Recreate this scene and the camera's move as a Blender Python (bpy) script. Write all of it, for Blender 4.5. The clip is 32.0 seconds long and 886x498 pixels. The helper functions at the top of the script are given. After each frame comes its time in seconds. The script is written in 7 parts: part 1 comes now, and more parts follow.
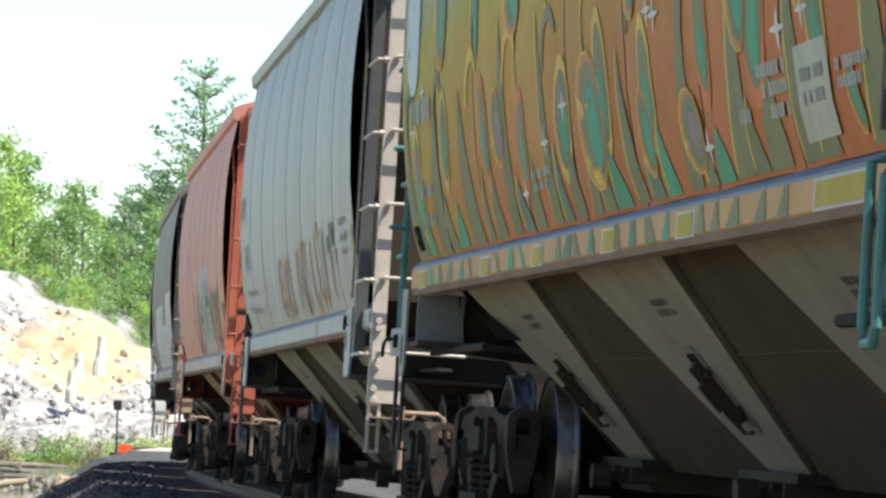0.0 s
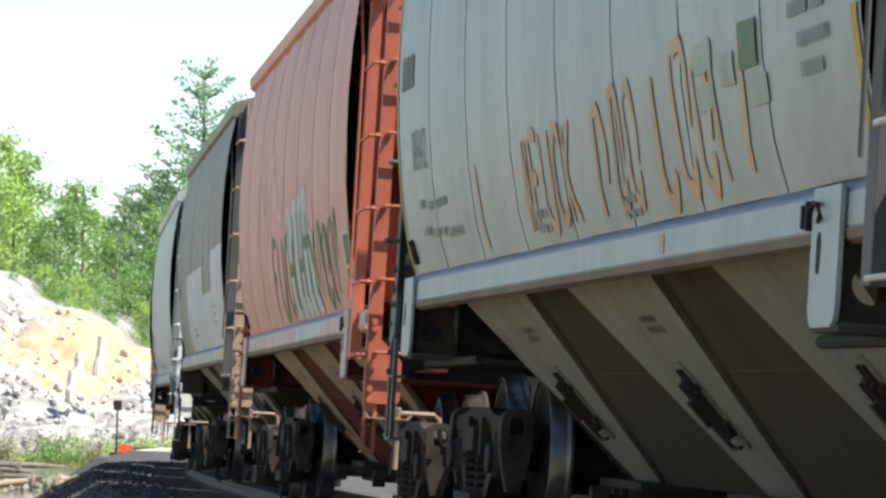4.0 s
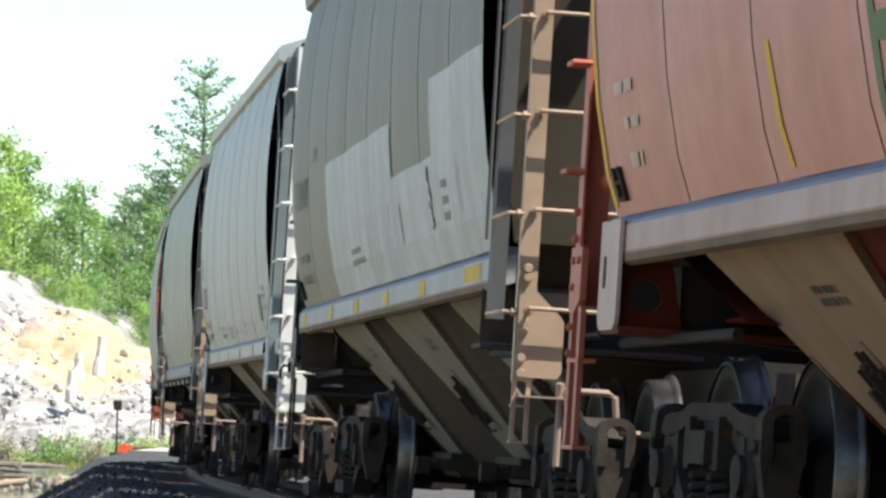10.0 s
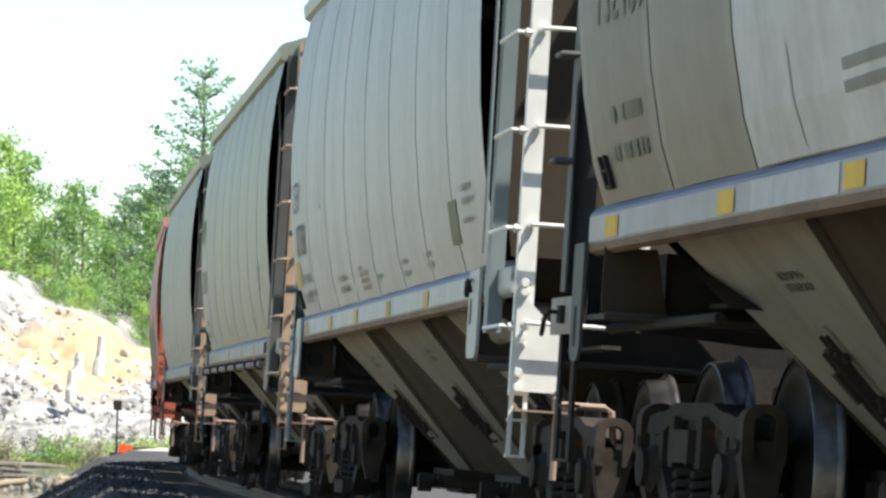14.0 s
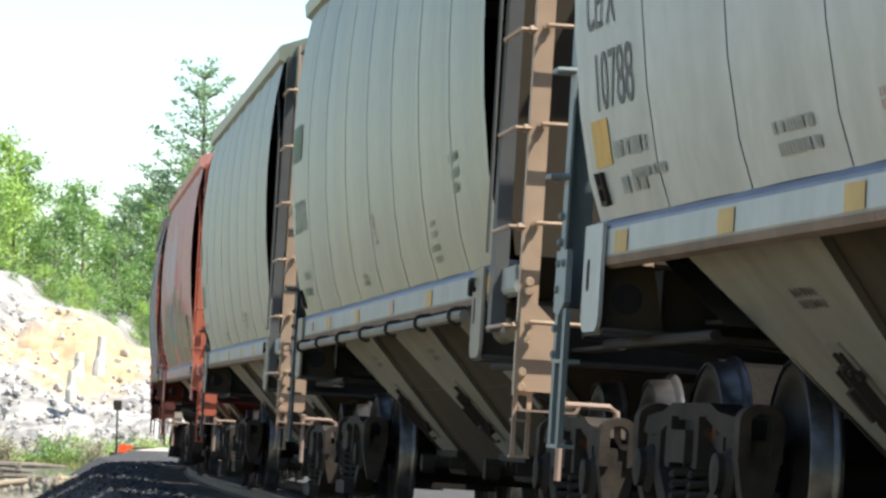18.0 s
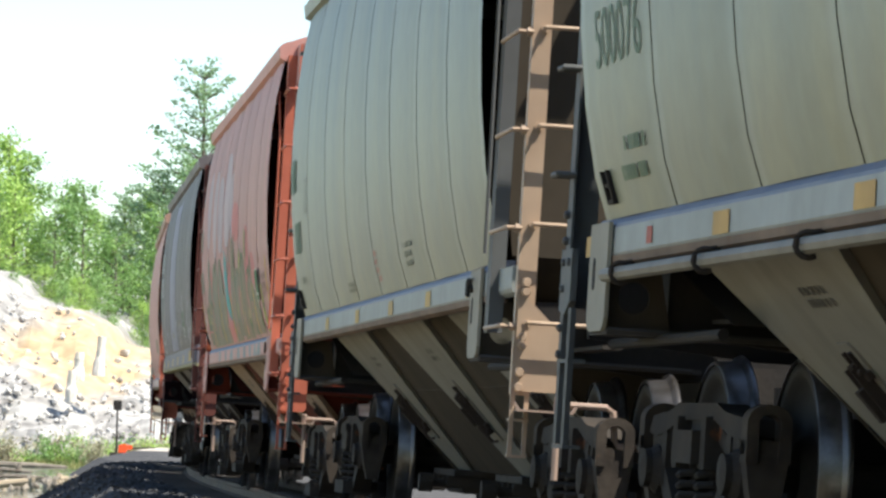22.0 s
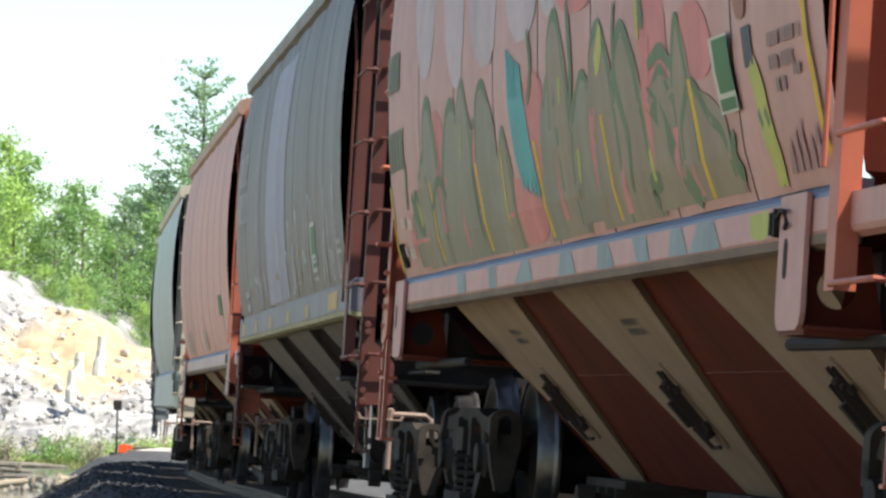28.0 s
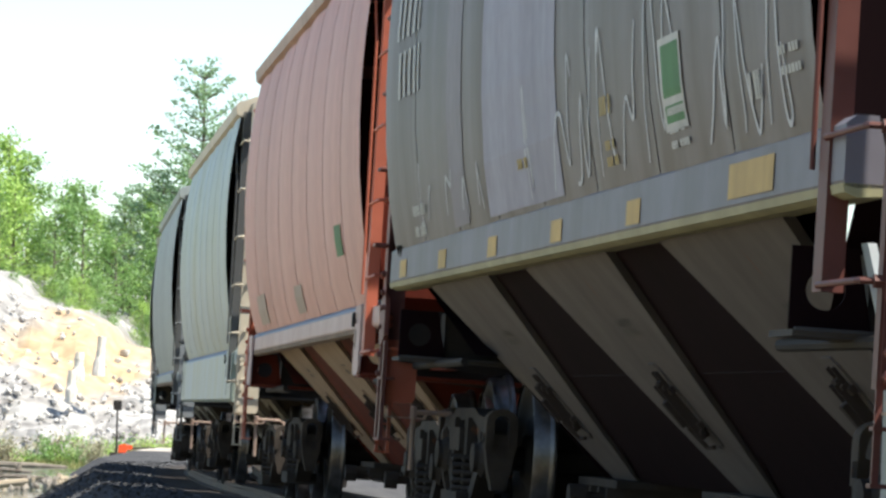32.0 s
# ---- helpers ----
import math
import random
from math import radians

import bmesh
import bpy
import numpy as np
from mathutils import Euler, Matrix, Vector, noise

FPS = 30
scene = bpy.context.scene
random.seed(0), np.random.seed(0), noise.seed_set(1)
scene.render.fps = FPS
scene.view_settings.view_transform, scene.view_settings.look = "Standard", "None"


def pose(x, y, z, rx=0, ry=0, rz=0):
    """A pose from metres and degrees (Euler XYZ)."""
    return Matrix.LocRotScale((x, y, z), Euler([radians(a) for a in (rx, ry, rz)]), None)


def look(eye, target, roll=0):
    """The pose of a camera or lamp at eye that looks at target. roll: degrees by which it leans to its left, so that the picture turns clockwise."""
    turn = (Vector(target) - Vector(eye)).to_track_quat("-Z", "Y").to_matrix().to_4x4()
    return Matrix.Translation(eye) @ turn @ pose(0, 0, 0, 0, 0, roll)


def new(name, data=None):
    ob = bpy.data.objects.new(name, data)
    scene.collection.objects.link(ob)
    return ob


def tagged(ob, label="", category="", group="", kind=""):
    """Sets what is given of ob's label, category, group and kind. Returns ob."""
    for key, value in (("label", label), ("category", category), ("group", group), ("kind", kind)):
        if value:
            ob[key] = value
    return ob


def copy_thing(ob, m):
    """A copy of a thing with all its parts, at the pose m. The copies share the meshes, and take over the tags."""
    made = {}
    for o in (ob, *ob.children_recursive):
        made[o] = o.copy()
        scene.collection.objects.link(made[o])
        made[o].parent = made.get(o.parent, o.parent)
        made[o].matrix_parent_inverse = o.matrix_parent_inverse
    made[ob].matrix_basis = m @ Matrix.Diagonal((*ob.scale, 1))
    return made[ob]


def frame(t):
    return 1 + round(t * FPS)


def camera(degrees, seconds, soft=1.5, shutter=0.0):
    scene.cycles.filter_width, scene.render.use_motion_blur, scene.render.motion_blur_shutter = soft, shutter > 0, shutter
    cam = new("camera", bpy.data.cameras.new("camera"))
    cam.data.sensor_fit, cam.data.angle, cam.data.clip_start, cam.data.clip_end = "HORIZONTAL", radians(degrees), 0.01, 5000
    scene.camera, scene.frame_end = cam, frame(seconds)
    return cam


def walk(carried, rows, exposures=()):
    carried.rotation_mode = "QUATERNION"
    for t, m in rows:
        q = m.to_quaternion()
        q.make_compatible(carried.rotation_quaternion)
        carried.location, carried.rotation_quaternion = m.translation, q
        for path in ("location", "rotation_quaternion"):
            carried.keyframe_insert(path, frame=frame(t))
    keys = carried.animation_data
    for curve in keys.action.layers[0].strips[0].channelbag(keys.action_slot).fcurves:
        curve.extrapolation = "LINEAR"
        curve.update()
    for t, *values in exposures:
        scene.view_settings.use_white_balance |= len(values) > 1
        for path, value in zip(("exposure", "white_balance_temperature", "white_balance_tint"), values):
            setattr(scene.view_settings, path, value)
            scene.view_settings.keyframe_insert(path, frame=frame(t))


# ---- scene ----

# camera: a long lens on a low tripod beside the track; it stands still
CLIP = 32.0
EYE = (0.0, 0.0, 0.6756)
TILT = 2.472
cam = camera(11.478, CLIP, soft=2.7)
VIEW = look(EYE, (0, 100, EYE[2] + 100 * math.tan(radians(TILT))), 1.4008)
walk(cam, [(0.0, VIEW), (CLIP, VIEW)], exposures=[(0.0, 1.21, 6340, 7), (CLIP, 1.21, 6340, 7)])

# ---- world, sun ----
SUN_EL, SUN_AZ = 60.0, 116.0   # azimuth clockwise from +Y
world = bpy.data.worlds.new("world")
scene.world = world
world.use_nodes = True
wn = world.node_tree
sky = wn.nodes.new("ShaderNodeTexSky")
sky.sky_type = "NISHITA"
sky.sun_disc = False
sky.sun_elevation, sky.sun_rotation = radians(SUN_EL), radians(SUN_AZ)
sky.dust_density, sky.air_density = 0.3, 1.0
wn.nodes["Background"].inputs[1].default_value = 0.102
wn.links.new(sky.outputs[0], wn.nodes["Background"].inputs[0])
sun_data = bpy.data.lights.new("sun", "SUN")
sun_data.energy, sun_data.angle, sun_data.color = 4.8, radians(0.5), (1.0, 0.94, 0.85)
sun = new("sun", sun_data)
sun_dir = Vector((math.sin(radians(SUN_AZ)) * math.cos(radians(SUN_EL)), math.cos(radians(SUN_AZ)) * math.cos(radians(SUN_EL)), math.sin(radians(SUN_EL))))
sun.matrix_world = look(sun_dir * 60, (0, 0, 0))

# ---- the track's line: s metres along it from abreast of the camera ----
HEAD0, K0, K1, K2, S_END = -0.1863593, 0.004633124, -0.000168732, 3.326992e-06, 104.0
X0, BANK, BED_BANK = 5.003232, 0.0382544, 0.0288
SPEED, SLOW = 4.028184, 0.0007548222
# the rails' height along the line
KNOTS = np.array((5.0, 15.0, 25.0, 35.0, 50.0, 70.0, 95.0, 130.0))
RISE = np.array((-0.016, -0.016, 0.021, -0.013, -0.003, 0.001, 0.039, -0.140))
GRADE = np.gradient(RISE, KNOTS)


def rail_height(s):
    x = min(max(s, KNOTS[0]), KNOTS[-1])
    i = min(max(int(np.searchsorted(KNOTS, x)) - 1, 0), len(KNOTS) - 2)
    w = KNOTS[i + 1] - KNOTS[i]
    f = (x - KNOTS[i]) / w
    h = (2 * f ** 3 - 3 * f * f + 1) * RISE[i] + (f ** 3 - 2 * f * f + f) * w * GRADE[i] + (3 * f * f - 2 * f ** 3) * RISE[i + 1] + (f ** 3 - f * f) * w * GRADE[i + 1]
    return float(h + max(0.0, KNOTS[0] - s) * -GRADE[0])


def heading(s):
    if s < 0:
        return HEAD0 + K0 * s
    e = min(s, S_END)
    a = HEAD0 + K0 * e + K1 * e * e / 2 + K2 * e ** 3 / 6
    return a + (K0 + K1 * S_END + K2 * S_END ** 2 / 2) * (s - e)


LINE = {}
_x, _y = X0, 0.0
LINE[0] = (_x, _y)
for _i in range(0, 1300):
    _a = heading((_i + 0.5) * 0.25)
    _x, _y = _x + 0.25 * math.sin(_a), _y + 0.25 * math.cos(_a)
    LINE[_i + 1] = (_x, _y)
_x, _y = X0, 0.0
for _i in range(0, 720):
    _a = heading(-(_i + 0.5) * 0.25)
    _x, _y = _x - 0.25 * math.sin(_a), _y - 0.25 * math.cos(_a)
    LINE[-_i - 1] = (_x, _y)


def track(s):
    f = s / 0.25
    i = math.floor(f)
    f -= i
    p, q = LINE[i], LINE[i + 1]
    return Vector((p[0] + (q[0] - p[0]) * f, p[1] + (q[1] - p[1]) * f, rail_height(s)))


def beside(s, n, z, bank=BANK):
    """A place n metres to the left of the track's middle and z above its rails."""
    a = heading(s)
    nb, zb = n * math.cos(bank) - z * math.sin(bank), z * math.cos(bank) + n * math.sin(bank)
    return track(s) + Vector((-math.cos(a) * nb, math.sin(a) * nb, zb))


def rolled(t):
    return SPEED * t + SLOW * t * t / 2


TRUCK = 6.3


def car_pose(s, lift=0.0):
    """A car's pose, carried by its two trucks: x to its rear, y to its left side, z up; lift: how high the body rides."""
    a, b = track(s - TRUCK), track(s + TRUCK)
    x = (b - a).normalized()
    y = Vector((-x.y, x.x, 0)).normalized()
    m = Matrix((x, y, x.cross(y))).transposed().to_4x4()
    return Matrix.Translation((a + b) / 2) @ m @ Matrix.Rotation(BANK, 4, "X") @ Matrix.Rotation(-0.0055, 4, "Y") @ Matrix.Translation((0, 0, lift))


# ---- materials ----
def mat(name, color, rough=0.6, metal=0.0, color2=None, scale=(1, 1, 1), fine=20.0, rust=0.0, bump=0.1, spread=(0.35, 0.65), rust_color=(0.16, 0.06, 0.025), jitter=0.0, gloss=0.25):
    m = bpy.data.materials.new(name)
    m.use_nodes = True
    nt = m.node_tree
    N, L = nt.nodes, nt.links
    b = N["Principled BSDF"]
    b.inputs["Roughness"].default_value, b.inputs["Metallic"].default_value = rough, metal
    b.inputs["Specular IOR Level"].default_value = gloss
    tc = N.new("ShaderNodeTexCoord")
    mp = N.new("ShaderNodeMapping")
    mp.inputs["Scale"].default_value = scale
    L.new(tc.outputs["Object"], mp.inputs["Vector"])
    n1 = N.new("ShaderNodeTexNoise")
    n1.inputs["Scale"].default_value, n1.inputs["Detail"].default_value = 1.0, 6.0
    L.new(mp.outputs[0], n1.inputs["Vector"])
    r1 = N.new("ShaderNodeMapRange")
    r1.inputs["From Min"].default_value, r1.inputs["From Max"].default_value = spread
    L.new(n1.outputs[0], r1.inputs["Value"])
    mix = N.new("ShaderNodeMix")
    mix.data_type = "RGBA"
    c2 = color2 or tuple(c * 0.7 for c in color)
    mix.inputs["A"].default_value, mix.inputs["B"].default_value = (*color, 1), (*c2, 1)
    L.new(r1.outputs[0], mix.inputs["Factor"])
    n2 = N.new("ShaderNodeTexNoise")
    n2.inputs["Scale"].default_value, n2.inputs["Detail"].default_value = fine, 5.0
    L.new(tc.outputs["Object"], n2.inputs["Vector"])
    hsv = N.new("ShaderNodeHueSaturation")
    r2 = N.new("ShaderNodeMapRange")
    r2.inputs["To Min"].default_value, r2.inputs["To Max"].default_value = 0.82, 1.18
    L.new(n2.outputs[0], r2.inputs["Value"])
    L.new(r2.outputs[0], hsv.inputs["Value"])
    L.new(mix.outputs["Result"], hsv.inputs["Color"])
    out = hsv.outputs[0]
    if jitter:
        oi = N.new("ShaderNodeObjectInfo")
        r4 = N.new("ShaderNodeMapRange")
        r4.inputs["To Min"].default_value, r4.inputs["To Max"].default_value = 1 - jitter, 1 + jitter
        L.new(oi.outputs["Random"], r4.inputs["Value"])
        h2 = N.new("ShaderNodeHueSaturation")
        L.new(r4.outputs[0], h2.inputs["Value"])
        L.new(out, h2.inputs["Color"])
        out = h2.outputs[0]
    if rust:
        n3 = N.new("ShaderNodeTexNoise")
        n3.inputs["Scale"].default_value, n3.inputs["Detail"].default_value = 2.2, 9.0
        L.new(mp.outputs[0], n3.inputs["Vector"])
        r3 = N.new("ShaderNodeMapRange")
        r3.inputs["From Min"].default_value, r3.inputs["From Max"].default_value = 0.72 - 0.25 * rust, 0.8 - 0.2 * rust
        L.new(n3.outputs[0], r3.inputs["Value"])
        m3 = N.new("ShaderNodeMix")
        m3.data_type = "RGBA"
        m3.inputs["B"].default_value = (*rust_color, 1)
        L.new(r3.outputs[0], m3.inputs["Factor"])
        L.new(out, m3.inputs["A"])
        out = m3.outputs["Result"]
    L.new(out, b.inputs["Base Color"])
    if bump:
        bp = N.new("ShaderNodeBump")
        bp.inputs["Strength"].default_value, bp.inputs["Distance"].default_value = bump, 0.01
        L.new(n2.outputs[0], bp.inputs["Height"])
        L.new(bp.outputs[0], b.inputs["Normal"])
    return m


def paint(name, color, color2=None, rust=0.15, rough=0.52, gloss=0.18):
    """Weathered car paint: chalk and dirt in streaks down the sheet."""
    return mat(name, color, rough, 0.0, color2, (2.6, 1.0, 0.22), 7.0, rust, 0.06, (0.3, 0.7), gloss=gloss, jitter=0.06)


steel_dark = mat("truck_steel", (0.032, 0.029, 0.027), 0.75, 0.0, (0.05, 0.041, 0.034), (3, 3, 3), 40, 0.1, 0.25, gloss=0.06)
steel_black = mat("underframe_steel", (0.022, 0.020, 0.019), 0.75, 0.0, (0.034, 0.029, 0.025), (2, 2, 2), 30, 0.1, 0.15, gloss=0.1)
tread_steel = mat("polished_tread", (0.13, 0.122, 0.12), 0.3, 0.6, (0.05, 0.044, 0.04), (6, 6, 6), 60, 0.0, 0.02, gloss=0.5)
rail_steel = mat("rail_steel", (0.05, 0.037, 0.03), 0.6, 0.2, (0.09, 0.062, 0.045), (2, 2, 2), 40, 0.3, 0.2, gloss=0.08)
tie_wood = mat("tie_wood", (0.06, 0.048, 0.04), 0.9, 0.0, (0.12, 0.1, 0.085), (6, 1, 6), 30, 0.0, 0.5, jitter=0.3)
ballast_stone = mat("ballast_stone", (0.055, 0.054, 0.057), 0.9, 0.0, (0.10, 0.098, 0.097), (3, 3, 3), 25, 0.0, 0.5, gloss=0.0)
ground_soil = mat("soil", (0.31, 0.25, 0.17), 0.95, 0.0, (0.18, 0.17, 0.095), (0.15, 0.15, 0.15), 4, 0.0, 0.4, gloss=0.0)
rock_face = mat("pale_rock", (0.52, 0.49, 0.455), 0.9, 0.0, (0.30, 0.275, 0.25), (0.6, 0.6, 0.6), 3, 0.0, 0.6)
bark = mat("bark", (0.1, 0.075, 0.055), 0.9, 0.0, (0.2, 0.17, 0.14), (4, 4, 1), 12, 0.0, 0.4)


def leaf_mat(name, color, color2):
    m = bpy.data.materials.new(name)
    m.use_nodes = True
    N, L = m.node_tree.nodes, m.node_tree.links
    b = N["Principled BSDF"]
    b.inputs["Roughness"].default_value = 0.55
    g = N.new("ShaderNodeNewGeometry")
    mix = N.new("ShaderNodeMix")
    mix.data_type = "RGBA"
    mix.inputs["A"].default_value, mix.inputs["B"].default_value = (*color, 1), (*color2, 1)
    L.new(g.outputs["Random Per Island"], mix.inputs["Factor"])
    L.new(mix.outputs["Result"], b.inputs["Base Color"])
    t = N.new("ShaderNodeBsdfTranslucent")
    L.new(mix.outputs["Result"], t.inputs["Color"])
    s = N.new("ShaderNodeMixShader")
    s.inputs[0].default_value = 0.4
    L.new(b.outputs[0], s.inputs[1])
    L.new(t.outputs[0], s.inputs[2])
    L.new(s.outputs[0], N["Material Output"].inputs[0])
    return m


leaf_spring = leaf_mat("spring_leaves", (0.27, 0.43, 0.08), (0.44, 0.58, 0.16))
leaf_deep = leaf_mat("deep_leaves", (0.15, 0.28, 0.08), (0.28, 0.42, 0.13))
needle = leaf_mat("pine_needles", (0.16, 0.27, 0.14), (0.28, 0.40, 0.20))
grass_mat = leaf_mat("grass_blades", (0.16, 0.2, 0.05), (0.35, 0.33, 0.13))

water_mat = bpy.data.materials.new("pond_water")
water_mat.use_nodes = True
_b = water_mat.node_tree.nodes["Principled BSDF"]
_b.inputs["Base Color"].default_value, _b.inputs["Roughness"].default_value = (0.06, 0.075, 0.05, 1), 0.08
_n = water_mat.node_tree.nodes.new("ShaderNodeTexNoise")
_n.inputs["Scale"].default_value = 3.0
_p = water_mat.node_tree.nodes.new("ShaderNodeBump")
_p.inputs["Strength"].default_value, _p.inputs["Distance"].default_value = 0.12, 0.02
water_mat.node_tree.links.new(_n.outputs[0], _p.inputs["Height"])
water_mat.node_tree.links.new(_p.outputs[0], _b.inputs["Normal"])


# ---- mesh tools ----
class Shape:
    """Gathers vertices and faces; made into a mesh by done()."""

    def __init__(self):
        self.v, self.f = [], []

    def add(self, verts, faces):
        k = len(self.v)
        self.v += [tuple(p) for p in verts]
        self.f += [tuple(i + k for i in f) for f in faces]
        return self

    def box(self, x0, x1, y0, y1, z0, z1):
        x0, x1, y0, y1, z0, z1 = min(x0, x1), max(x0, x1), min(y0, y1), max(y0, y1), min(z0, z1), max(z0, z1)
        return self.add([(x, y, z) for x in (x0, x1) for y in (y0, y1) for z in (z0, z1)],
                        [(0, 1, 3, 2), (4, 6, 7, 5), (0, 4, 5, 1), (2, 3, 7, 6), (0, 2, 6, 4), (1, 5, 7, 3)])

    def plate(self, poly, axis, a, b):
        """A flat polygon of (p, q) pushed from a to b along an axis (0 x, 1 y, 2 z)."""
        n = len(poly)

        def at(p, h):
            return {0: (h, p[0], p[1]), 1: (p[0], h, p[1]), 2: (p[0], p[1], h)}[axis]
        area = sum(poly[i][0] * poly[(i + 1) % n][1] - poly[(i + 1) % n][0] * poly[i][1] for i in range(n))
        flip = (area < 0) != (axis == 1)
        if a > b:
            a, b = b, a
        lo, hi = list(range(n)), list(range(n, 2 * n))
        faces = [tuple(reversed(lo)), tuple(hi)] + [(i, (i + 1) % n, n + (i + 1) % n, n + i) for i in range(n)]
        if flip:
            faces = [tuple(reversed(f)) for f in faces]
        return self.add([at(p, a) for p in poly] + [at(p, b) for p in poly], faces)

    def tube(self, path, r, sides=8, closed_ends=True):
        path = [Vector(p) for p in path]
        rings = []
        for i, p in enumerate(path):
            d = (path[min(i + 1, len(path) - 1)] - path[max(i - 1, 0)]).normalized()
            up = Vector((0, 0, 1)) if abs(d.z) < 0.9 else Vector((1, 0, 0))
            a = d.cross(up).normalized()
            b = a.cross(d)
            rr = r[i] if isinstance(r, (list, tuple)) else r
            rings.append([p + (a * math.cos(k * math.tau / sides) + b * math.sin(k * math.tau / sides)) * rr for k in range(sides)])
        verts = [v for ring in rings for v in ring]
        faces = []
        for i in range(len(rings) - 1):
            for k in range(sides):
                j = (k + 1) % sides
                faces.append((i * sides + k, (i + 1) * sides + k, (i + 1) * sides + j, i * sides + j))
        if closed_ends:
            faces.append(tuple(range(sides)))
            faces.append(tuple(reversed(range((len(rings) - 1) * sides, len(rings) * sides))))
        return self.add(verts, faces)

    def lathe(self, profile, y_axis=True, sides=32, cx=0.0, cz=0.0):
        """Turns (offset along y, radius) pairs round the y axis through (cx, cz)."""
        verts, faces, n = [], [], len(profile)
        for k in range(sides):
            c, s = math.cos(k * math.tau / sides), math.sin(k * math.tau / sides)
            verts += [(cx + r * c, y, cz + r * s) for y, r in profile]
        for k in range(sides):
            j = (k + 1) % sides
            for i in range(n - 1):
                faces.append((k * n + i, k * n + i + 1, j * n + i + 1, j * n + i))
        return self.add(verts, faces)

    def strip(self, rows, close=False):
        """A skin over rows of points, all of one length."""
        n = len(rows[0])
        faces = [(i * n + k, i * n + k + 1, (i + 1) * n + k + 1, (i + 1) * n + k) for i in range(len(rows) - 1) for k in range(n - 1)]
        return self.add([p for r in rows for p in r], faces)

    def done(self, name, smooth=False):
        me = bpy.data.meshes.new(name)
        me.from_pydata(self.v, [], self.f)
        if smooth:
            me.polygons.foreach_set("use_smooth", [True] * len(self.f))
        me.update()
        return me


def part(name, mesh, material, parent=None, label="", pose_=None):
    if isinstance(mesh, Shape):
        mesh = mesh.done(name)
    ob = new(name, mesh)
    if not mesh.materials:
        mesh.materials.append(material)
    if mesh.materials[0] is not material:
        ob.material_slots[0].link = "OBJECT"
        ob.material_slots[0].material = material
    if parent:
        ob.parent = parent
    if pose_:
        ob.matrix_basis = pose_
    if label:
        tagged(ob, label)
    return ob


# ---- ground, ballast, rails ----
def build_ground():
    sh = Shape()
    xs = [-4000, -900, -300, -120, -60, -30, -20, -12, -6, 0, 6, 14, 30, 60, 120, 300, 900, 4000]
    ys = [-4000, -900, -300, -100, -40, 0, 40, 80, 110, 150, 190, 230, 280, 330, 400, 700, 1500, 4900]
    sh.strip([[(x, y, -1.25) for x in xs] for y in ys])
    g = part("ground", sh, ground_soil)
    tagged(g, "dry grassy soil beside the railway line", "ground", kind="structure")


def build_ballast():
    prof = [(-44.0, 0.0), (-40.0, 0.5), (-3.2, -0.32), (-1.9, -0.17), (1.25, -0.17), (1.7, -0.12), (2.4, -0.11), (2.7, -0.3), (3.3, -0.64), (4.4, -1.35)]
    rows = []
    for i in range(-200, 320):
        rows.append([beside(i * 0.75, n, z, BED_BANK) for n, z in prof])
    b = part("ballast", Shape().strip([list(reversed(r)) for r in rows]), ballast_stone)
    tagged(b, "dark grey crushed stone ballast under the track", "ballast", kind="structure")


def build_rails():
    head = [(-0.036, 0.0), (0.036, 0.0), (0.036, -0.035), (0.01, -0.05), (0.01, -0.13), (0.07, -0.15), (0.07, -0.165), (-0.07, -0.165), (-0.07, -0.15), (-0.01, -0.13), (-0.01, -0.05), (-0.036, -0.035), (-0.036, 0.0)]
    for side in (1, -1):
        rows = [[beside(i * 1.0, side * 0.66 + a, z) for a, z in head] for i in range(-150, 230)]
        r = part("rail", Shape().strip(rows), rail_steel)
        tagged(r, "worn brown steel running rail on wooden ties", "rail", "rails of the track")


build_ground()
build_ballast()
build_rails()


def build_ties():
    me = Shape().box(-0.11, 0.11, -1.3, 1.3, -0.34, -0.155).done("railway_tie")
    for k in range(150):
        s_ = 24 + k * 0.56
        a = heading(s_)
        o = part("railway_tie", me, tie_wood, None, "", Matrix.Translation(beside(s_, 0.0, 0.0)) @ Matrix.Rotation(math.pi / 2 - a, 4, "Z") @ Matrix.Rotation(BANK, 4, "X"))
        tagged(o, "weathered dark timber railway tie bedded in ballast", "railway tie", "ties of the track")


build_ties()


def build_gravel():
    rnd = random.Random(17)
    sh = Shape()
    for k in range(15000):
        s_ = 22 + 110 * rnd.random() ** 1.3
        n_ = rnd.uniform(1.2, 4.3)
        z_ = float(np.interp(n_, (1.25, 1.7, 2.4, 2.7, 3.3, 4.4), (-0.17, -0.12, -0.11, -0.3, -0.64, -1.35)))
        p = beside(s_, n_, z_, BED_BANK)
        r = rnd.uniform(0.02, 0.045)
        q = [p + Vector((rnd.uniform(-1, 1), rnd.uniform(-1, 1), rnd.uniform(-0.3, 1.0))) * r for _ in range(4)]
        sh.add(q, [(0, 1, 2), (0, 3, 1), (1, 3, 2), (2, 3, 0)])
    g = part("gravel", sh, ballast_stone)
    tagged(g, "loose dark crushed stones over the shoulder of the track", "gravel", kind="stuff")


build_gravel()


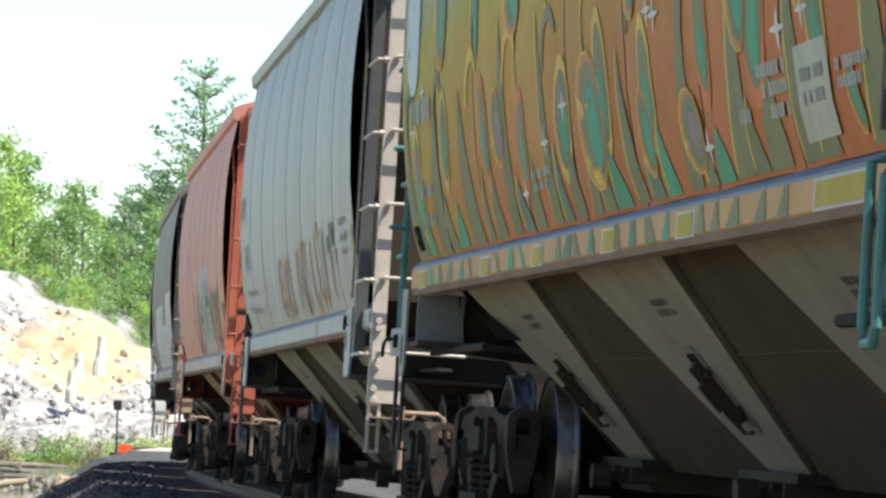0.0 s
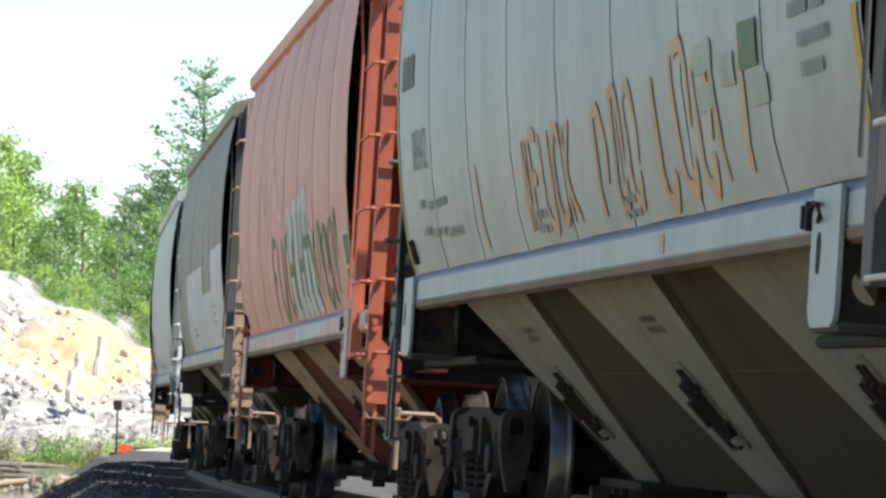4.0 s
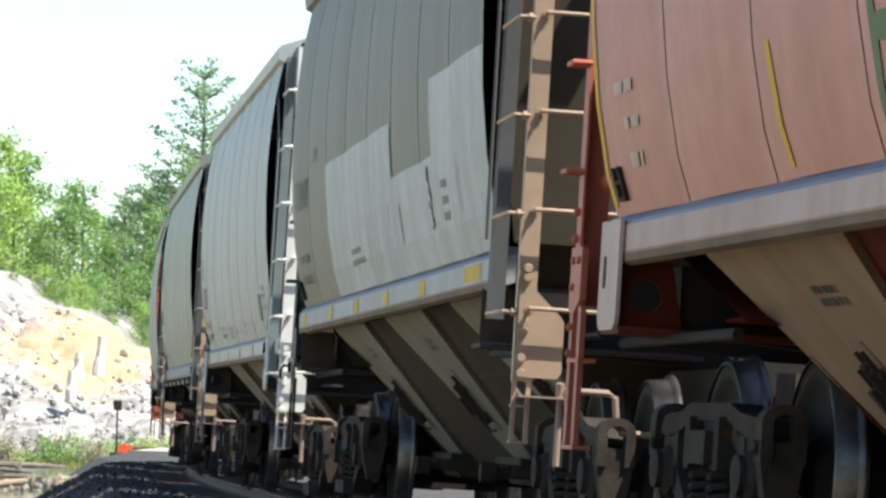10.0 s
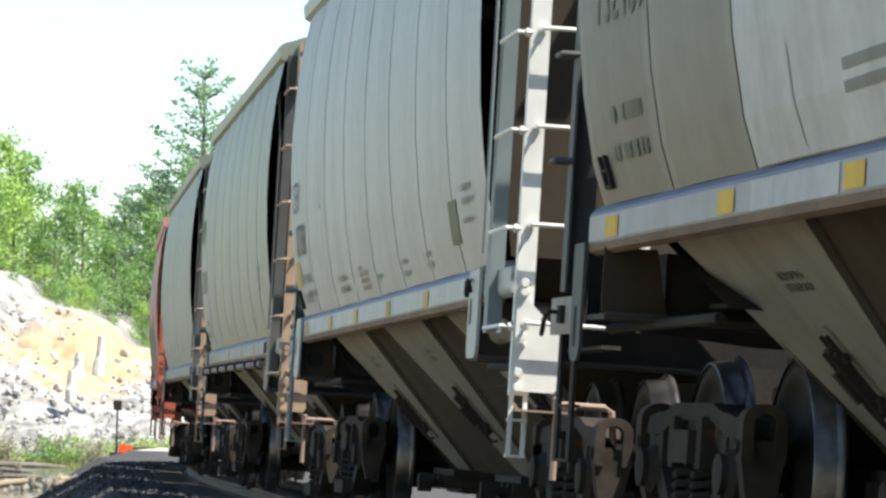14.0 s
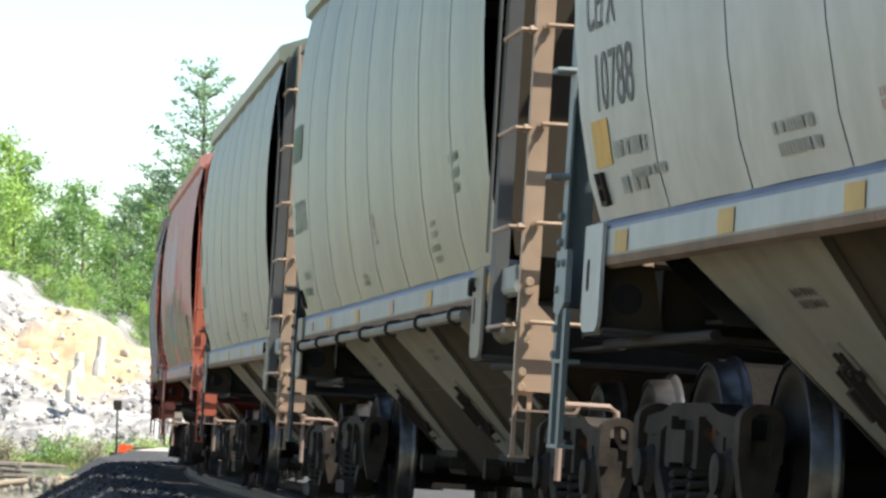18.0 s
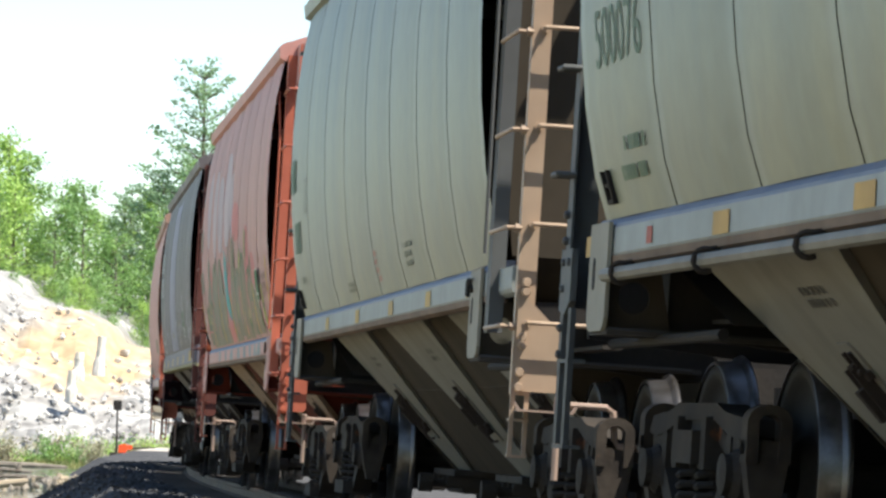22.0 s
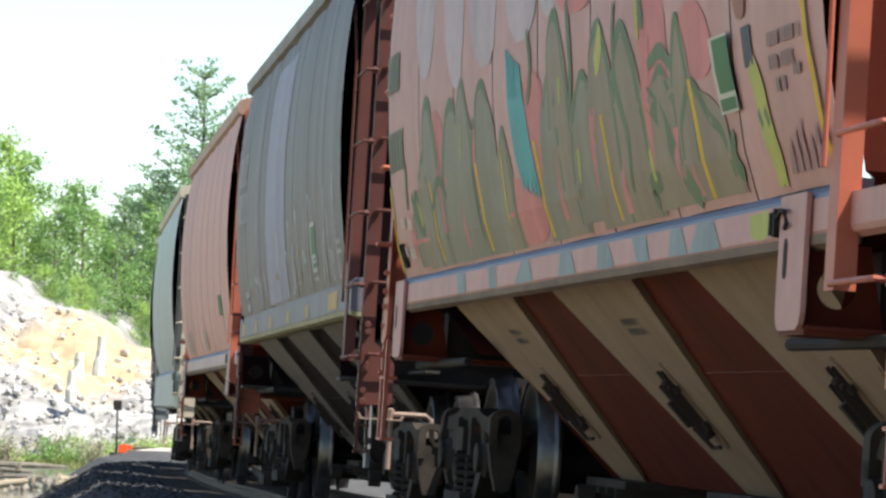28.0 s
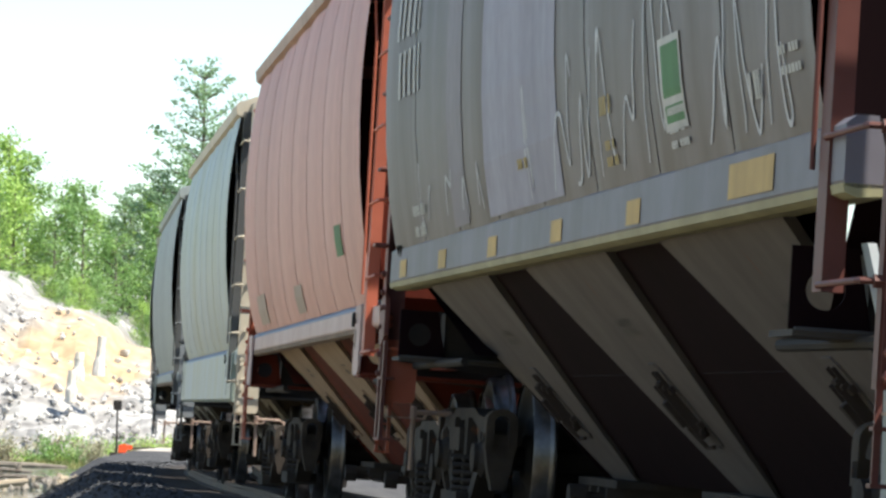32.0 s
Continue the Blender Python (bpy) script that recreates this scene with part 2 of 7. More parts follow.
def siding_bed():
    """Raised bed that parts from the main track on the left and carries the switch stand."""
    rows = []
    edge = [(118, -6.6), (124, -7.1), (132, -8.0), (150, -9.6), (169, -11.6), (190, -12.6), (207, -13.2), (260, -16.5)]
    for y, x in edge:
        right = float(np.interp(y, (100, 150, 200, 260), (-4.6, -5.5, -6.0, -6.0)))
        low = -0.04 - 0.16 * max(0.0, min(1.0, (150 - y) / 30))
        rows.append([(right, y, -0.35), (right - 0.6, y, low - 0.02), (x, y, low), (x - 0.5, y, -0.16), (x - 1.4, y, -0.34), (x - 3.0, y, -1.3)])
    b = part("siding_bed", Shape().strip(rows[:5]), ballast_stone)
    tagged(b, "dark stone bed of a siding that leaves the track", "ballast", kind="structure")
    # beyond the train's shade: sunlight is put into the far bed's pale colour
    b = part("siding_bed", Shape().strip(rows[4:]), ground_gravel)
    tagged(b, "gravel bed of a siding, pale for the sun on it", "ballast", kind="structure")


ground_gravel = mat("pale_gravel", (0.42, 0.37, 0.31), 0.95, 0.0, (0.3, 0.26, 0.21), (1, 1, 1), 10, 0.0, 0.5)
siding_bed()


# ---- covered hopper cars ----
BODY = 6.5          # half length of the body
PROFILE = [(1.385, 1.563), (1.45, 1.75), (1.512, 2.05), (1.555, 2.4), (1.577, 2.75), (1.582, 3.05), (1.572, 3.35), (1.548, 3.65), (1.495, 3.97)]
EAVE = 4.11
PANELS = 8


def side_y(z):
    """How far the bulging side stands out from the middle at height z."""
    for (y0, z0), (y1, z1) in zip(PROFILE, PROFILE[1:]):
        if z <= z1:
            f = (z - z0) / (z1 - z0)
            return y0 + (y1 - y0) * f
    return PROFILE[-1][0]


MESH = {}


def shared(key, make, smooth=False):
    if key not in MESH:
        MESH[key] = make().done(key.split("/")[0], smooth)
    return MESH[key]


def panel_mesh(i, side):
    def make():
        w = 2 * BODY / PANELS
        x0 = -BODY + i * w
        sh = Shape()
        steps = [(0.0, 0.004), (0.004, 0.0015), (0.1, 0.006), (0.3, 0.013), (0.5, 0.015), (0.7, 0.013), (0.9, 0.006), (0.992, 0.002), (0.995, -0.0005), (1.0, -0.0005)]
        rows = []
        for f, out in steps:
            rows.append([(x0 + f * w, side * (y + out), z) for y, z in PROFILE])
        if side > 0:
            rows = [list(reversed(r)) for r in rows]
        return sh.strip(rows)
    return shared("side_panel/%d/%d" % (i, side), make, True)


def far_side():
    sh = Shape()
    sh.strip([[(x, -y, z) for y, z in PROFILE] for x in (-BODY, BODY)])
    return sh


def roof():
    sh = Shape()
    cross = [(1.49, 3.955), (1.545, 3.98), (1.56, EAVE - 0.03), (1.53, EAVE), (1.2, EAVE + 0.12), (0.7, EAVE + 0.22), (0.0, EAVE + 0.25)]
    full = cross + [(-y, z) for y, z in reversed(cross[:-1])]
    sh.strip([[(x, y, z) for y, z in full] for x in (-BODY - 0.06, -BODY - 0.03, BODY + 0.02, BODY + 0.04)])
    for x in (-BODY - 0.06, BODY + 0.04):
        sh.add([(x, y, z) for y, z in full], [tuple(range(len(full)))])
    return sh


def end_sheet():
    """Closes one end of the body, then slopes in over the truck."""
    sh = Shape()
    e = BODY - 0.05
    pts = [(e, 4.08, 1.42), (e, 3.0, 1.42), (e, 2.0, 1.4), (e, 1.6, 1.34), (e - 0.06, 1.58, 1.3), (5.0, 1.1, 1.1)]
    return sh.strip([[(x, y, z) for y in (-w, w)] for x, z, w in pts])


def sill(front=-7.22):
    sh = Shape()
    # channel with a sloping top edge and a rolled lower lip
    poly = [(1.34, 1.385), (1.385, 1.37), (1.42, 1.385), (1.43, 1.405), (1.43, 1.515), (1.36, 1.53), (1.34, 1.53)]
    return sh.plate(poly, 0, front, 6.6)


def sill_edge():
    """Bevelled upper edge of the sill; its sky reflection is painted on as colour."""
    return Shape().plate([(1.429, 1.514), (1.425, 1.53), (1.385, 1.568), (1.34, 1.568), (1.34, 1.526)], 0, -6.6, 6.6)


def tall_lip():
    return Shape().plate([(1.30, 1.505), (1.42, 1.495), (1.46, 1.51), (1.467, 1.54), (1.30, 1.54)], 0, -6.9, 6.6)


def corner_strut():
    sh = Shape().plate([(-7.2, 1.02), (-7.05, 1.02), (-7.12, 0.46), (-7.3, 0.46)], 1, 1.3, 1.33)
    return sh.plate([(-6.7, 1.36), (-6.6, 1.36), (-7.02, 1.0), (-7.14, 1.0)], 1, 1.3, 1.33)


def sill_lip():
    return Shape().plate([(1.37, 1.35), (1.395, 1.345), (1.428, 1.36), (1.434, 1.392), (1.36, 1.39)], 0, -6.59, 6.59)


def tall_sill():
    poly = [(1.30, 1.53), (1.42, 1.525), (1.455, 1.532), (1.465, 1.55), (1.465, 1.735), (1.43, 1.765), (1.36, 1.765)]
    return Shape().plate(poly, 0, -6.9, 6.6)


def hopper_sheet(side, top, low):
    """One outer slope sheet of a hopper, from the sill down to the gate."""
    y = 0.3 + 0.978 * (low - 0.42)
    k = 0.44 + 0.808 * (low - 0.42)
    h, w = 1.22 + 0.808 * (top - 1.385), 1.23 + 0.964 * (top - 1.385)
    a = [(-h, side * w, top), (h, side * w, top), (k, side * y, low), (-k, side * y, low)]
    b = [(p[0], p[1] - side * 0.03, p[2] + 0.03) for p in a]
    return Shape().add(a + b, [(0, 1, 2, 3), (7, 6, 5, 4), (0, 4, 5, 1), (1, 5, 6, 2), (2, 6, 7, 3), (3, 7, 4, 0)])


def slope_sheet(half, sgn):
    """One of the two sheets that part two hoppers, leaning across the car."""
    h = half - 0.45
    a = [(0, -1.15, 1.4), (0, 1.15, 1.4), (sgn * h, 0.3, 0.44), (sgn * h, -0.3, 0.44)]
    return Shape().add(a + [(x, y, z + 0.02) for x, y, z in a], [(0, 1, 2, 3), (7, 6, 5, 4), (0, 4, 5, 1), (1, 5, 6, 2), (2, 6, 7, 3), (3, 7, 4, 0)])


def web_sheet(half, side, top):
    """Set-back sheet between two hoppers' outer sheets."""
    h, w = half - 1.1 - 0.78 * (top - 1.395), 1.19 + 0.944 * (top - 1.395)
    a = [(-h, side * w, top), (h, side * w, top), (half - 0.34, side * 0.27, 0.42), (-half + 0.34, side * 0.27, 0.42)]
    return Shape().add(a + [(x, y - side * 0.02, z) for x, y, z in a], [(0, 1, 2, 3), (7, 6, 5, 4), (0, 4, 5, 1), (1, 5, 6, 2), (2, 6, 7, 3), (3, 7, 4, 0)])


def end_web(sg):
    """Sheet from the end hopper up towards the car's end."""
    a = [(sg * 1.15, -1.18, 1.36), (sg * 1.15, 1.18, 1.36), (sg * 0.4, 0.34, 0.42), (sg * 0.4, -0.34, 0.42)]
    return Shape().add(a + [(x - sg * 0.02, y, z) for x, y, z in a], [(0, 1, 2, 3), (7, 6, 5, 4), (0, 4, 5, 1), (1, 5, 6, 2), (2, 6, 7, 3), (3, 7, 4, 0)])


def weld_seam(half):
    return Shape().tube([(-half + 0.85, 0.802, 0.985), (half - 0.85, 0.802, 0.985)], 0.006, 5)


def gate_frame():
    return Shape().box(-0.7, 0.7, -0.46, 0.46, 0.38, 0.425)


def gate_box():
    sh = Shape().plate([(-0.42, 0.38), (0.42, 0.38), (0.36, 0.25), (-0.36, 0.25)], 0, -0.55, 0.55)
    return sh


def rack_bar():
    return Shape().box(-0.022, 0.022, -0.5, 0.5, 0.3, 0.378)


def gate_shaft():
    return Shape().tube([(0, -0.7, 0.32), (0, 0.6, 0.32), (0, 0.6, 0.32), (0, 0.7, 0.32)], [0.03, 0.03, 0.07, 0.07])


def shaker():
    """Bracket that takes a vibrator: two slim rails between lugs, standing off a slope sheet, with a clamp across."""
    sh = Shape()
    for y in (-0.14, 0.12):
        sh.box(-0.15, 0.15, y - 0.02, y + 0.02, 0.0, 0.03)
    sh.plate([(-0.04, -0.1), (0.04, -0.1), (0.03, 0.08), (-0.03, 0.08)], 2, 0.05, 0.09)
    sh.tube([(0.02, 0.1, 0.06), (0.02, 0.26, 0.05), (-0.08, 0.27, 0.03)], 0.014, 6)
    for dx in (-0.055, 0.055):
        sh.box(dx - 0.012, dx + 0.012, -0.2, 0.2, 0.0, 0.06)
        sh.box(dx - 0.012, dx + 0.012, -0.27, -0.2, 0.0, 0.02)
        sh.tube([(dx, -0.17, 0.03), (dx * 2.1, -0.17, 0.03)], 0.018, 6)
        sh.tube([(dx, 0.16, 0.03), (dx * 2.1, 0.16, 0.03)], 0.018, 6)
    for y in (-0.2, -0.02, 0.18):
        sh.box(-0.05, 0.05, y - 0.012, y + 0.012, 0.0, 0.04)
    return sh


def mount_plate():
    """Thin pad welded to a slope sheet under the vibrator's bracket."""
    return Shape().plate([(-0.1, -0.3), (0.1, -0.3), (0.13, -0.24), (0.13, 0.24), (0.1, 0.28), (-0.1, 0.28), (-0.13, 0.24), (-0.13, -0.24)], 2, 0.0, 0.014)


def hopper_stencil():
    sh = Shape()
    rnd = random.Random(5)
    for v in (0.16, 0.205):
        x = -0.1
        while x > -0.5:
            w = rnd.uniform(0.025, 0.05)
            sh.add([(a, 1.23 - 0.93 * q + 0.005, 1.385 - 0.965 * q - 0.004) for a, q in ((x, v), (x - w, v), (x - w, v + 0.03), (x, v + 0.03))], [(0, 1, 2, 3)])
            x -= w + rnd.choice((0.012, 0.012, 0.05))
    return sh


def bolster_plate(x0):
    """Plate that closes the bolster's end below the sill, its lower corners rounded."""
    p = [(0.0, 1.54), (0.0, 1.13), (0.025, 1.09), (0.07, 1.07), (0.37, 1.07), (0.415, 1.09), (0.44, 1.13), (0.44, 1.54)]
    return Shape().plate([(x0 - a, z) for a, z in p], 1, 1.437, 1.455)


# black patch on the uncut plate for the slot's shaded inside
def slot(x0):
    p = [(0.10, 1.27), (0.115, 1.25), (0.145, 1.25), (0.16, 1.27), (0.16, 1.37), (0.145, 1.39), (0.115, 1.39), (0.10, 1.37)]
    return Shape().plate([(x0 - a, z) for a, z in p], 1, 1.452, 1.4575)


def bolster_flange(x0):
    sh = Shape().box(x0 - 0.43, x0 - 0.01, 0.25, 1.437, 1.055, 1.078)
    return sh.tube([(x0 - 0.425, 1.43, 1.075), (x0 - 0.425, 0.3, 1.07)], 0.014, 6)


def bolster_web(x0, hole=True):
    """Upright web across the bolster's end, set back under the sill, with a round hole through it."""
    n, cy, cz, r = 24, 1.31, 1.22, 0.07 if hole else 0.002
    ring, edge = [], []
    for k in range(n + 1):
        a = math.tau * (k % n) / n
        c, q = math.cos(a), math.sin(a)
        m = max(abs(c), abs(q))
        ring.append((cy + r * c, cz + r * q))
        edge.append((cy + (0.125 if c > 0 else 0.14 - 0.03 * q / m) * c / m, cz + (0.15 if q > 0 else 0.145) * q / m))
    sh = Shape()
    xs = (x0 - 0.34, x0 - 0.325)
    loops = [(xs[0], ring), (xs[0], edge), (xs[1], edge), (xs[1], ring), (xs[0], ring)]
    return sh.strip([[(x, y, z) for y, z in loop] for x, loop in loops])


def front_post():
    """Corner post of the ladder: an upright angle that ends at the gusset."""
    sh = Shape()
    sh.box(-7.36, -7.345, 1.325, 1.42, 0.87, 4.05)
    sh.box(-7.345, -7.29, 1.405, 1.42, 0.87, 4.05)
    return sh


def stirrup(x0, x1, top, mid, foot):
    """Sill step bent from flat strap: two legs, a tread between them and one at the foot."""
    sh = Shape()
    for x in (x0, x1 - 0.08):
        sh.box(x, x + 0.08, 1.40, 1.418, foot, top)
    sh.box(x0 + 0.045, x1 - 0.045, 1.36, 1.42, foot, foot + 0.014)
    return sh.box(x0 + 0.045, x1 - 0.045, 1.37, 1.416, mid, mid + 0.012)


def front_strap(y):
    return Shape().box(-7.359, -7.34, y, y + 0.022, 0.56, 0.88)


def strap_tread(z):
    return Shape().box(-7.362, -7.30, 1.322, 1.422, z, z + 0.014)


def end_plate():
    """Narrow plate at the rear end of a flush sill, rounded at its foot."""
    p = [(6.82, 1.40), (6.82, 0.93), (6.79, 0.89), (6.75, 0.875), (6.64, 0.875), (6.60, 0.89), (6.57, 0.93), (6.57, 1.40)]
    return Shape().plate(p, 1, 1.437, 1.452)


# likewise a black patch: the shade in the end plate's slot
def end_slot():
    p = [(6.73, 0.96), (6.715, 0.94), (6.685, 0.94), (6.67, 0.96), (6.67, 1.1), (6.685, 1.12), (6.715, 1.12), (6.73, 1.1)]
    return Shape().plate(p, 1, 1.45, 1.4545)


def end_bar():
    """Broad flat bar from the end plate to the ladder's foot."""
    return Shape().plate([(6.82, 1.0), (7.42, 1.0), (7.44, 1.02), (7.44, 1.17), (6.82, 1.17)], 1, 1.425, 1.441)


def lever_hook(x, z):
    """Bent lever hung on a small bracket."""
    sh = Shape().box(x - 0.05, x + 0.05, 1.44, 1.462, z - 0.03, z + 0.05)
    return sh.tube([(x + 0.03, 1.455, z + 0.02), (x + 0.03, 1.5, z + 0.02), (x + 0.1, 1.51, z - 0.01), (x + 0.14, 1.51, z - 0.07), (x + 0.22, 1.5, z - 0.08)], 0.012, 6)


def sill_hook(x):
    """Small dark fitting on the sill over the bolster's plate, with a bent wire."""
    sh = Shape().box(x, x + 0.035, 1.43, 1.47, 1.40, 1.50).box(x + 0.1, x + 0.13, 1.43, 1.465, 1.41, 1.49)
    sh.box(x + 0.03, x + 0.1, 1.43, 1.445, 1.43, 1.47)
    return sh.tube([(x, 1.46, 1.47), (x - 0.1, 1.47, 1.49), (x - 0.2, 1.475, 1.48), (x - 0.22, 1.47, 1.44), (x - 0.17, 1.465, 1.425)], 0.009, 6)


def gusset():
    return Shape().plate([(1.41, 1.37), (1.38, 1.37), (1.2, 1.2), (1.18, 1.17), (1.18, 0.92), (1.2, 0.89), (1.41, 0.89)], 0, -7.375, -7.362)


def front_stile():
    sh = Shape()
    sh.box(-6.68, -6.54, 1.46, 1.475, 1.19, 4.0)
    sh.box(-6.69, -6.675, 1.40, 1.475, 1.19, 4.0)
    sh.tube([(-6.5, 1.49, 1.6), (-6.5, 1.5, 3.3), (-6.45, 1.53, 3.7)], 0.01)
    return sh


def rung(sides=8):
    sh = Shape()
    sh.tube([(-6.66, 1.42, 0), (-6.66, 1.485, 0.0), (-6.70, 1.49, 0), (-7.3, 1.49, 0), (-7.34, 1.485, 0), (-7.34, 1.42, 0)], 0.011, sides)
    for x in (-6.66, -7.34):
        sh.tube([(x, 1.41, 0), (x, 1.445, 0)], 0.024, 6)
    return sh


def end_rung():
    sh = Shape()
    sh.tube([(-7.36, 1.36, 0), (-7.43, 1.36, 0), (-7.44, 1.3, 0), (-7.44, 0.85, 0), (-7.43, 0.8, 0), (-7.36, 0.8, 0)], 0.011)
    sh.tube([(-7.35, 1.36, 0), (-7.38, 1.36, 0)], 0.024, 6)
    return sh


def end_stile():
    return Shape().box(-7.365, -7.335, 0.76, 0.81, 1.34, 4.0)


def rear_post():
    sh = Shape()
    sh.box(7.23, 7.35, 1.408, 1.42, 1.2, 4.0)
    sh.box(7.338, 7.35, 1.28, 1.42, 1.2, 4.0)
    return sh


def thin_post():
    """Two slim uprights of an open ladder."""
    sh = Shape()
    for x in (7.2, 7.335):
        sh.box(x - 0.012, x + 0.012, 1.395, 1.42, 1.16, 4.0)
    for k in range(6):
        sh.tube([(7.1, 1.43, 1.62 + 0.45 * k), (7.4, 1.43, 1.62 + 0.45 * k)], 0.016, 6)
    return sh


def rear_foot():
    return Shape().plate([(7.38, 1.46), (7.38, 1.18), (7.24, 1.16), (7.1, 1.22), (7.1, 1.46)], 1, 1.40, 1.43)


def foot_leg():
    return Shape().box(0, 0.07, 1.4, 1.425, 0.57, 1.19)


def foot_bar():
    return Shape().box(7.07, 7.36, 1.345, 1.428, 0, 0.018)


def stud():
    return Shape().tube([(0, 1.415, 0), (0, 1.438, 0), (0, 1.445, 0)], [0.019, 0.019, 0.01], 8)


def rear_step():
    sh = Shape()
    sh.tube([(7.2, 1.42, 0), (7.2, 1.5, 0), (7.34, 1.5, 0), (7.34, 1.42, 0)], 0.014)
    sh.tube([(7.28, 1.42, 0), (7.28, 1.5, 0)], 0.014, 6)
    return sh


def bolt():
    return Shape().tube([(-7.365, 0, 0), (-7.395, 0, 0)], [0.026, 0.02], 8)


def hood(sgn):
    sh = Shape()
    sh.plate([(sgn * 6.5, 3.5), (sgn * 6.5, 4.1), (sgn * 7.36, 4.06), (sgn * 7.36, 3.9), (sgn * 6.9, 3.75)], 1, 1.38, 1.4)
    sh.box(sgn * 7.31, sgn * 7.36, -1.38, 1.38, 3.98, 4.03)
    return sh


def centre_sill():
    return Shape().box(-7.3, 7.3, -0.2, 0.2, 0.72, 1.02)


def end_sill():
    return Shape().plate([(-1.32, 1.34), (1.32, 1.34), (1.32, 1.25), (0.5, 1.22), (0.3, 1.02), (-0.3, 1.02), (-0.5, 1.22), (-1.32, 1.25)], 0, -0.03, 0.03)


# end sill deepened into a screen that hides the sunlit end behind it
def deep_end_sill():
    return Shape().plate([(-1.3, 1.4), (1.3, 1.4), (1.3, 1.06), (0.5, 1.0), (-0.5, 1.0), (-1.3, 1.06)], 0, -0.02, 0.02)


def body_bolster():
    return Shape().plate([(-1.15, 1.36), (1.15, 1.36), (1.15, 1.08), (0.4, 1.02), (-0.4, 1.02), (-1.15, 1.08)], 0, -0.1, 0.1)


def end_beam():
    return Shape().box(-1.0, 1.0, -0.05, 0.05, 1.13, 1.15)


def cross_rod(sgn):
    """Brake pipe and platform edge over the truck."""
    sh = Shape()
    sh.tube([(sgn * 7.2, 1.2, 1.04), (sgn * 4.7, 1.2, 1.05)], 0.025)
    return sh


def coupler(sgn):
    sh = Shape()
    sh.box(sgn * 7.2, sgn * 7.75, -0.09, 0.09, 0.72, 0.92)
    sh.plate([(sgn * 7.7, -0.16), (sgn * 8.08, -0.2), (sgn * 8.12, -0.05), (sgn * 7.9, 0.02), (sgn * 8.1, 0.14), (sgn * 7.95, 0.2), (sgn * 7.7, 0.16)], 2, 0.7, 0.98)
    sh.box(sgn * 7.2, sgn * 7.4, -0.3, 0.3, 0.66, 1.08)
    return sh


def uncoupling_rod():
    sh = Shape()
    return sh.tube([(-7.45, 1.19, 0.46), (-7.45, 1.19, 0.8), (-7.45, 1.165, 0.835), (-7.45, 0.95, 0.835), (-7.45, 0.915, 0.815), (-7.45, 0.90, 0.68), (-7.46, 0.88, 0.645), (-7.48, 0.66, 0.637), (-7.55, 0.45, 0.7), (-7.8, 0.25, 0.78)], 0.017)


def pole_step():
    """Thin tread with turned-up ends under the gusset."""
    sh = Shape().box(-7.50, -7.34, 1.12, 1.40, 0.79, 0.80)
    sh.plate([(1.12, 0.79), (1.40, 0.79), (1.42, 0.83), (1.41, 0.835), (1.385, 0.80), (1.135, 0.80), (1.115, 0.83), (1.10, 0.825)], 0, -7.51, -7.497)
    return sh.tube([(-7.44, 1.19, 0.80), (-7.45, 1.19, 0.87)], 0.022)


def walkway():
    sh = Shape()
    for y in (0.28, -0.28, 0.9, -0.9):
        e = 7.1 if abs(y) < 0.5 else 6.5
        sh.box(-e, e, y - 0.13, y + 0.13, EAVE + 0.36, EAVE + 0.385)
    for i in range(-6, 7):
        sh.box(i * 1.08 - 0.02, i * 1.08 + 0.02, -1.05, 1.05, EAVE + 0.1, EAVE + 0.36)
    return sh


def hatch():
    sh = Shape()
    sh.box(-0.85, 0.85, -0.24, 0.24, EAVE + 0.2, EAVE + 0.42)
    sh.box(-0.88, 0.88, -0.27, 0.27, EAVE + 0.42, EAVE + 0.45)
    for x in (-0.6, 0, 0.6):
        sh.box(x - 0.03, x + 0.03, -0.3, 0.3, EAVE + 0.45, EAVE + 0.48)
    return sh


def roof_grab():
    sh = Shape()
    sh.tube([(6.9, 1.1, EAVE + 0.1), (6.9, 1.1, EAVE + 0.44), (6.9, 0.75, EAVE + 0.44), (6.9, 0.75, EAVE + 0.2)], 0.016)
    sh.box(6.75, 7.05, 0.5, 1.15, EAVE + 0.36, EAVE + 0.385)
    return sh


# trucks
R_WHEEL, AXLE = 0.5, 0.89


def wheelset():
    sh = Shape()
    sh.tube([(0, -0.95, 0), (0, 0.95, 0)], 0.075, 12)
    return sh


def wheel(side):
    """Plate, hub and outer rim of a wheel."""
    sh = Shape()
    prof = [(0.68, 0.0), (0.68, 0.12), (0.71, 0.16), (0.735, 0.28), (0.715, 0.37), (0.70, 0.39), (0.70, 0.46), (0.825, 0.455), (0.825, 0.40), (0.80, 0.385), (0.775, 0.3), (0.78, 0.17), (0.83, 0.13), (0.83, 0.0)]
    return sh.lathe([(side * (y - 0.11), r * 1.05) for y, r in prof], sides=40)


def tread(side):
    sh = Shape()
    prof = [(0.70, 0.46), (0.70, 0.495), (0.712, 0.503), (0.727, 0.497), (0.738, 0.48), (0.745, 0.476), (0.832, 0.468), (0.836, 0.455)]
    return sh.lathe([(side * (y - 0.11), r * 1.05) for y, r in prof], sides=40)


def drawn_in(sh):
    """Draws a casting in towards its wheels."""
    sh.v = [(x, y - 0.13 if y > 0.5 else y, z if z < 0.5 else 0.5 + (z - 0.5) * 0.76) for x, y, z in sh.v]
    return sh


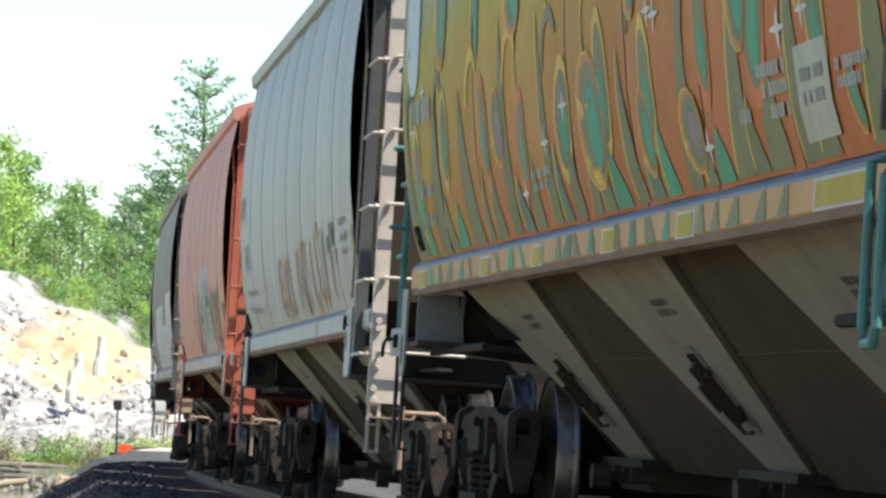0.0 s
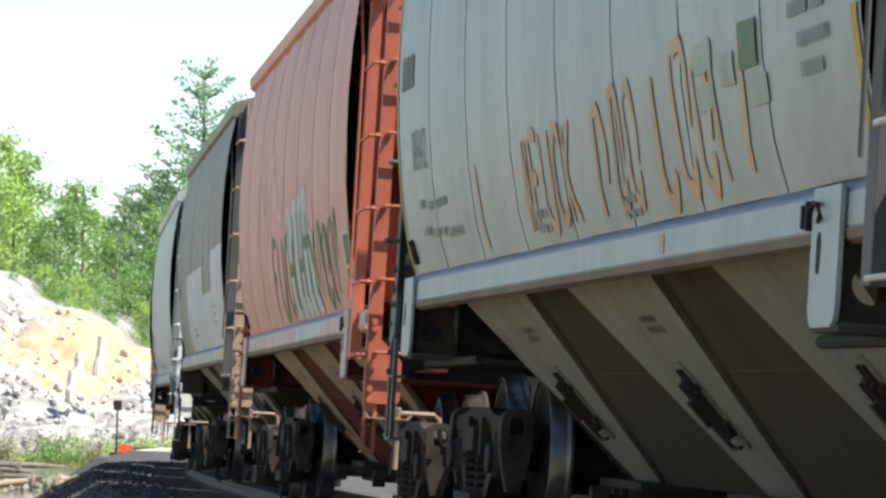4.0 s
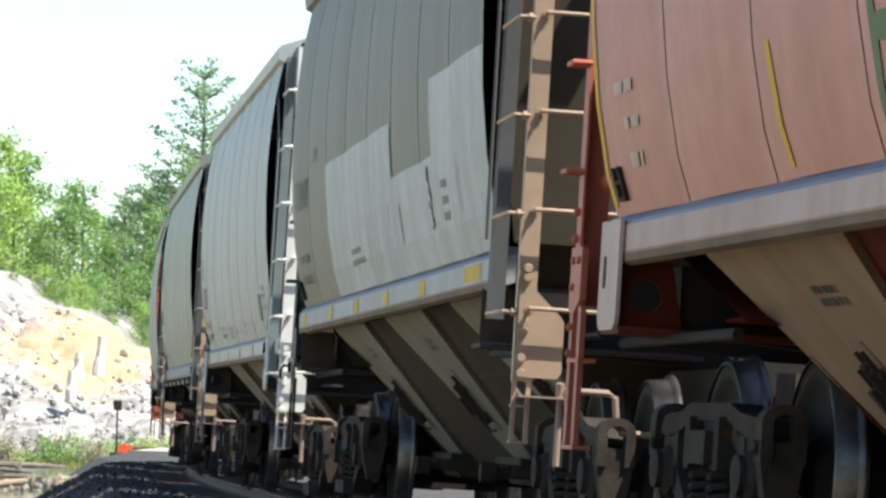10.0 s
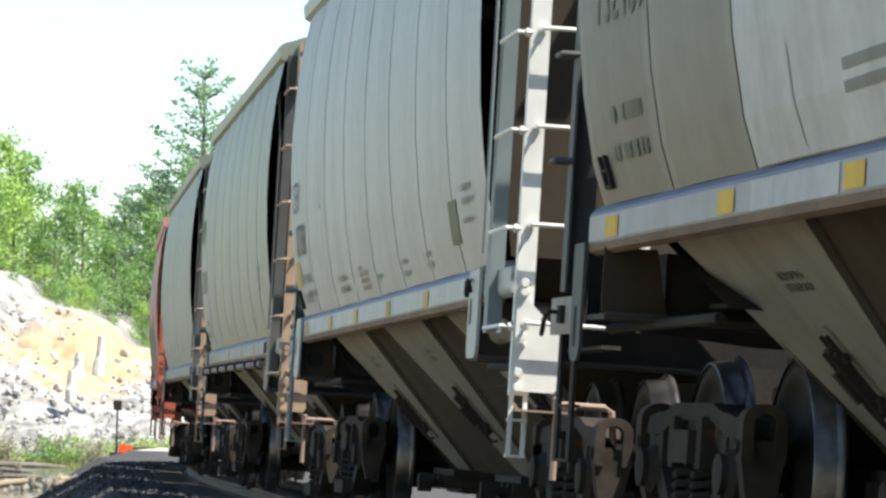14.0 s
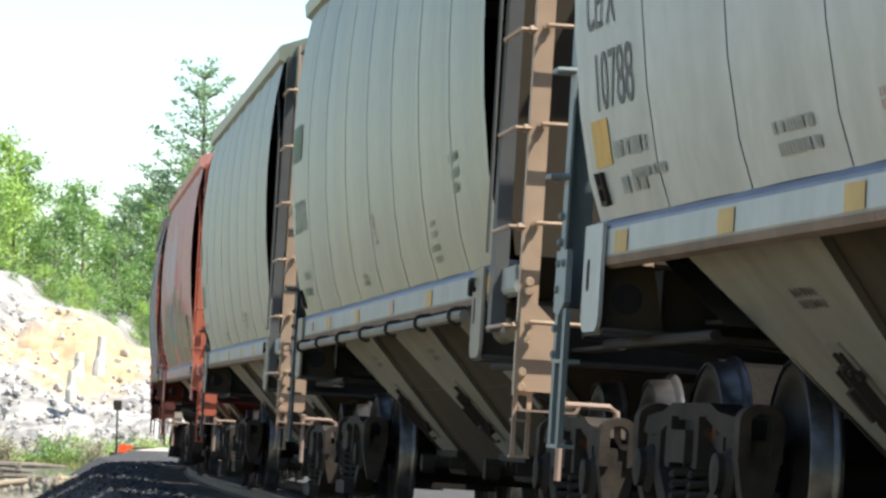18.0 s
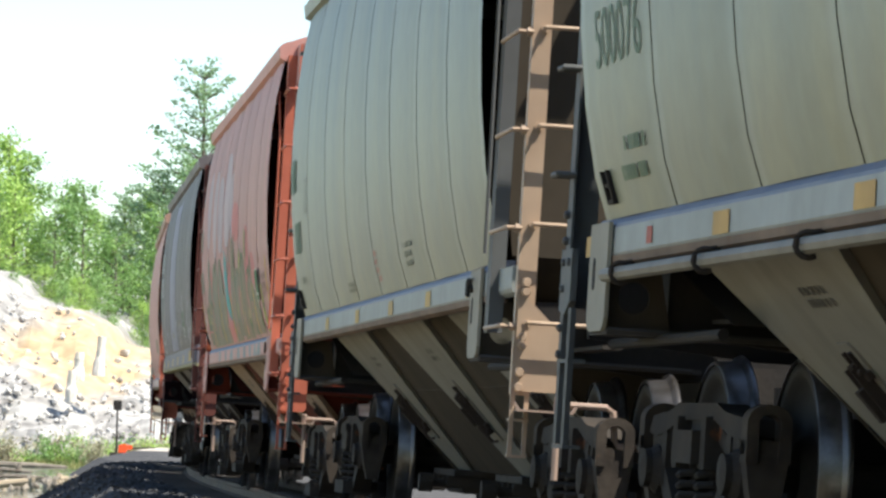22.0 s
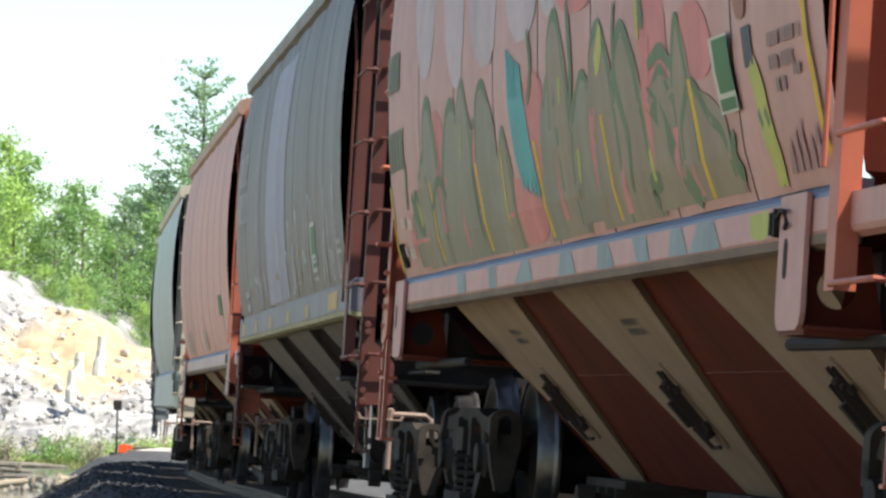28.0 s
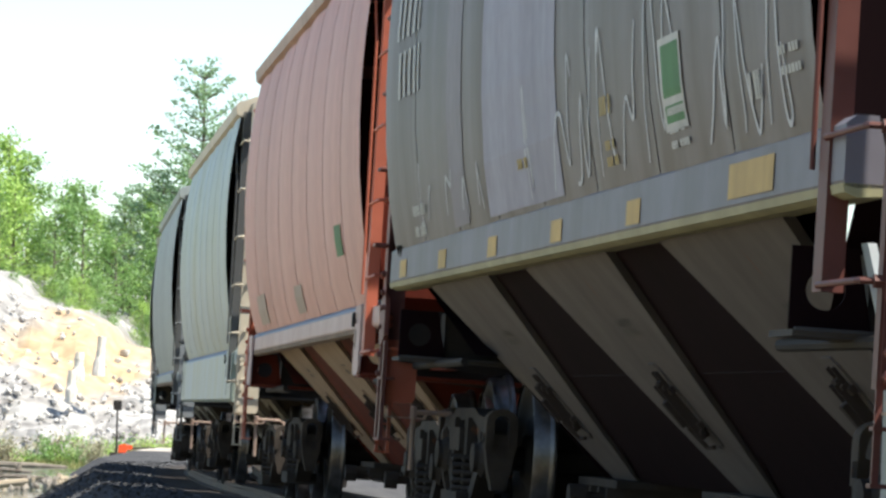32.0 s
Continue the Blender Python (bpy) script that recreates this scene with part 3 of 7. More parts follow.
def side_frame():
    """Cast truck side: slim arched top, spring pocket, a slotted jaw at each end."""
    sh = Shape()
    y0, y1 = 0.96, 1.1
    top = [(-1.1, 0.7), (-1.0, 0.8), (-0.62, 0.83), (-0.42, 0.88), (0.42, 0.88), (0.62, 0.83), (1.0, 0.8), (1.1, 0.7), (0.9, 0.68), (0.7, 0.7), (0.4, 0.78), (-0.4, 0.78), (-0.7, 0.7), (-0.9, 0.68)]
    # the arch is cut into convex pieces
    for q in ([0, 1, 13], [1, 2, 12, 13], [2, 3, 11, 12], [3, 4, 10, 11], [4, 5, 9, 10], [5, 6, 8, 9], [6, 7, 8]):
        sh.plate([top[i] for i in q], 1, y0, y1)
    for s in (1, -1):
        sh.plate([(s * 0.76, 0.7), (s * 0.66, 0.72), (s * 0.66, 0.4), (s * 0.76, 0.42)], 1, y0, y1)
        sh.plate([(s * 0.72, 0.55), (s * 0.72, 0.4), (s * 0.34, 0.16), (s * 0.3, 0.26)], 1, y0, y1)
        sh.plate([(s * 0.36, 0.8), (s * 0.26, 0.8), (s * 0.26, 0.5), (s * 0.36, 0.5)], 1, y0 - 0.02, y1 + 0.03)
        sh.plate([(s * 0.7, 0.62), (s * 0.7, 0.52), (s * 0.36, 0.66), (s * 0.36, 0.76)], 1, y0 + 0.03, y1 - 0.03)
        # bearing and its end cap
        sh.lathe([(0.92, 0.0), (0.92, 0.13), (1.1, 0.13), (1.13, 0.1), (1.16, 0.1), (1.17, 0.0)], sides=16, cx=s * AXLE, cz=R_WHEEL)
        sh.box(s * AXLE - 0.14, s * AXLE + 0.14, 0.96, 1.09, 0.6, 0.7)
    sh.box(-0.38, 0.38, y0 - 0.06, y1 + 0.08, 0.17, 0.27)
    sh.box(-0.22, 0.22, 0.4, 1.16, 0.53, 0.72)
    return drawn_in(sh)


def end_jaw(s):
    """End of a side frame: a rounded head with a slot, tapering to its foot."""
    sh = Shape()
    xo, xi = s * 1.2, s * 1.08
    ring = []
    for k in range(13):
        a = math.pi * k / 12
        ring.append((1.03 + 0.095 * math.cos(a), 0.78 + 0.1 * math.sin(a)))
    hole = [(1.03 + (y - 1.03) * 0.5, 0.775 + (z - 0.78) * 0.5) for y, z in ring]
    sh.plate(ring + [(0.935, 0.56), (0.985, 0.56), (0.985, 0.7)] + list(reversed(hole)) + [(1.075, 0.7), (1.075, 0.56), (1.125, 0.56)], 0, xo, xi)
    sh.plate([(0.935, 0.6), (1.125, 0.6), (1.1, 0.42), (1.07, 0.3), (0.99, 0.3), (0.96, 0.42)], 0, xo - s * 0.015, xi)
    sh.plate([(0.935, 0.68), (1.125, 0.68), (1.125, 0.6), (0.935, 0.6)], 0, xo - s * 0.03, xi)
    return drawn_in(sh)


def spring():
    sh = Shape()
    n = 30
    path = [(0.065 * math.cos(i * math.tau / 6), 0.065 * math.sin(i * math.tau / 6), 0.27 + 0.24 * i / n) for i in range(n + 1)]
    return sh.tube(path, 0.017, 5)


def bolster():
    sh = Shape()
    sh.box(-0.2, 0.2, -0.95, 0.95, 0.5, 0.76)
    sh.box(-0.18, 0.18, -0.18, 0.18, 0.75, 1.0)
    return sh


def brake_beam(s):
    return Shape().box(s * 0.3, s * 0.42, -0.7, 0.7, 0.3, 0.42).box(s * 0.36, s * 0.44, 0.52, 0.7, 0.27, 0.58)


WHEELSETS = []


def truck(car, x, lift):
    m = pose(x, 0, -lift)
    part("truck_bolster", shared("truck_bolster", bolster), steel_black, car, "", m)
    for e in (1, -1):
        part("brake_beam", shared("brake_beam/%d" % e, lambda: brake_beam(e)), steel_black, car, "", m)
    for side in (1, -1):
        f = part("side_frame", shared("side_frame", side_frame), steel_dark, car, "", m if side > 0 else m @ pose(0, 0, 0, 0, 0, 180))
        if side > 0:
            for e in (1, -1):
                part("bearing_jaw", shared("bearing_jaw/%d" % e, lambda: end_jaw(e)), m_jaw, f, "dusty brown cast jaw, lightened for the sun on it")
            for dx, dy in ((-0.2, 0.0), (0.0, 0.04), (0.2, 0.0)):
                part("spring", shared("spring", spring), steel_dark, f, "", pose(dx, 0.93 + dy, 0))
    for dx in (AXLE, -AXLE):
        a = part("wheelset", shared("axle", wheelset), steel_black, car, "pair of wheels with bright worn treads")
        WHEELSETS.append((a, x + dx, R_WHEEL - lift))
        a.matrix_basis = pose(x + dx, 0, R_WHEEL - lift)
        for side in (1, -1):
            part("wheel", shared("wheel/%d" % side, lambda: wheel(side), True), steel_black, a)
            part("tread", shared("tread/%d" % side, lambda: tread(side), True), tread_steel, a, "bright polished steel tread")


CARS = []


def hopper_car(label, s0, side, sill_m, rib, inner, post, frame_m, roof_m=None, rungs=None, bar=False, hop=(4.02, 3.9), tall=False, low=False, rear=None, thin_rear=False, bracket_m=None, front_x=-5.64, stile=None, lift=0.0, drop=0.42):
    """A three-bay covered hopper with bulging sides; its middle stands s0 metres along the track at the start."""
    car = new("hopper_car")
    tagged(car, label, "freight car", "hopper cars of the train")
    CARS.append((car, s0, lift))
    rungs = rungs or post
    flush = lift > 0
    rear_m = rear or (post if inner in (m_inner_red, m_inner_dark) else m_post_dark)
    for i in range(PANELS):
        part("side_panel", panel_mesh(i, 1), side, car)
    part("far_side", shared("far_side", far_side, True), side, car)
    part("roof", shared("roof", roof), roof_m or side, car)
    part("walkway", shared("walkway", walkway), frame_m, car, "grated running board along the roof")
    for i in range(4):
        part("roof_hatch", shared("roof_hatch", hatch), roof_m or side, car, "", pose(-4.8 + i * 3.2, 0, 0))
    part("roof_grab_iron", shared("roof_grab_iron", roof_grab), rungs, car)
    for r in (0, 180):
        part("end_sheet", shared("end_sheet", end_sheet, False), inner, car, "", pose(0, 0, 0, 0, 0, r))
        part("side_sill", shared("tall_sill", tall_sill) if tall else (shared("side_sill/6.6", lambda: sill(-6.6)) if flush else shared("side_sill", sill)), sill_m, car, "", pose(0, 0, 0, 0, 0, r) if not (tall and r) else pose(-0.3, 0, 0, 0, 0, r))
    if not tall:
        part("sill_edge", shared("sill_edge", sill_edge), m_edge_sky, car, "bevel along the sill's top, sky reflection painted slate-blue")
        part("sill_lip", shared("sill_lip", sill_lip), m_lip, car, "rusty brown lower edge of the sill")
    else:
        part("sill_lip", shared("tall_lip", tall_lip), m_lip_olive, car, "dull olive lower edge of the sill")
        part("corner_strut", shared("corner_strut", corner_strut), m_post_grey, car, "pale grey strut hanging below the sill's end")
    top = 1.54 if tall else 1.385
    gate_z = drop - 0.42
    for i in range(3):
        x = hop[0] - hop[1] * i
        for sd in (1, -1):
            h = part("hopper_sheet", shared("hopper_sheet/%d/%.2f/%.2f" % (sd, top, drop), lambda: hopper_sheet(sd, top, drop)), rib, car, "", pose(x, 0, 0))
            if sd > 0:
                seat = pose(-0.1, 0.704, 0.84, 46.1, 0, 0)
                part("mount_plate", shared("mount_plate", mount_plate), rib, h, "", seat @ pose(0, 0, 0.0, 180, 0, 0) @ Matrix.Scale(0.9, 4))
                part("shaker_bracket", shared("shaker_bracket", shaker), m_bracket_rust, h, "rusty dark steel bracket", seat @ pose(0, 0, -0.012, 180, 0, 0) @ Matrix.Scale(0.85, 4))
                tagged(part("hopper_stencil", shared("hopper_stencil", hopper_stencil), m_stencil, h), "small faded stencil marks", kind="stuff")
        og = part("outlet_gate", shared("outlet_gate", gate_frame), steel_dark, car, "", pose(x, 0, gate_z))
        part("gate_box", shared("gate_box", gate_box), steel_dark, og)
        for gx in (-0.6, -0.3, 0.0, 0.3, 0.6):
            part("rack_bar", shared("rack_bar", rack_bar), steel_dark, og, "", pose(gx, 0, 0))
        part("gate_shaft", shared("gate_shaft", gate_shaft), steel_dark, og, "", pose(-0.5, 0, 0))
    half = hop[1] / 2
    for k in (0, 1):
        m = pose(hop[0] - half - hop[1] * k, 0, 0)
        for sg in (1, -1):
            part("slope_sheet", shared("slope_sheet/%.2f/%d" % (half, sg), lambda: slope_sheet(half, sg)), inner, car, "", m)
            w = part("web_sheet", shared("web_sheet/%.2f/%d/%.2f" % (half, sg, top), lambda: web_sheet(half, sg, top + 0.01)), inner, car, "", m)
            if sg > 0:
                part("weld_seam", shared("weld_seam/%.2f" % half, lambda: weld_seam(half)), inner, w)
    for sg in (1, -1):
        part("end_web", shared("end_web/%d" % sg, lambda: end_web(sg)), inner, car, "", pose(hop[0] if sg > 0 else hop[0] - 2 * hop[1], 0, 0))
    part("centre_sill", shared("centre_sill", centre_sill), frame_m, car)
    for sg in (1, -1):
        # the rear one is a deep black screen standing in for shade
        part("end_sill", shared("end_sill", end_sill) if sg < 0 else shared("deep_end_sill", deep_end_sill), steel_black, car, "", pose(sg * 7.3, 0, 0))
        for y in (0.9, -0.9):
            part("end_beam", shared("end_beam", end_beam), frame_m, car, "", pose(sg * 6.2, y, 0))
    for sg in (1, -1):
        part("cross_rod", shared("cross_rod/%d" % sg, lambda: cross_rod(sg)), steel_black, car)
        part("coupler", shared("coupler/%d" % sg, lambda: coupler(sg)), steel_dark, car, "rusty cast steel coupler")
        bx = 6.48 if sg > 0 else front_x
        part("body_bolster", shared("body_bolster", body_bolster), steel_black, car, "", pose(bx - 0.2, 0, 0))
        if not (tall or flush):
            plate = part("bolster_plate", shared("bolster_plate/%.2f" % bx, lambda: bolster_plate(bx)), bracket_m or sill_m, car, "end plate of the bolster with rounded corners")
            part("slot", shared("slot/%.2f" % bx, lambda: slot(bx)), steel_black, plate, "dark slot cut in the plate")
        part("bolster_web", shared("bolster_web/%.2f/%d" % (bx, flush), lambda: bolster_web(bx, not flush)), (bracket_m or m_inner_brown) if flush else inner, car)
        part("bolster_flange", shared("bolster_flange/%.2f" % bx, lambda: bolster_flange(bx)), frame_m, car)
        part("end_hood", shared("end_hood/%d" % sg, lambda: hood(sg)), roof_m or side, car)
        part("far_post", Shape_far(sg), frame_m, car)
        # added black sheet: blocks light from beyond, in place of the underframe's shade
        part("far_platform", shared("far_platform/%d" % sg, lambda: Shape().box(sg * 4.5, sg * 7.3, -1.32, -1.28, 0.9, 1.42)), steel_black, car)
    cp = part("corner_post", shared("corner_post", front_post), post, car)
    for y in (1.326, 1.396):
        part("strap", shared("strap/%.3f" % y, lambda: front_strap(y)), post, cp)
    for z in (0.56, 0.74):
        part("strap_tread", shared("strap_tread/%.2f" % z, lambda: strap_tread(z)), post, cp)
    part("gusset", shared("gusset", gusset), post, car)
    # a stile beside a pale post gets its shade as a darker paint
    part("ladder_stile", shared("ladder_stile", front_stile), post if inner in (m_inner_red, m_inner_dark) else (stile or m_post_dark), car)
    part("end_stile", shared("end_stile", end_stile), post, car)
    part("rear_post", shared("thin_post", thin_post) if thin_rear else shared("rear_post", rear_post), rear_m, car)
    if flush:
        plate_m = bracket_m or m_post_dark
        ep = part("end_plate", shared("end_plate", end_plate), plate_m, car, "narrow end plate with a rounded foot")
        part("slot", shared("end_slot", end_slot), steel_black, ep, "dark slot cut in the plate")
        bar_ = part("end_bar", shared("end_bar", end_bar), bracket_m or m_rib_grey, car, "broad flat bar below the ladder")
        part("lever_hook", shared("lever_hook", lambda: lever_hook(7.1, 1.08)), steel_black, bar_, "black bent lever")
        part("stirrup", shared("stirrup", lambda: stirrup(6.86, 7.3, 1.0, 0.67, 0.42)), steel_black, car, "dark strap step below the end bar")
    else:
        foot = part("rear_foot", shared("rear_foot", rear_foot), rear_m, car)
        for x in (7.07, 7.28):
            part("foot_leg", shared("foot_leg", foot_leg), rear_m, foot, "", pose(x, 0, 0))
        for z in (0.55, 0.94):
            part("foot_bar", shared("foot_bar", foot_bar), rear_m, foot, "", pose(0, 0, z))
        for x, z in ((7.3, 1.5), (7.3, 1.62), (7.3, 1.4), (7.3, 1.28), (7.16, 1.4), (7.31, 1.1), (7.31, 0.98)):
            part("stud", shared("stud", stud), rear_m, car, "", pose(x, 0, z))
        if not tall:
            part("sill_hook", shared("sill_hook/%.2f" % front_x, lambda: sill_hook(front_x + 0.03)), steel_black, car, "small dark fitting with a bent wire")
    for k in range(6):
        z = 1.21 + 0.49 * k
        part("rung", shared("rung", rung), rungs, car, "", pose(0, 0, z))
        part("end_rung", shared("end_rung", end_rung), rungs, car, "", pose(0, 0, z + 0.02))
        if k:
            part("rear_step", shared("rear_step", rear_step), rear_m, car, "", pose(0, 0, z + 0.1))
    for y, z in ((1.375, 1.43), (1.375, 1.385), (1.38, 1.16), (1.38, 1.12), (1.385, 0.985), (1.385, 0.91)):
        part("bolt", shared("bolt", bolt), post, car, "", pose(0, y, z))
    part("pole_step", shared("pole_step", pole_step), m_rod, car)
    part("uncoupling_rod", shared("uncoupling_rod", uncoupling_rod), m_rod, car)
    if low:
        part("skirt", Shape().plate([(1.36, 1.0), (1.42, 1.0), (1.45, 1.03), (1.45, 1.5), (1.38, 1.56), (1.36, 1.56)], 0, -6.9, 6.7), sill_m, car, "deep plain side plate below the body")
    if bar:
        sh = Shape().tube([(6.0, 1.47, 1.305), (-5.45, 1.47, 1.305)], 0.03)
        for i in range(7):
            x = 5.6 - i * 1.78
            part("pipe_hook", shared("pipe_hook", pipe_hook), steel_dark, car, "dark bent steel hook", pose(x, 0, 0))
        part("gate_bar", sh, m_rib_grey, car, "dusty painted pipe hung on hooks along the sill")
    truck(car, TRUCK, lift)
    truck(car, -TRUCK, lift)
    return car


def pipe_hook():
    arc = [(0, 1.47 + 0.045 * math.cos(a), 1.305 + 0.045 * math.sin(a)) for a in [math.pi * (0.6 - 1.3 * k / 8) for k in range(9)]]
    return Shape().tube([(0, 1.41, 1.36)] + arc, 0.012, 6)


def Shape_far(sg):
    def make():
        return Shape().box(sg * 7.2, sg * 7.36, -1.42, -1.3, 1.3, 4.0)
    return shared("far_post/%d" % sg, make)


def tone(c, k):
    return tuple(min(1.0, x * k) for x in c)


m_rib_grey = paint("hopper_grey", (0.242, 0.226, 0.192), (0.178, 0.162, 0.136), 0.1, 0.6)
# inner sheets: shade between the hoppers is put into these darker colours
m_inner_brown = paint("hopper_shade_brown", (0.070, 0.055, 0.040), (0.046, 0.037, 0.027), 0.0, 0.8, 0.06)
m_rib_pink = paint("hopper_tan", (0.303, 0.217, 0.151), (0.237, 0.159, 0.105), 0.1, 0.6)
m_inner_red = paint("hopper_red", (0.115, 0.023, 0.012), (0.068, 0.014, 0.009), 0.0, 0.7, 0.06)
m_post_red = paint("post_red", (0.45, 0.13, 0.075), (0.32, 0.09, 0.058), 0.1, 0.5)
m_post_tan = paint("post_tan", (0.42, 0.305, 0.215), (0.31, 0.215, 0.145), 0.1, 0.5)
m_post_white = paint("post_white", (0.76, 0.75, 0.71), (0.64, 0.62, 0.57), 0.15, 0.5)
m_post_grey = paint("post_grey", (0.222, 0.237, 0.244), (0.148, 0.155, 0.155), 0.1, 0.5)
m_sill_dusk = paint("sill_dusk", (0.160, 0.148, 0.172), (0.115, 0.104, 0.110), 0.1)
m_rib_dusk = paint("hopper_dusk", (0.128, 0.112, 0.104), (0.094, 0.081, 0.075), 0.1, 0.6, 0.08)
m_rod = paint("rod_rust", (0.34, 0.25, 0.20), (0.24, 0.16, 0.12), 0.2, 0.6)
m_bracket_rust = paint("bracket_rust", (0.060, 0.046, 0.040), (0.040, 0.032, 0.029), 0.2, 0.7, 0.08)
m_stencil = paint("stencil_smoke", (0.11, 0.10, 0.085), None, 0.0, 0.7)
# slate-blue stands for the sky mirrored in the sill's bevel
m_edge_sky = paint("edge_sky_tint", (0.125, 0.138, 0.185), (0.16, 0.168, 0.205), 0.0, 0.5, 0.2)
m_lip_olive = paint("lip_olive", (0.30, 0.275, 0.16), (0.23, 0.21, 0.125), 0.1, 0.6)
m_lip = paint("lip_brown", (0.20, 0.14, 0.10), (0.13, 0.09, 0.065), 0.3, 0.7)
# lighter than the side frames: sunlight on the jaws is put into it
m_jaw = mat("jaw_steel", (0.065, 0.052, 0.041), 0.8, 0.0, (0.03, 0.025, 0.022), (5, 5, 5), 40, 0.25, 0.3, gloss=0.1)
m_plate_dust = paint("plate_dust", (0.29, 0.265, 0.21), (0.22, 0.195, 0.15), 0.15, 0.6)
# on the off-white car's stile: white paint with its shade put in
m_post_bluegrey = paint("post_bluegrey", (0.20, 0.235, 0.235), (0.14, 0.165, 0.165), 0.1, 0.5)
# for stiles and rear posts; the stiles' shade is put into this tone
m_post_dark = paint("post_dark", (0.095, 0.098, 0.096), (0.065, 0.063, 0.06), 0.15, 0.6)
# near-black maroon: the recessed sheets' shade is part of this colour
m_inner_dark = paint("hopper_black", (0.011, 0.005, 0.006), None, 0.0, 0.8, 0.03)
m_post_maroon = paint("post_maroon", (0.13, 0.046, 0.037), (0.085, 0.032, 0.026), 0.1, 0.55)
m_post_stone = paint("post_stone", (0.54, 0.48, 0.42), (0.41, 0.355, 0.305), 0.15, 0.5)
m_post_cream = paint("post_cream", (0.500, 0.440, 0.340), (0.420, 0.360, 0.270), 0.05, 0.5)
m_frame_red = paint("frame_red", (0.14, 0.034, 0.021), None, 0.1, 0.6, 0.06)
m_frame_grey = paint("frame_grey", (0.072, 0.065, 0.060), None, 0.0, 0.7, 0.06)

def bands(m, stops, wobble=0.5, drift=0.085):
    """Sprayed fades: the paint's colour changes with height, unevenly."""
    N, L = m.node_tree.nodes, m.node_tree.links
    b = N["Principled BSDF"]
    tc = N.new("ShaderNodeTexCoord")
    sep = N.new("ShaderNodeSeparateXYZ")
    L.new(tc.outputs["Object"], sep.inputs[0])
    nz = N.new("ShaderNodeTexNoise")
    nz.inputs["Scale"].default_value = 0.7
    L.new(tc.outputs["Object"], nz.inputs["Vector"])
    ma = N.new("ShaderNodeMath")
    ma.operation = "MULTIPLY_ADD"
    ma.inputs[1].default_value = wobble * 2
    L.new(nz.outputs[0], ma.inputs[0])
    mz = N.new("ShaderNodeMath")
    mz.operation = "MULTIPLY_ADD"
    mz.inputs[1].default_value = drift
    L.new(sep.outputs["X"], mz.inputs[0])
    L.new(sep.outputs["Z"], mz.inputs[2])
    L.new(mz.outputs[0], ma.inputs[2])
    mr = N.new("ShaderNodeMapRange")
    mr.inputs["From Min"].default_value, mr.inputs["From Max"].default_value = 1.3 + wobble, 4.0 + wobble
    L.new(ma.outputs[0], mr.inputs["Value"])
    cr = N.new("ShaderNodeValToRGB")
    e = cr.color_ramp.elements
    while len(e) < len(stops):
        e.new(0.5)
    for el, (p, c) in zip(e, stops):
        el.position, el.color = p, (*c, 1)
    L.new(mr.outputs[0], cr.inputs[0])
    old = b.inputs["Base Color"].links[0].from_socket
    mx = N.new("ShaderNodeMix")
    mx.data_type, mx.blend_type = "RGBA", "MULTIPLY"
    mx.inputs["Factor"].default_value = 1.0
    L.new(cr.outputs[0], mx.inputs["A"])
    L.new(old, mx.inputs["B"])
    L.new(mx.outputs["Result"], b.inputs["Base Color"])
    return m


m_A = bands(paint("paint_graffiti_orange", (0.87, 0.86, 0.85), (0.80, 0.80, 0.80), 0.0, 0.6, 0.12), [(0.0, (0.48, 0.15, 0.045)), (0.2, (0.48, 0.17, 0.045)), (0.33, (0.48, 0.23, 0.045)), (0.5, (0.47, 0.31, 0.04)), (0.68, (0.43, 0.38, 0.06)), (0.85, (0.35, 0.42, 0.36)), (1.0, (0.12, 0.3, 0.28))])
m_A_sill = paint("paint_orange_sill", (0.430, 0.235, 0.058), (0.360, 0.180, 0.050), 0.0)
m_post_teal = paint("post_teal", (0.050, 0.220, 0.210), (0.120, 0.200, 0.190), 0.1, 0.5)
m_B = paint("paint_pale_grey", (0.295, 0.320, 0.315), (0.232, 0.262, 0.266), 0.08, 0.45)
m_C = paint("paint_faded_pink", (0.530, 0.240, 0.190), (0.450, 0.200, 0.155), 0.0)
m_D = paint("paint_olive_grey", (0.150, 0.137, 0.105), (0.178, 0.168, 0.140), 0.05)
m_E = paint("paint_off_white", (0.372, 0.385, 0.368), (0.300, 0.317, 0.303), 0.06, 0.45)
m_F = paint("paint_pale_green_grey", (0.226, 0.230, 0.158), (0.172, 0.197, 0.160), 0.05, 0.42)
m_G = paint("paint_sage", (0.216, 0.222, 0.155), (0.164, 0.190, 0.156), 0.05, 0.42)
m_H = paint("paint_pink_grey", (0.480, 0.235, 0.198), (0.400, 0.198, 0.162), 0.0)
m_I = paint("paint_brown_grey", (0.082, 0.064, 0.055), (0.150, 0.134, 0.136), 0.08)
m_J = paint("paint_salmon", (0.545, 0.275, 0.225), (0.470, 0.228, 0.180), 0.0)
m_K = paint("paint_sea_green", (0.255, 0.275, 0.19), (0.26, 0.32, 0.35), 0.05, 0.42)
m_L = paint("paint_slate", (0.306, 0.332, 0.306), (0.262, 0.280, 0.262), 0.05)
m_roof_tan = paint("roof_tan", (0.36, 0.225, 0.165), (0.27, 0.165, 0.12), 0.1)
m_sill_pink = paint("sill_pink", (0.480, 0.349, 0.314), (0.393, 0.262, 0.227), 0.1)
m_sill_blue = paint("sill_pale_blue", (0.29, 0.305, 0.29), (0.245, 0.255, 0.235), 0.1)
m_sill_grey = paint("sill_grey", (0.367, 0.367, 0.367), (0.297, 0.288, 0.270), 0.1)

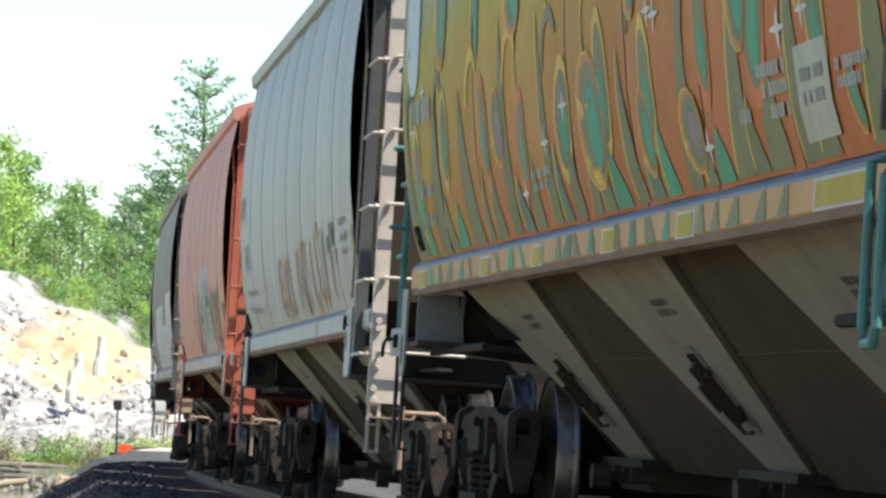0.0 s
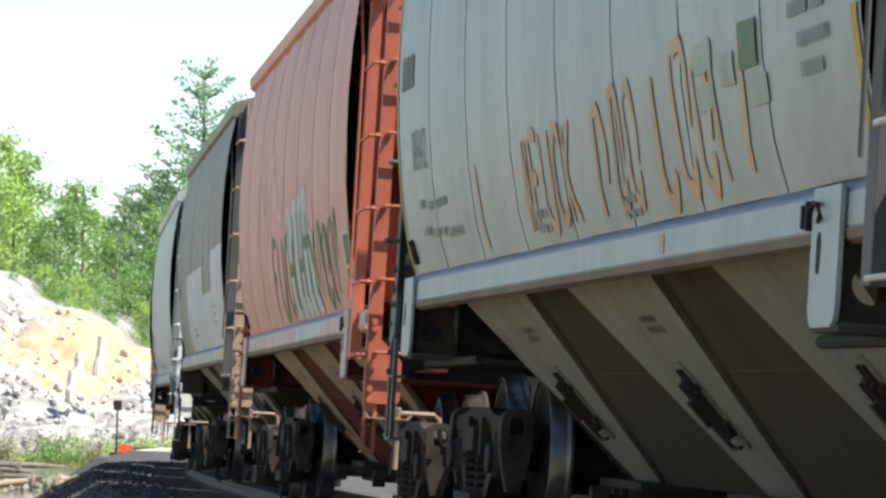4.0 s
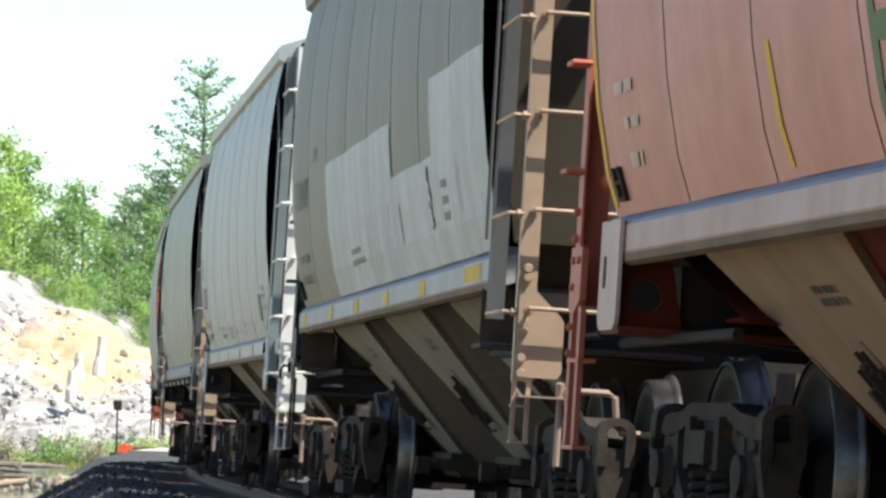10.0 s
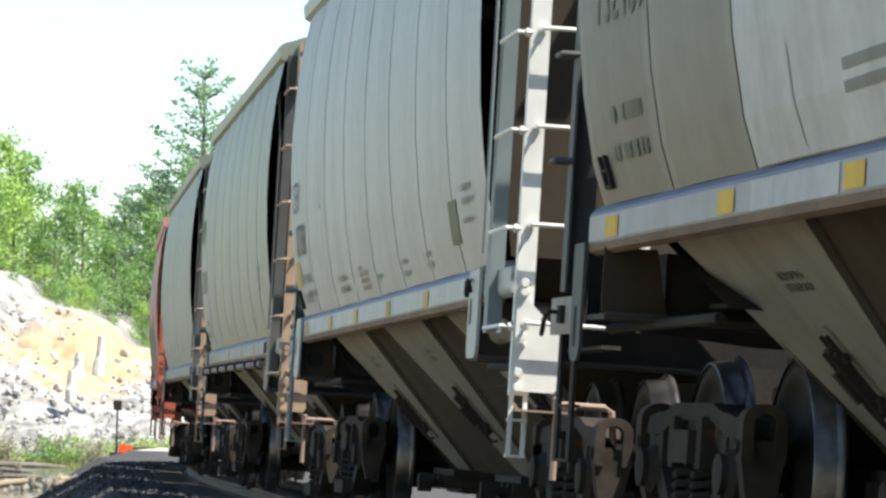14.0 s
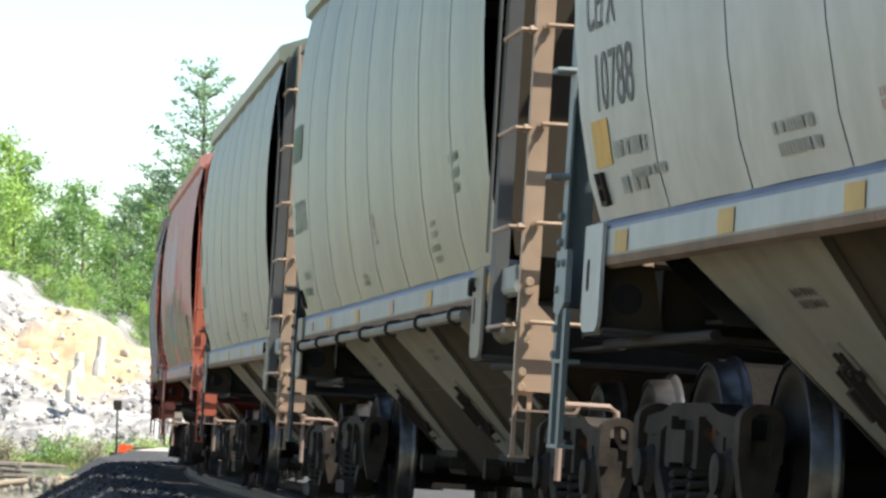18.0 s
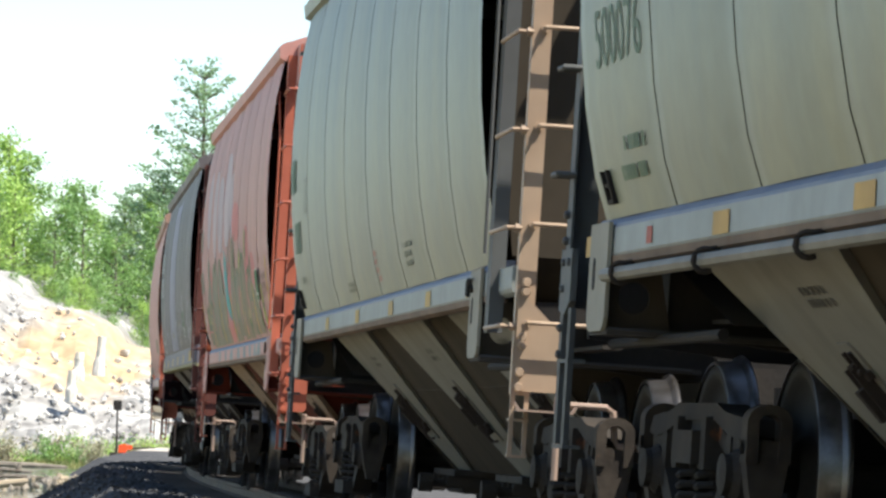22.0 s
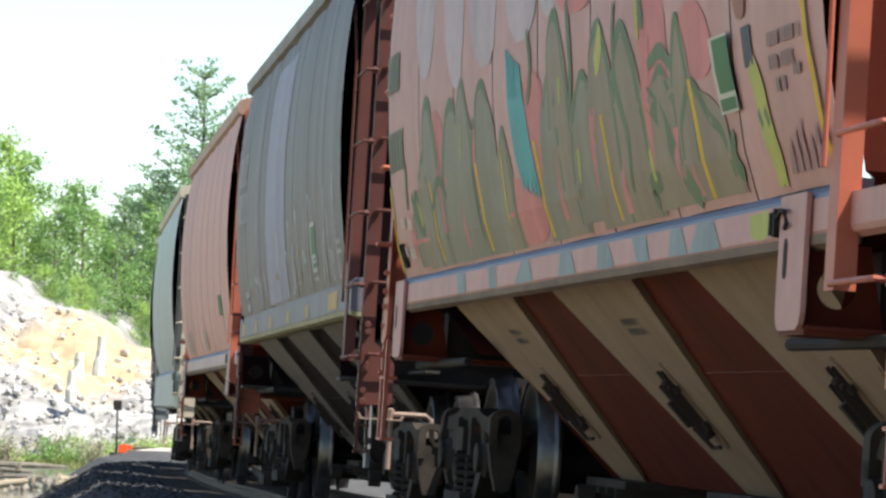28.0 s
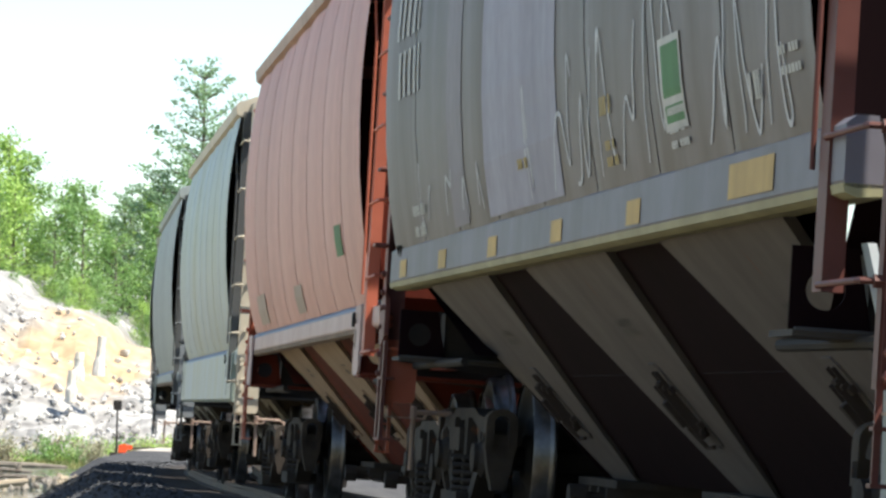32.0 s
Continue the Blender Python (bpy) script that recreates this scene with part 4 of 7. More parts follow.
car_A = hopper_car("covered hopper car covered in orange, yellow and teal graffiti", 20.57, m_A, m_A_sill, m_rib_grey, m_inner_brown, m_post_teal, m_frame_grey, hop=(4.3, 4.15), lift=0.07, drop=0.47, rear=m_post_teal, thin_rear=True, bracket_m=m_post_grey, front_x=-6.2)
car_B = hopper_car("pale grey covered hopper car with faded orange lettering", 36.97, m_B, m_B, m_rib_grey, m_inner_brown, m_post_stone, m_frame_grey)
car_C = hopper_car("faded pink covered hopper car with green and white graffiti", 53.36, m_C, m_sill_pink, m_rib_pink, m_inner_red, m_post_red, m_frame_red, hop=(4.1, 3.9))
car_D = hopper_car("olive grey covered hopper car with white repainted patches", 69.90, m_D, m_sill_grey, m_rib_grey, m_inner_brown, m_post_tan, m_frame_grey, hop=(4.34, 4.07), lift=0.07, drop=0.47)
car_E = hopper_car("off-white covered hopper car with small dark stencils", 86.13, m_E, m_E, m_rib_grey, m_inner_brown, m_post_white, m_frame_grey, rear=m_post_bluegrey, stile=m_post_bluegrey)
car_F = hopper_car("pale green-grey covered hopper car with a pipe along its sill", 102.14, m_F, m_sill_blue, m_rib_grey, m_inner_brown, m_post_tan, m_frame_grey, bar=True, drop=0.56, bracket_m=m_plate_dust)
car_G = hopper_car("sage grey covered hopper car with dark seams", 118.42, m_G, m_sill_blue, m_rib_grey, m_inner_brown, m_post_tan, m_frame_grey, bracket_m=m_plate_dust)
car_H = hopper_car("pink covered hopper car with olive and yellow graffiti", 134.46, m_H, m_H, m_rib_pink, m_inner_red, m_post_red, m_frame_red)
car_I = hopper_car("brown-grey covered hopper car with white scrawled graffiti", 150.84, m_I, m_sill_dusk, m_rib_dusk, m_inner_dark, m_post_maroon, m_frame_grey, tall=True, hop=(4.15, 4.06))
car_J = hopper_car("salmon pink covered hopper car with green placard", 165.54, m_J, m_sill_pink, m_rib_pink, m_inner_red, m_post_red, m_frame_red, roof_m=m_roof_tan)
car_K = hopper_car("sea green covered hopper car with cream ends", 182.0, m_K, m_K, m_rib_grey, m_inner_brown, m_post_cream, m_frame_grey, low=True, roof_m=m_post_cream)
car_L = hopper_car("slate grey covered hopper car with dark ends", 198.4, m_L, m_L, m_rib_grey, m_inner_brown, m_post_grey, m_frame_grey)
car_M = hopper_car("dusty grey covered hopper car at the train's tail", 214.8, m_G, m_G, m_rib_grey, m_inner_brown, m_post_grey, m_frame_grey)


# ---- banks, pond, woods ----
def fbm(x, y, z=0.0, n=4):
    v, a, f = 0.0, 1.0, 1.0
    for _ in range(n):
        v += a * noise.noise(Vector((x * f, y * f, z)))
        a *= 0.5
        f *= 2.1
    return v


def bank_crest(x):
    return float(np.interp(x, (-75, -24.5, -23.9, -22.1, -20.9, -19.3, -18.1, -17.3, -15.8, -8.0), (9.6, 9.2, 8.9, 7.5, 7.35, 6.85, 6.5, 5.3, 5.05, 3.6)))


def rock_bank():
    """The pale spoil bank beyond the pond."""
    rows = []
    for j in range(0, 46):
        v = j / 45
        row = []
        for i in range(0, 150):
            x = -75 + i * 0.62
            crest = bank_crest(x) + 0.22 * fbm(x * 0.5, 3.0)
            y = 216 + 22 * v + 1.6 * fbm(x * 0.12, v * 3, 5.0)
            z = -1.3 + (crest + 1.3) * (v ** 0.8) + 0.9 * fbm(x * 0.35, v * 5, 1.0) * (0.25 + v * (1 - v) * 3)
            z += 0.22 * noise.noise(Vector((x * 2.3, v * 40, 2.0)))
            row.append((x, y, z))
        rows.append(row)
    sh = Shape().strip([list(r) for r in rows])
    # the ground behind the crest
    last = rows[-1]
    sh.strip([last, [(x, y + 14, z + 0.4) for x, y, z in last], [(x, y + 160, z + 4.0) for x, y, z in last]])
    b = part("rock_bank", sh, bank_mat)
    tagged(b, "bank of white broken rock and ochre sand beyond the pond", "rock bank", kind="structure")


def bank_material():
    m = mat("bank_rock", (0.46, 0.44, 0.41), 0.95, 0.0, (0.22, 0.205, 0.19), (0.9, 0.9, 0.9), 2.6, 0.0, 0.9)
    N, L = m.node_tree.nodes, m.node_tree.links
    b = N["Principled BSDF"]
    src = b.inputs["Base Color"].links[0].from_socket
    tc = N.new("ShaderNodeTexCoord")
    # the slide of ochre sand in the upper middle of the bank
    n = N.new("ShaderNodeTexNoise")
    n.inputs["Scale"].default_value, n.inputs["Detail"].default_value = 0.3, 6.0
    L.new(tc.outputs["Object"], n.inputs["Vector"])
    mp = N.new("ShaderNodeMapping")
    mp.vector_type = "TEXTURE"
    mp.inputs["Location"].default_value, mp.inputs["Scale"].default_value = (-18.6, 232, 4.9), (4.2, 16.0, 2.6)
    L.new(tc.outputs["Object"], mp.inputs["Vector"])
    ln = N.new("ShaderNodeVectorMath")
    ln.operation = "LENGTH"
    L.new(mp.outputs[0], ln.inputs[0])
    ad = N.new("ShaderNodeMath")
    ad.operation = "MULTIPLY_ADD"
    ad.inputs[1].default_value = 1.6
    L.new(n.outputs[0], ad.inputs[0])
    L.new(ln.outputs["Value"], ad.inputs[2])
    r = N.new("ShaderNodeMapRange")
    r.inputs["From Min"].default_value, r.inputs["From Max"].default_value = 1.95, 1.5
    L.new(ad.outputs[0], r.inputs["Value"])
    mx = N.new("ShaderNodeMix")
    mx.data_type = "RGBA"
    mx.inputs["B"].default_value = (0.48, 0.35, 0.21, 1)
    L.new(r.outputs[0], mx.inputs["Factor"])
    L.new(src, mx.inputs["A"])
    v = N.new("ShaderNodeTexVoronoi")
    v.inputs["Scale"].default_value = 1.3
    L.new(tc.outputs["Object"], v.inputs["Vector"])
    r2 = N.new("ShaderNodeMapRange")
    r2.inputs["From Min"].default_value, r2.inputs["From Max"].default_value = 0.0, 0.8
    r2.inputs["To Min"].default_value, r2.inputs["To Max"].default_value = 1.1, 0.7
    L.new(v.outputs[0], r2.inputs["Value"])
    hs = N.new("ShaderNodeHueSaturation")
    L.new(r2.outputs[0], hs.inputs["Value"])
    L.new(mx.outputs["Result"], hs.inputs["Color"])
    L.new(hs.outputs[0], b.inputs["Base Color"])
    return m


bank_mat = bank_material()
rock_bank()


def boulder_mesh(seed):
    rnd = random.Random(seed)
    sh = Shape()
    n, k = 7, 5
    rows = []
    for j in range(k + 1):
        th = math.pi * j / k
        rows.append([])
        for i in range(n + 1):
            ph = math.tau * (i % n) / n
            p = Vector((math.sin(th) * math.cos(ph), math.sin(th) * math.sin(ph), math.cos(th)))
            r = 0.5 + 0.28 * noise.noise(p * 1.7 + Vector((seed * 3.1, 0, 0)))
            rows[-1].append(p * r)
    return sh.strip(rows).done("boulder")


def boulders():
    rnd = random.Random(4)
    sh = Shape()
    protos = [boulder_mesh(k) for k in range(5)]
    for k in range(900):
        x = rnd.uniform(-27, -6)
        v = rnd.random() ** 1.3
        me = protos[k % 5]
        crest = bank_crest(x)
        y = 216 + 22 * v - 0.4
        z = -1.3 + (crest + 1.3) * (v ** 0.8) + 0.9 * fbm(x * 0.35, v * 5, 1.0) * (0.25 + v * (1 - v) * 3)
        y += 1.6 * fbm(x * 0.12, v * 3, 5.0)
        if ((x + 18.6) / 4.0) ** 2 + ((z - 4.9) / 2.4) ** 2 < 0.8 and rnd.random() < 0.75:
            continue
        sc = rnd.uniform(0.12, 0.36) * (1.7 if rnd.random() < 0.06 else 1.0)
        m = Matrix.Translation((x, y, z)) @ Euler((rnd.uniform(0, 6), rnd.uniform(0, 6), rnd.uniform(0, 6))).to_matrix().to_4x4() @ Matrix.Diagonal((sc * rnd.uniform(0.8, 1.5), sc, sc * rnd.uniform(0.7, 1.0), 1))
        sh.add([m @ v_.co for v_ in me.vertices], [tuple(p.vertices) for p in me.polygons])
    b = part("rubble", sh, rock_face)
    tagged(b, "pale broken rocks lying over the bank", "rubble", kind="stuff")


boulders()


column_stone = mat("column_stone", (0.55, 0.49, 0.40), 0.95, 0.0, (0.68, 0.63, 0.56), (2, 2, 1), 6, 0.0, 0.5)


def stump(x, y, z, h, r, lean):
    sh = Shape()
    sh.tube([(lean * k / 8, 0, -0.5 + (h + 0.5) * k / 8) for k in range(9)], [r * (1.35 - 0.07 * k) * (1 + 0.3 * noise.noise(Vector((k * 0.7, x, y)))) for k in range(9)], 10)
    sh.v = [(a + 0.25 * r * noise.noise(Vector((a * 6, b * 6, c * 3 + x))), b, c + 0.2 * r * noise.noise(Vector((a * 5, c, 3.0)))) for a, b, c in sh.v]
    o = part("rock_column", sh, column_stone, None, "", pose(x, y, z))
    tagged(o, "weathered upright pale stone standing in the bank", "rock", "upright stones of the bank")


stump(-17.25, 222.6, 3.95, 1.5, 0.26, 0.15)
stump(-18.5, 221.2, 2.6, 1.1, 0.24, 0.05)
stump(-18.2, 221.5, 3.7, 0.9, 0.26, 0.1)


# trees
def leaf_cloud(sh, rnd, centre, radius, count, size, flat=0.8):
    for _ in range(count):
        d = Vector((rnd.gauss(0, 1), rnd.gauss(0, 1), rnd.gauss(0, flat)))
        p = centre + d * radius * 0.5
        a = Vector((rnd.uniform(-1, 1), rnd.uniform(-1, 1), rnd.uniform(-1, 1))).normalized()
        b = a.cross(Vector((rnd.uniform(-1, 1), rnd.uniform(-1, 1), rnd.uniform(-1, 1)))).normalized()
        s = size * rnd.uniform(0.6, 1.4)
        sh.add([p - a * s, p - b * s * 0.55, p + a * s, p + b * s * 0.55], [(0, 1, 2, 3)])


def broadleaf(seed, h, spread):
    """Young tree: slim trunk, rising limbs, leaves in loose clumps."""
    rnd = random.Random(seed)
    wood, crown = Shape(), Shape()
    top = Vector((rnd.uniform(-0.6, 0.6), 0, h))
    wood.tube([(0, 0, -1), (top.x * 0.2, 0, h * 0.3), (top.x * 0.6, 0, h * 0.65), tuple(top)], [0.02 * h * 0.7, 0.015 * h * 0.7, 0.009 * h * 0.7, 0.02], 7)
    n = int(h * 2.0)
    for k in range(n):
        f = 0.25 + 0.72 * k / n
        a = rnd.uniform(0, math.tau)
        r = spread * (1.15 - f) * rnd.uniform(0.7, 1.3) + 0.3
        base = Vector((top.x * f, 0, h * f))
        tip = base + Vector((math.cos(a) * r, math.sin(a) * r, r * rnd.uniform(0.4, 1.0)))
        mid = (base + tip) / 2 + Vector((0, 0, -0.1 * r))
        wood.tube([base, mid, tip], [0.05, 0.03, 0.012], 4)
        for q in (0.55, 0.8, 1.0):
            leaf_cloud(crown, rnd, base.lerp(tip, q), r * 0.42 + 0.25, 40, 0.13)
    leaf_cloud(crown, rnd, top, 0.9, 60, 0.12)
    return wood.done("trunk"), crown.done("crown")


def pine(seed, h, spread):
    """White pine: straight stem and tiers of long up-swept limbs with needle tufts."""
    rnd = random.Random(seed)
    wood, crown = Shape(), Shape()
    wood.tube([(0, 0, -1), (0, 0, h * 0.5), (0.1, 0, h)], [0.3, 0.16, 0.02], 8)
    z = h * 0.22
    while z < h - 0.3:
        f = (z - h * 0.22) / (h * 0.78)
        n = rnd.randint(4, 6)
        a0 = rnd.uniform(0, math.tau)
        for k in range(n):
            a = a0 + k * math.tau / n + rnd.uniform(-0.3, 0.3)
            r = (spread * (1 - f) ** 0.7 + 0.4) * rnd.uniform(0.55, 1.2)
            out = Vector((math.cos(a), math.sin(a), 0))
            base = Vector((0.1 * f, 0, z))
            mid = base + out * r * 0.55 + Vector((0, 0, r * (0.02 + 0.35 * f)))
            tip = base + out * r + Vector((0, 0, r * (0.25 + 0.6 * f)))
            wood.tube([base, mid, tip], [0.045, 0.025, 0.01], 4)
            q = 0.25
            while q <= 1.01:
                p = base.lerp(mid, q * 2) if q < 0.5 else mid.lerp(tip, q * 2 - 1)
                side_ = Vector((-out.y, out.x, 0)) * rnd.uniform(-0.5, 0.5) * min(1.0, r * 0.3)
                leaf_cloud(crown, rnd, p + side_ + Vector((0, 0, 0.14)), 0.46, 26, 0.10, 0.35)
                q += 0.36 / max(r, 0.5)
        z += rnd.uniform(0.85, 1.25)
    return wood.done("trunk"), crown.done("crown")


def plant_tree(name, proto, leaf, x, y, z, s, turn, label, group):
    t = new(name)
    t.matrix_basis = pose(x, y, z, 0, 0, turn) @ Matrix.Scale(s, 4)
    part("trunk", proto[0], bark, t)
    part("crown", proto[1], leaf, t)
    tagged(t, label, "tree", group)
    return t


def bush_form(seed):
    """Many thin stems from one root, leaves in a low uneven mass."""
    rnd = random.Random(seed)
    wood, crown = Shape(), Shape()
    for k in range(9):
        a, r, h = rnd.uniform(0, math.tau), rnd.uniform(0.2, 0.9), rnd.uniform(0.6, 1.5)
        tip = Vector((math.cos(a) * r, math.sin(a) * r, h))
        wood.tube([(0, 0, -0.1), tip * 0.5 + Vector((0, 0, 0.1)), tip], [0.03, 0.02, 0.008], 4)
        for q in (0.5, 0.8, 1.0):
            leaf_cloud(crown, rnd, tip * q, 0.45, 34, 0.07)
    return wood.done("trunk"), crown.done("crown")


BUSHES = [bush_form(70 + k) for k in range(3)]
leaf_dry = leaf_mat("dry_leaves", (0.30, 0.28, 0.17), (0.46, 0.42, 0.28))
BROAD = [broadleaf(10 + k, 11 + k % 3, 2.6 + 0.3 * (k % 2)) for k in range(5)]
PINES = [pine(40, 16, 4.6), pine(41, 14, 3.8)]


def woods():
    rnd = random.Random(11)
    for k in range(46):
        x = -44 + (k % 23) * 1.95 + rnd.uniform(-0.8, 0.8)
        back = k // 23
        y = 262 + back * 16 + rnd.uniform(-5, 5)
        tall = 0.93 + 0.13 * math.exp(-((x + 27.5) / 3.0) ** 2) - 0.12 * math.exp(-((x + 21.5) / 3.5) ** 2)
        s = tall * rnd.uniform(0.82, 1.05) * (1.06 if back else 0.95)
        plant_tree("young_tree", BROAD[k % 5], leaf_spring if rnd.random() < 0.72 else leaf_deep, x, y, 4.6 + back * 0.6, s, rnd.uniform(0, 360), "young broadleaf tree in bright spring leaf above the bank", "trees above the bank")
    for x, y, z, s, p in ((-14.7, 268, 5.0, 1.14, 0), (-17.4, 271, 4.5, 0.86, 1), (-11.2, 274, 5.0, 1.0, 1), (-8.0, 270, 5.0, 0.95, 0), (-19.6, 276, 4.6, 0.72, 0)):
        plant_tree("pine_tree", PINES[p], needle, x, y, z, s, x * 40, "tall white pine with tiers of upswept open limbs", "pines above the bank")
    # added trees behind the camera, never in view: they dim low sky light
    for k in range(36):
        x = -62 + (k % 18) * 6.2 + rnd.uniform(-1.5, 1.5)
        plant_tree("unseen_tree", BROAD[k % 5], leaf_deep, x, -17 - (k // 18) * 5 + rnd.uniform(-1.5, 1.5), -1.3, rnd.uniform(0.95, 1.2), rnd.uniform(0, 360), "unseen broadleaf tree added behind the camera to dim low light", "trees across the clearing")
    for k in range(40):
        x = -40 + k * 0.95 + rnd.uniform(-0.4, 0.4)
        y = 246 + rnd.uniform(-3, 6)
        plant_tree("shrub", BROAD[k % 5], leaf_deep if k % 3 else leaf_spring, x, y, 3.6 + 2.0 * max(0.0, min(1.0, (-17 - x) / 6)), rnd.uniform(0.25, 0.42), rnd.uniform(0, 360), "leafy shrub at the edge of the woods", "shrubs at the woods' edge")


woods()


def pond():
    sh = Shape()
    pts = [(-60, 90), (-7.5, 96), (-8.6, 120), (-10.5, 150), (-12.5, 178), (-14, 196), (-18, 203), (-30, 206), (-70, 204)]
    sh.add([(x, y, -1.02) for x, y in pts], [tuple(range(len(pts)))])
    w = part("water", sh, water_mat)
    tagged(w, "still grey-green pond below the embankment", "pond", kind="structure")


pond()


def grass():
    rnd = random.Random(6)
    sh = Shape()
    for k in range(9000):
        x = rnd.uniform(-30, -3)
        y = 199 + rnd.random() * 17 - 0.1 * (x + 15)
        h = rnd.uniform(0.15, 0.8) * (0.7 + 0.6 * noise.noise(Vector((x * 0.4, y * 0.1, 0))))
        a = rnd.uniform(0, math.pi)
        w = 0.09
        lx = rnd.uniform(-0.25, 0.25)
        z = -1.25 + 0.35 * max(0.0, (y - 208) / 10)
        dx, dy = math.cos(a) * w, math.sin(a) * w
        sh.add([(x - dx, y - dy, z), (x + dx, y + dy, z), (x + lx, y, z + max(0.15, h))], [(0, 1, 2)])
    g = part("grass", sh, grass_mat)
    tagged(g, "tall grass and weeds along the far shore", "grass", kind="stuff")
    for k in range(40):
        x = -27 + k * 0.5 + rnd.uniform(-0.4, 0.4)
        plant_tree("bush", BUSHES[k % 3], (leaf_deep, leaf_dry, leaf_dry, leaf_spring)[k % 4], x, 208 + rnd.uniform(-2, 5), -1.3, rnd.uniform(0.6, 1.15), rnd.uniform(0, 360), "low leafy bush on the far shore", "bushes on the shore")


grass()


def driftwood():
    sh = Shape().tube([(0, 0, 0.02), (0.8, 0.1, 0.12), (2.2, 0, 0.1), (3.2, 0.1, 0.02)], [0.06, 0.1, 0.09, 0.04], 7)
    sh.tube([(0.7, 0.05, 0.1), (0.5, 0, 0.4), (0.2, 0, 0.55)], [0.05, 0.04, 0.02], 5)
    o = part("driftwood_log", sh, bark, None, "", pose(-19.0, 172, -1.02))
    tagged(o, "grey dead log lying in the shallow pond", "log", "dead wood in the pond")
    for x, y, r, s in ((-15.2, 150, 20, 0.7), (-13.0, 143, -15, 0.6), (-12.1, 150, 60, 0.5)):
        tagged(copy_thing(o, pose(x, y, -1.02, 0, 0, r) @ Matrix.Scale(s, 4)), "broken grey branch on the muddy shore", "branch")


driftwood()


def shore_clutter():
    wet = mat("wet_wood", (0.12, 0.10, 0.08), 0.8, 0.0, (0.2, 0.17, 0.13), (4, 1, 4), 14, 0.0, 0.4)
    pale = mat("driftwood_tan", (0.36, 0.29, 0.2), 0.85, 0.0, (0.25, 0.2, 0.14), (2, 6, 6), 14, 0.0, 0.4)
    o = part("log", Shape().tube([(-21.5, 196.4, -1.0), (-19.5, 197, -0.92), (-18, 197.6, -0.94), (-16.7, 198.5, -1.0)], [0.16, 0.15, 0.13, 0.08], 8), wet)
    tagged(o, "long dark log afloat along the far shore", "log", "dead wood in the pond")
    o = part("stump", Shape().tube([(0, 0, -0.2), (0.02, 0, 0.15), (0.08, 0, 0.3)], [0.17, 0.13, 0.08], 8).tube([(0.0, 0, 0.1), (-0.2, 0, 0.3)], [0.06, 0.03], 6), wet, None, "", pose(-17.1, 180, -1.02))
    tagged(o, "dark rotten stump standing in the pond", "stump", "dead wood in the pond")
    o = part("log", Shape().tube([(-14.4, 120.6, -1.12), (-12.6, 121.2, -0.93), (-11.28, 121.6, -0.76)], [0.13, 0.12, 0.1], 9), pale)
    tagged(o, "thick pale log lying tilted on the muddy bank", "log", "dead wood in the pond")
    rnd = random.Random(8)
    stones = [mat("bank_stone", (0.20, 0.165, 0.13), 0.9, 0.0, (0.32, 0.28, 0.23), (5, 5, 5), 12, 0.0, 0.5), pale, wet]
    protos = [boulder_mesh(20 + k) for k in range(4)]
    for k in range(46):
        y = rnd.uniform(119, 136)
        f = rnd.random()
        x = -12.6 * y / 128 + f * 2.3
        r = rnd.uniform(0.1, 0.25)
        b = part("rock", protos[k % 4], stones[k % 5 % 3], None, "", pose(x, y, -1.02 + 0.2 * f + rnd.uniform(0, 0.08), rnd.uniform(0, 90), rnd.uniform(0, 90), rnd.uniform(0, 360)) @ Matrix.Diagonal((r * 1.5, r, r * 0.8, 1)))
        tagged(b, "rough brown stone lying at the foot of the embankment", "rock", "stones at the water's edge")


shore_clutter()


def switch_stand():
    st = new("switch_stand")
    st.matrix_basis = pose(-12.39, 170, -0.26)
    part("mast", Shape().tube([(0, 0, 0), (0, 0, 1.85)], [0.045, 0.03], 8), steel_dark, st)
    part("target", Shape().box(-0.16, 0.16, -0.02, 0.02, 1.75, 2.13), steel_dark, st, "dull grey square target plate")
    part("base", Shape().box(-0.25, 0.3, -0.2, 0.2, 0, 0.12), steel_dark, st)
    red = mat("signal_red", (0.75, 0.06, 0.02), 0.5, 0.0, (0.8, 0.12, 0.03), (2, 2, 2), 10, 0.0, 0.05)
    sh = Shape().plate([(0.08, 0.1), (0.1, 0.42), (0.3, 0.46), (0.62, 0.4), (0.62, 0.26), (0.4, 0.22), (0.36, 0.06), (0.14, 0.06)], 1, -0.12, 0.12)
    part("lever_housing", sh, red, st, "bright orange-red housing")
    part("lever", Shape().tube([(0.6, 0, 0.3), (1.5, 0, 0.34)], [0.035, 0.02], 6), steel_dark, st)
    tagged(st, "railway switch stand with a bright orange-red housing", "switch stand")


switch_stand()


# ---- markings, tags and graffiti on the sides ----
def bow(x):
    w = 2 * BODY / PANELS
    f = ((x + BODY) % w) / w
    return float(np.interp(f, (0.0, 0.1, 0.3, 0.5, 0.7, 0.9, 1.0), (0.003, 0.006, 0.013, 0.015, 0.013, 0.006, 0.003)))


def skin(x, z, off=0.006):
    return (x, side_y(z) + bow(x) + 0.0025 + 0.3 * off, z)


FLAT = {}


def flat(name, color, rough=0.5):
    if name not in FLAT:
        FLAT[name] = mat(name, tone(color, 1.15), max(rough, 0.6), 0.0, tone(color, 0.9), (3, 1, 0.6), 9, 0.0, 0.03, gloss=0.17)
    return FLAT[name]


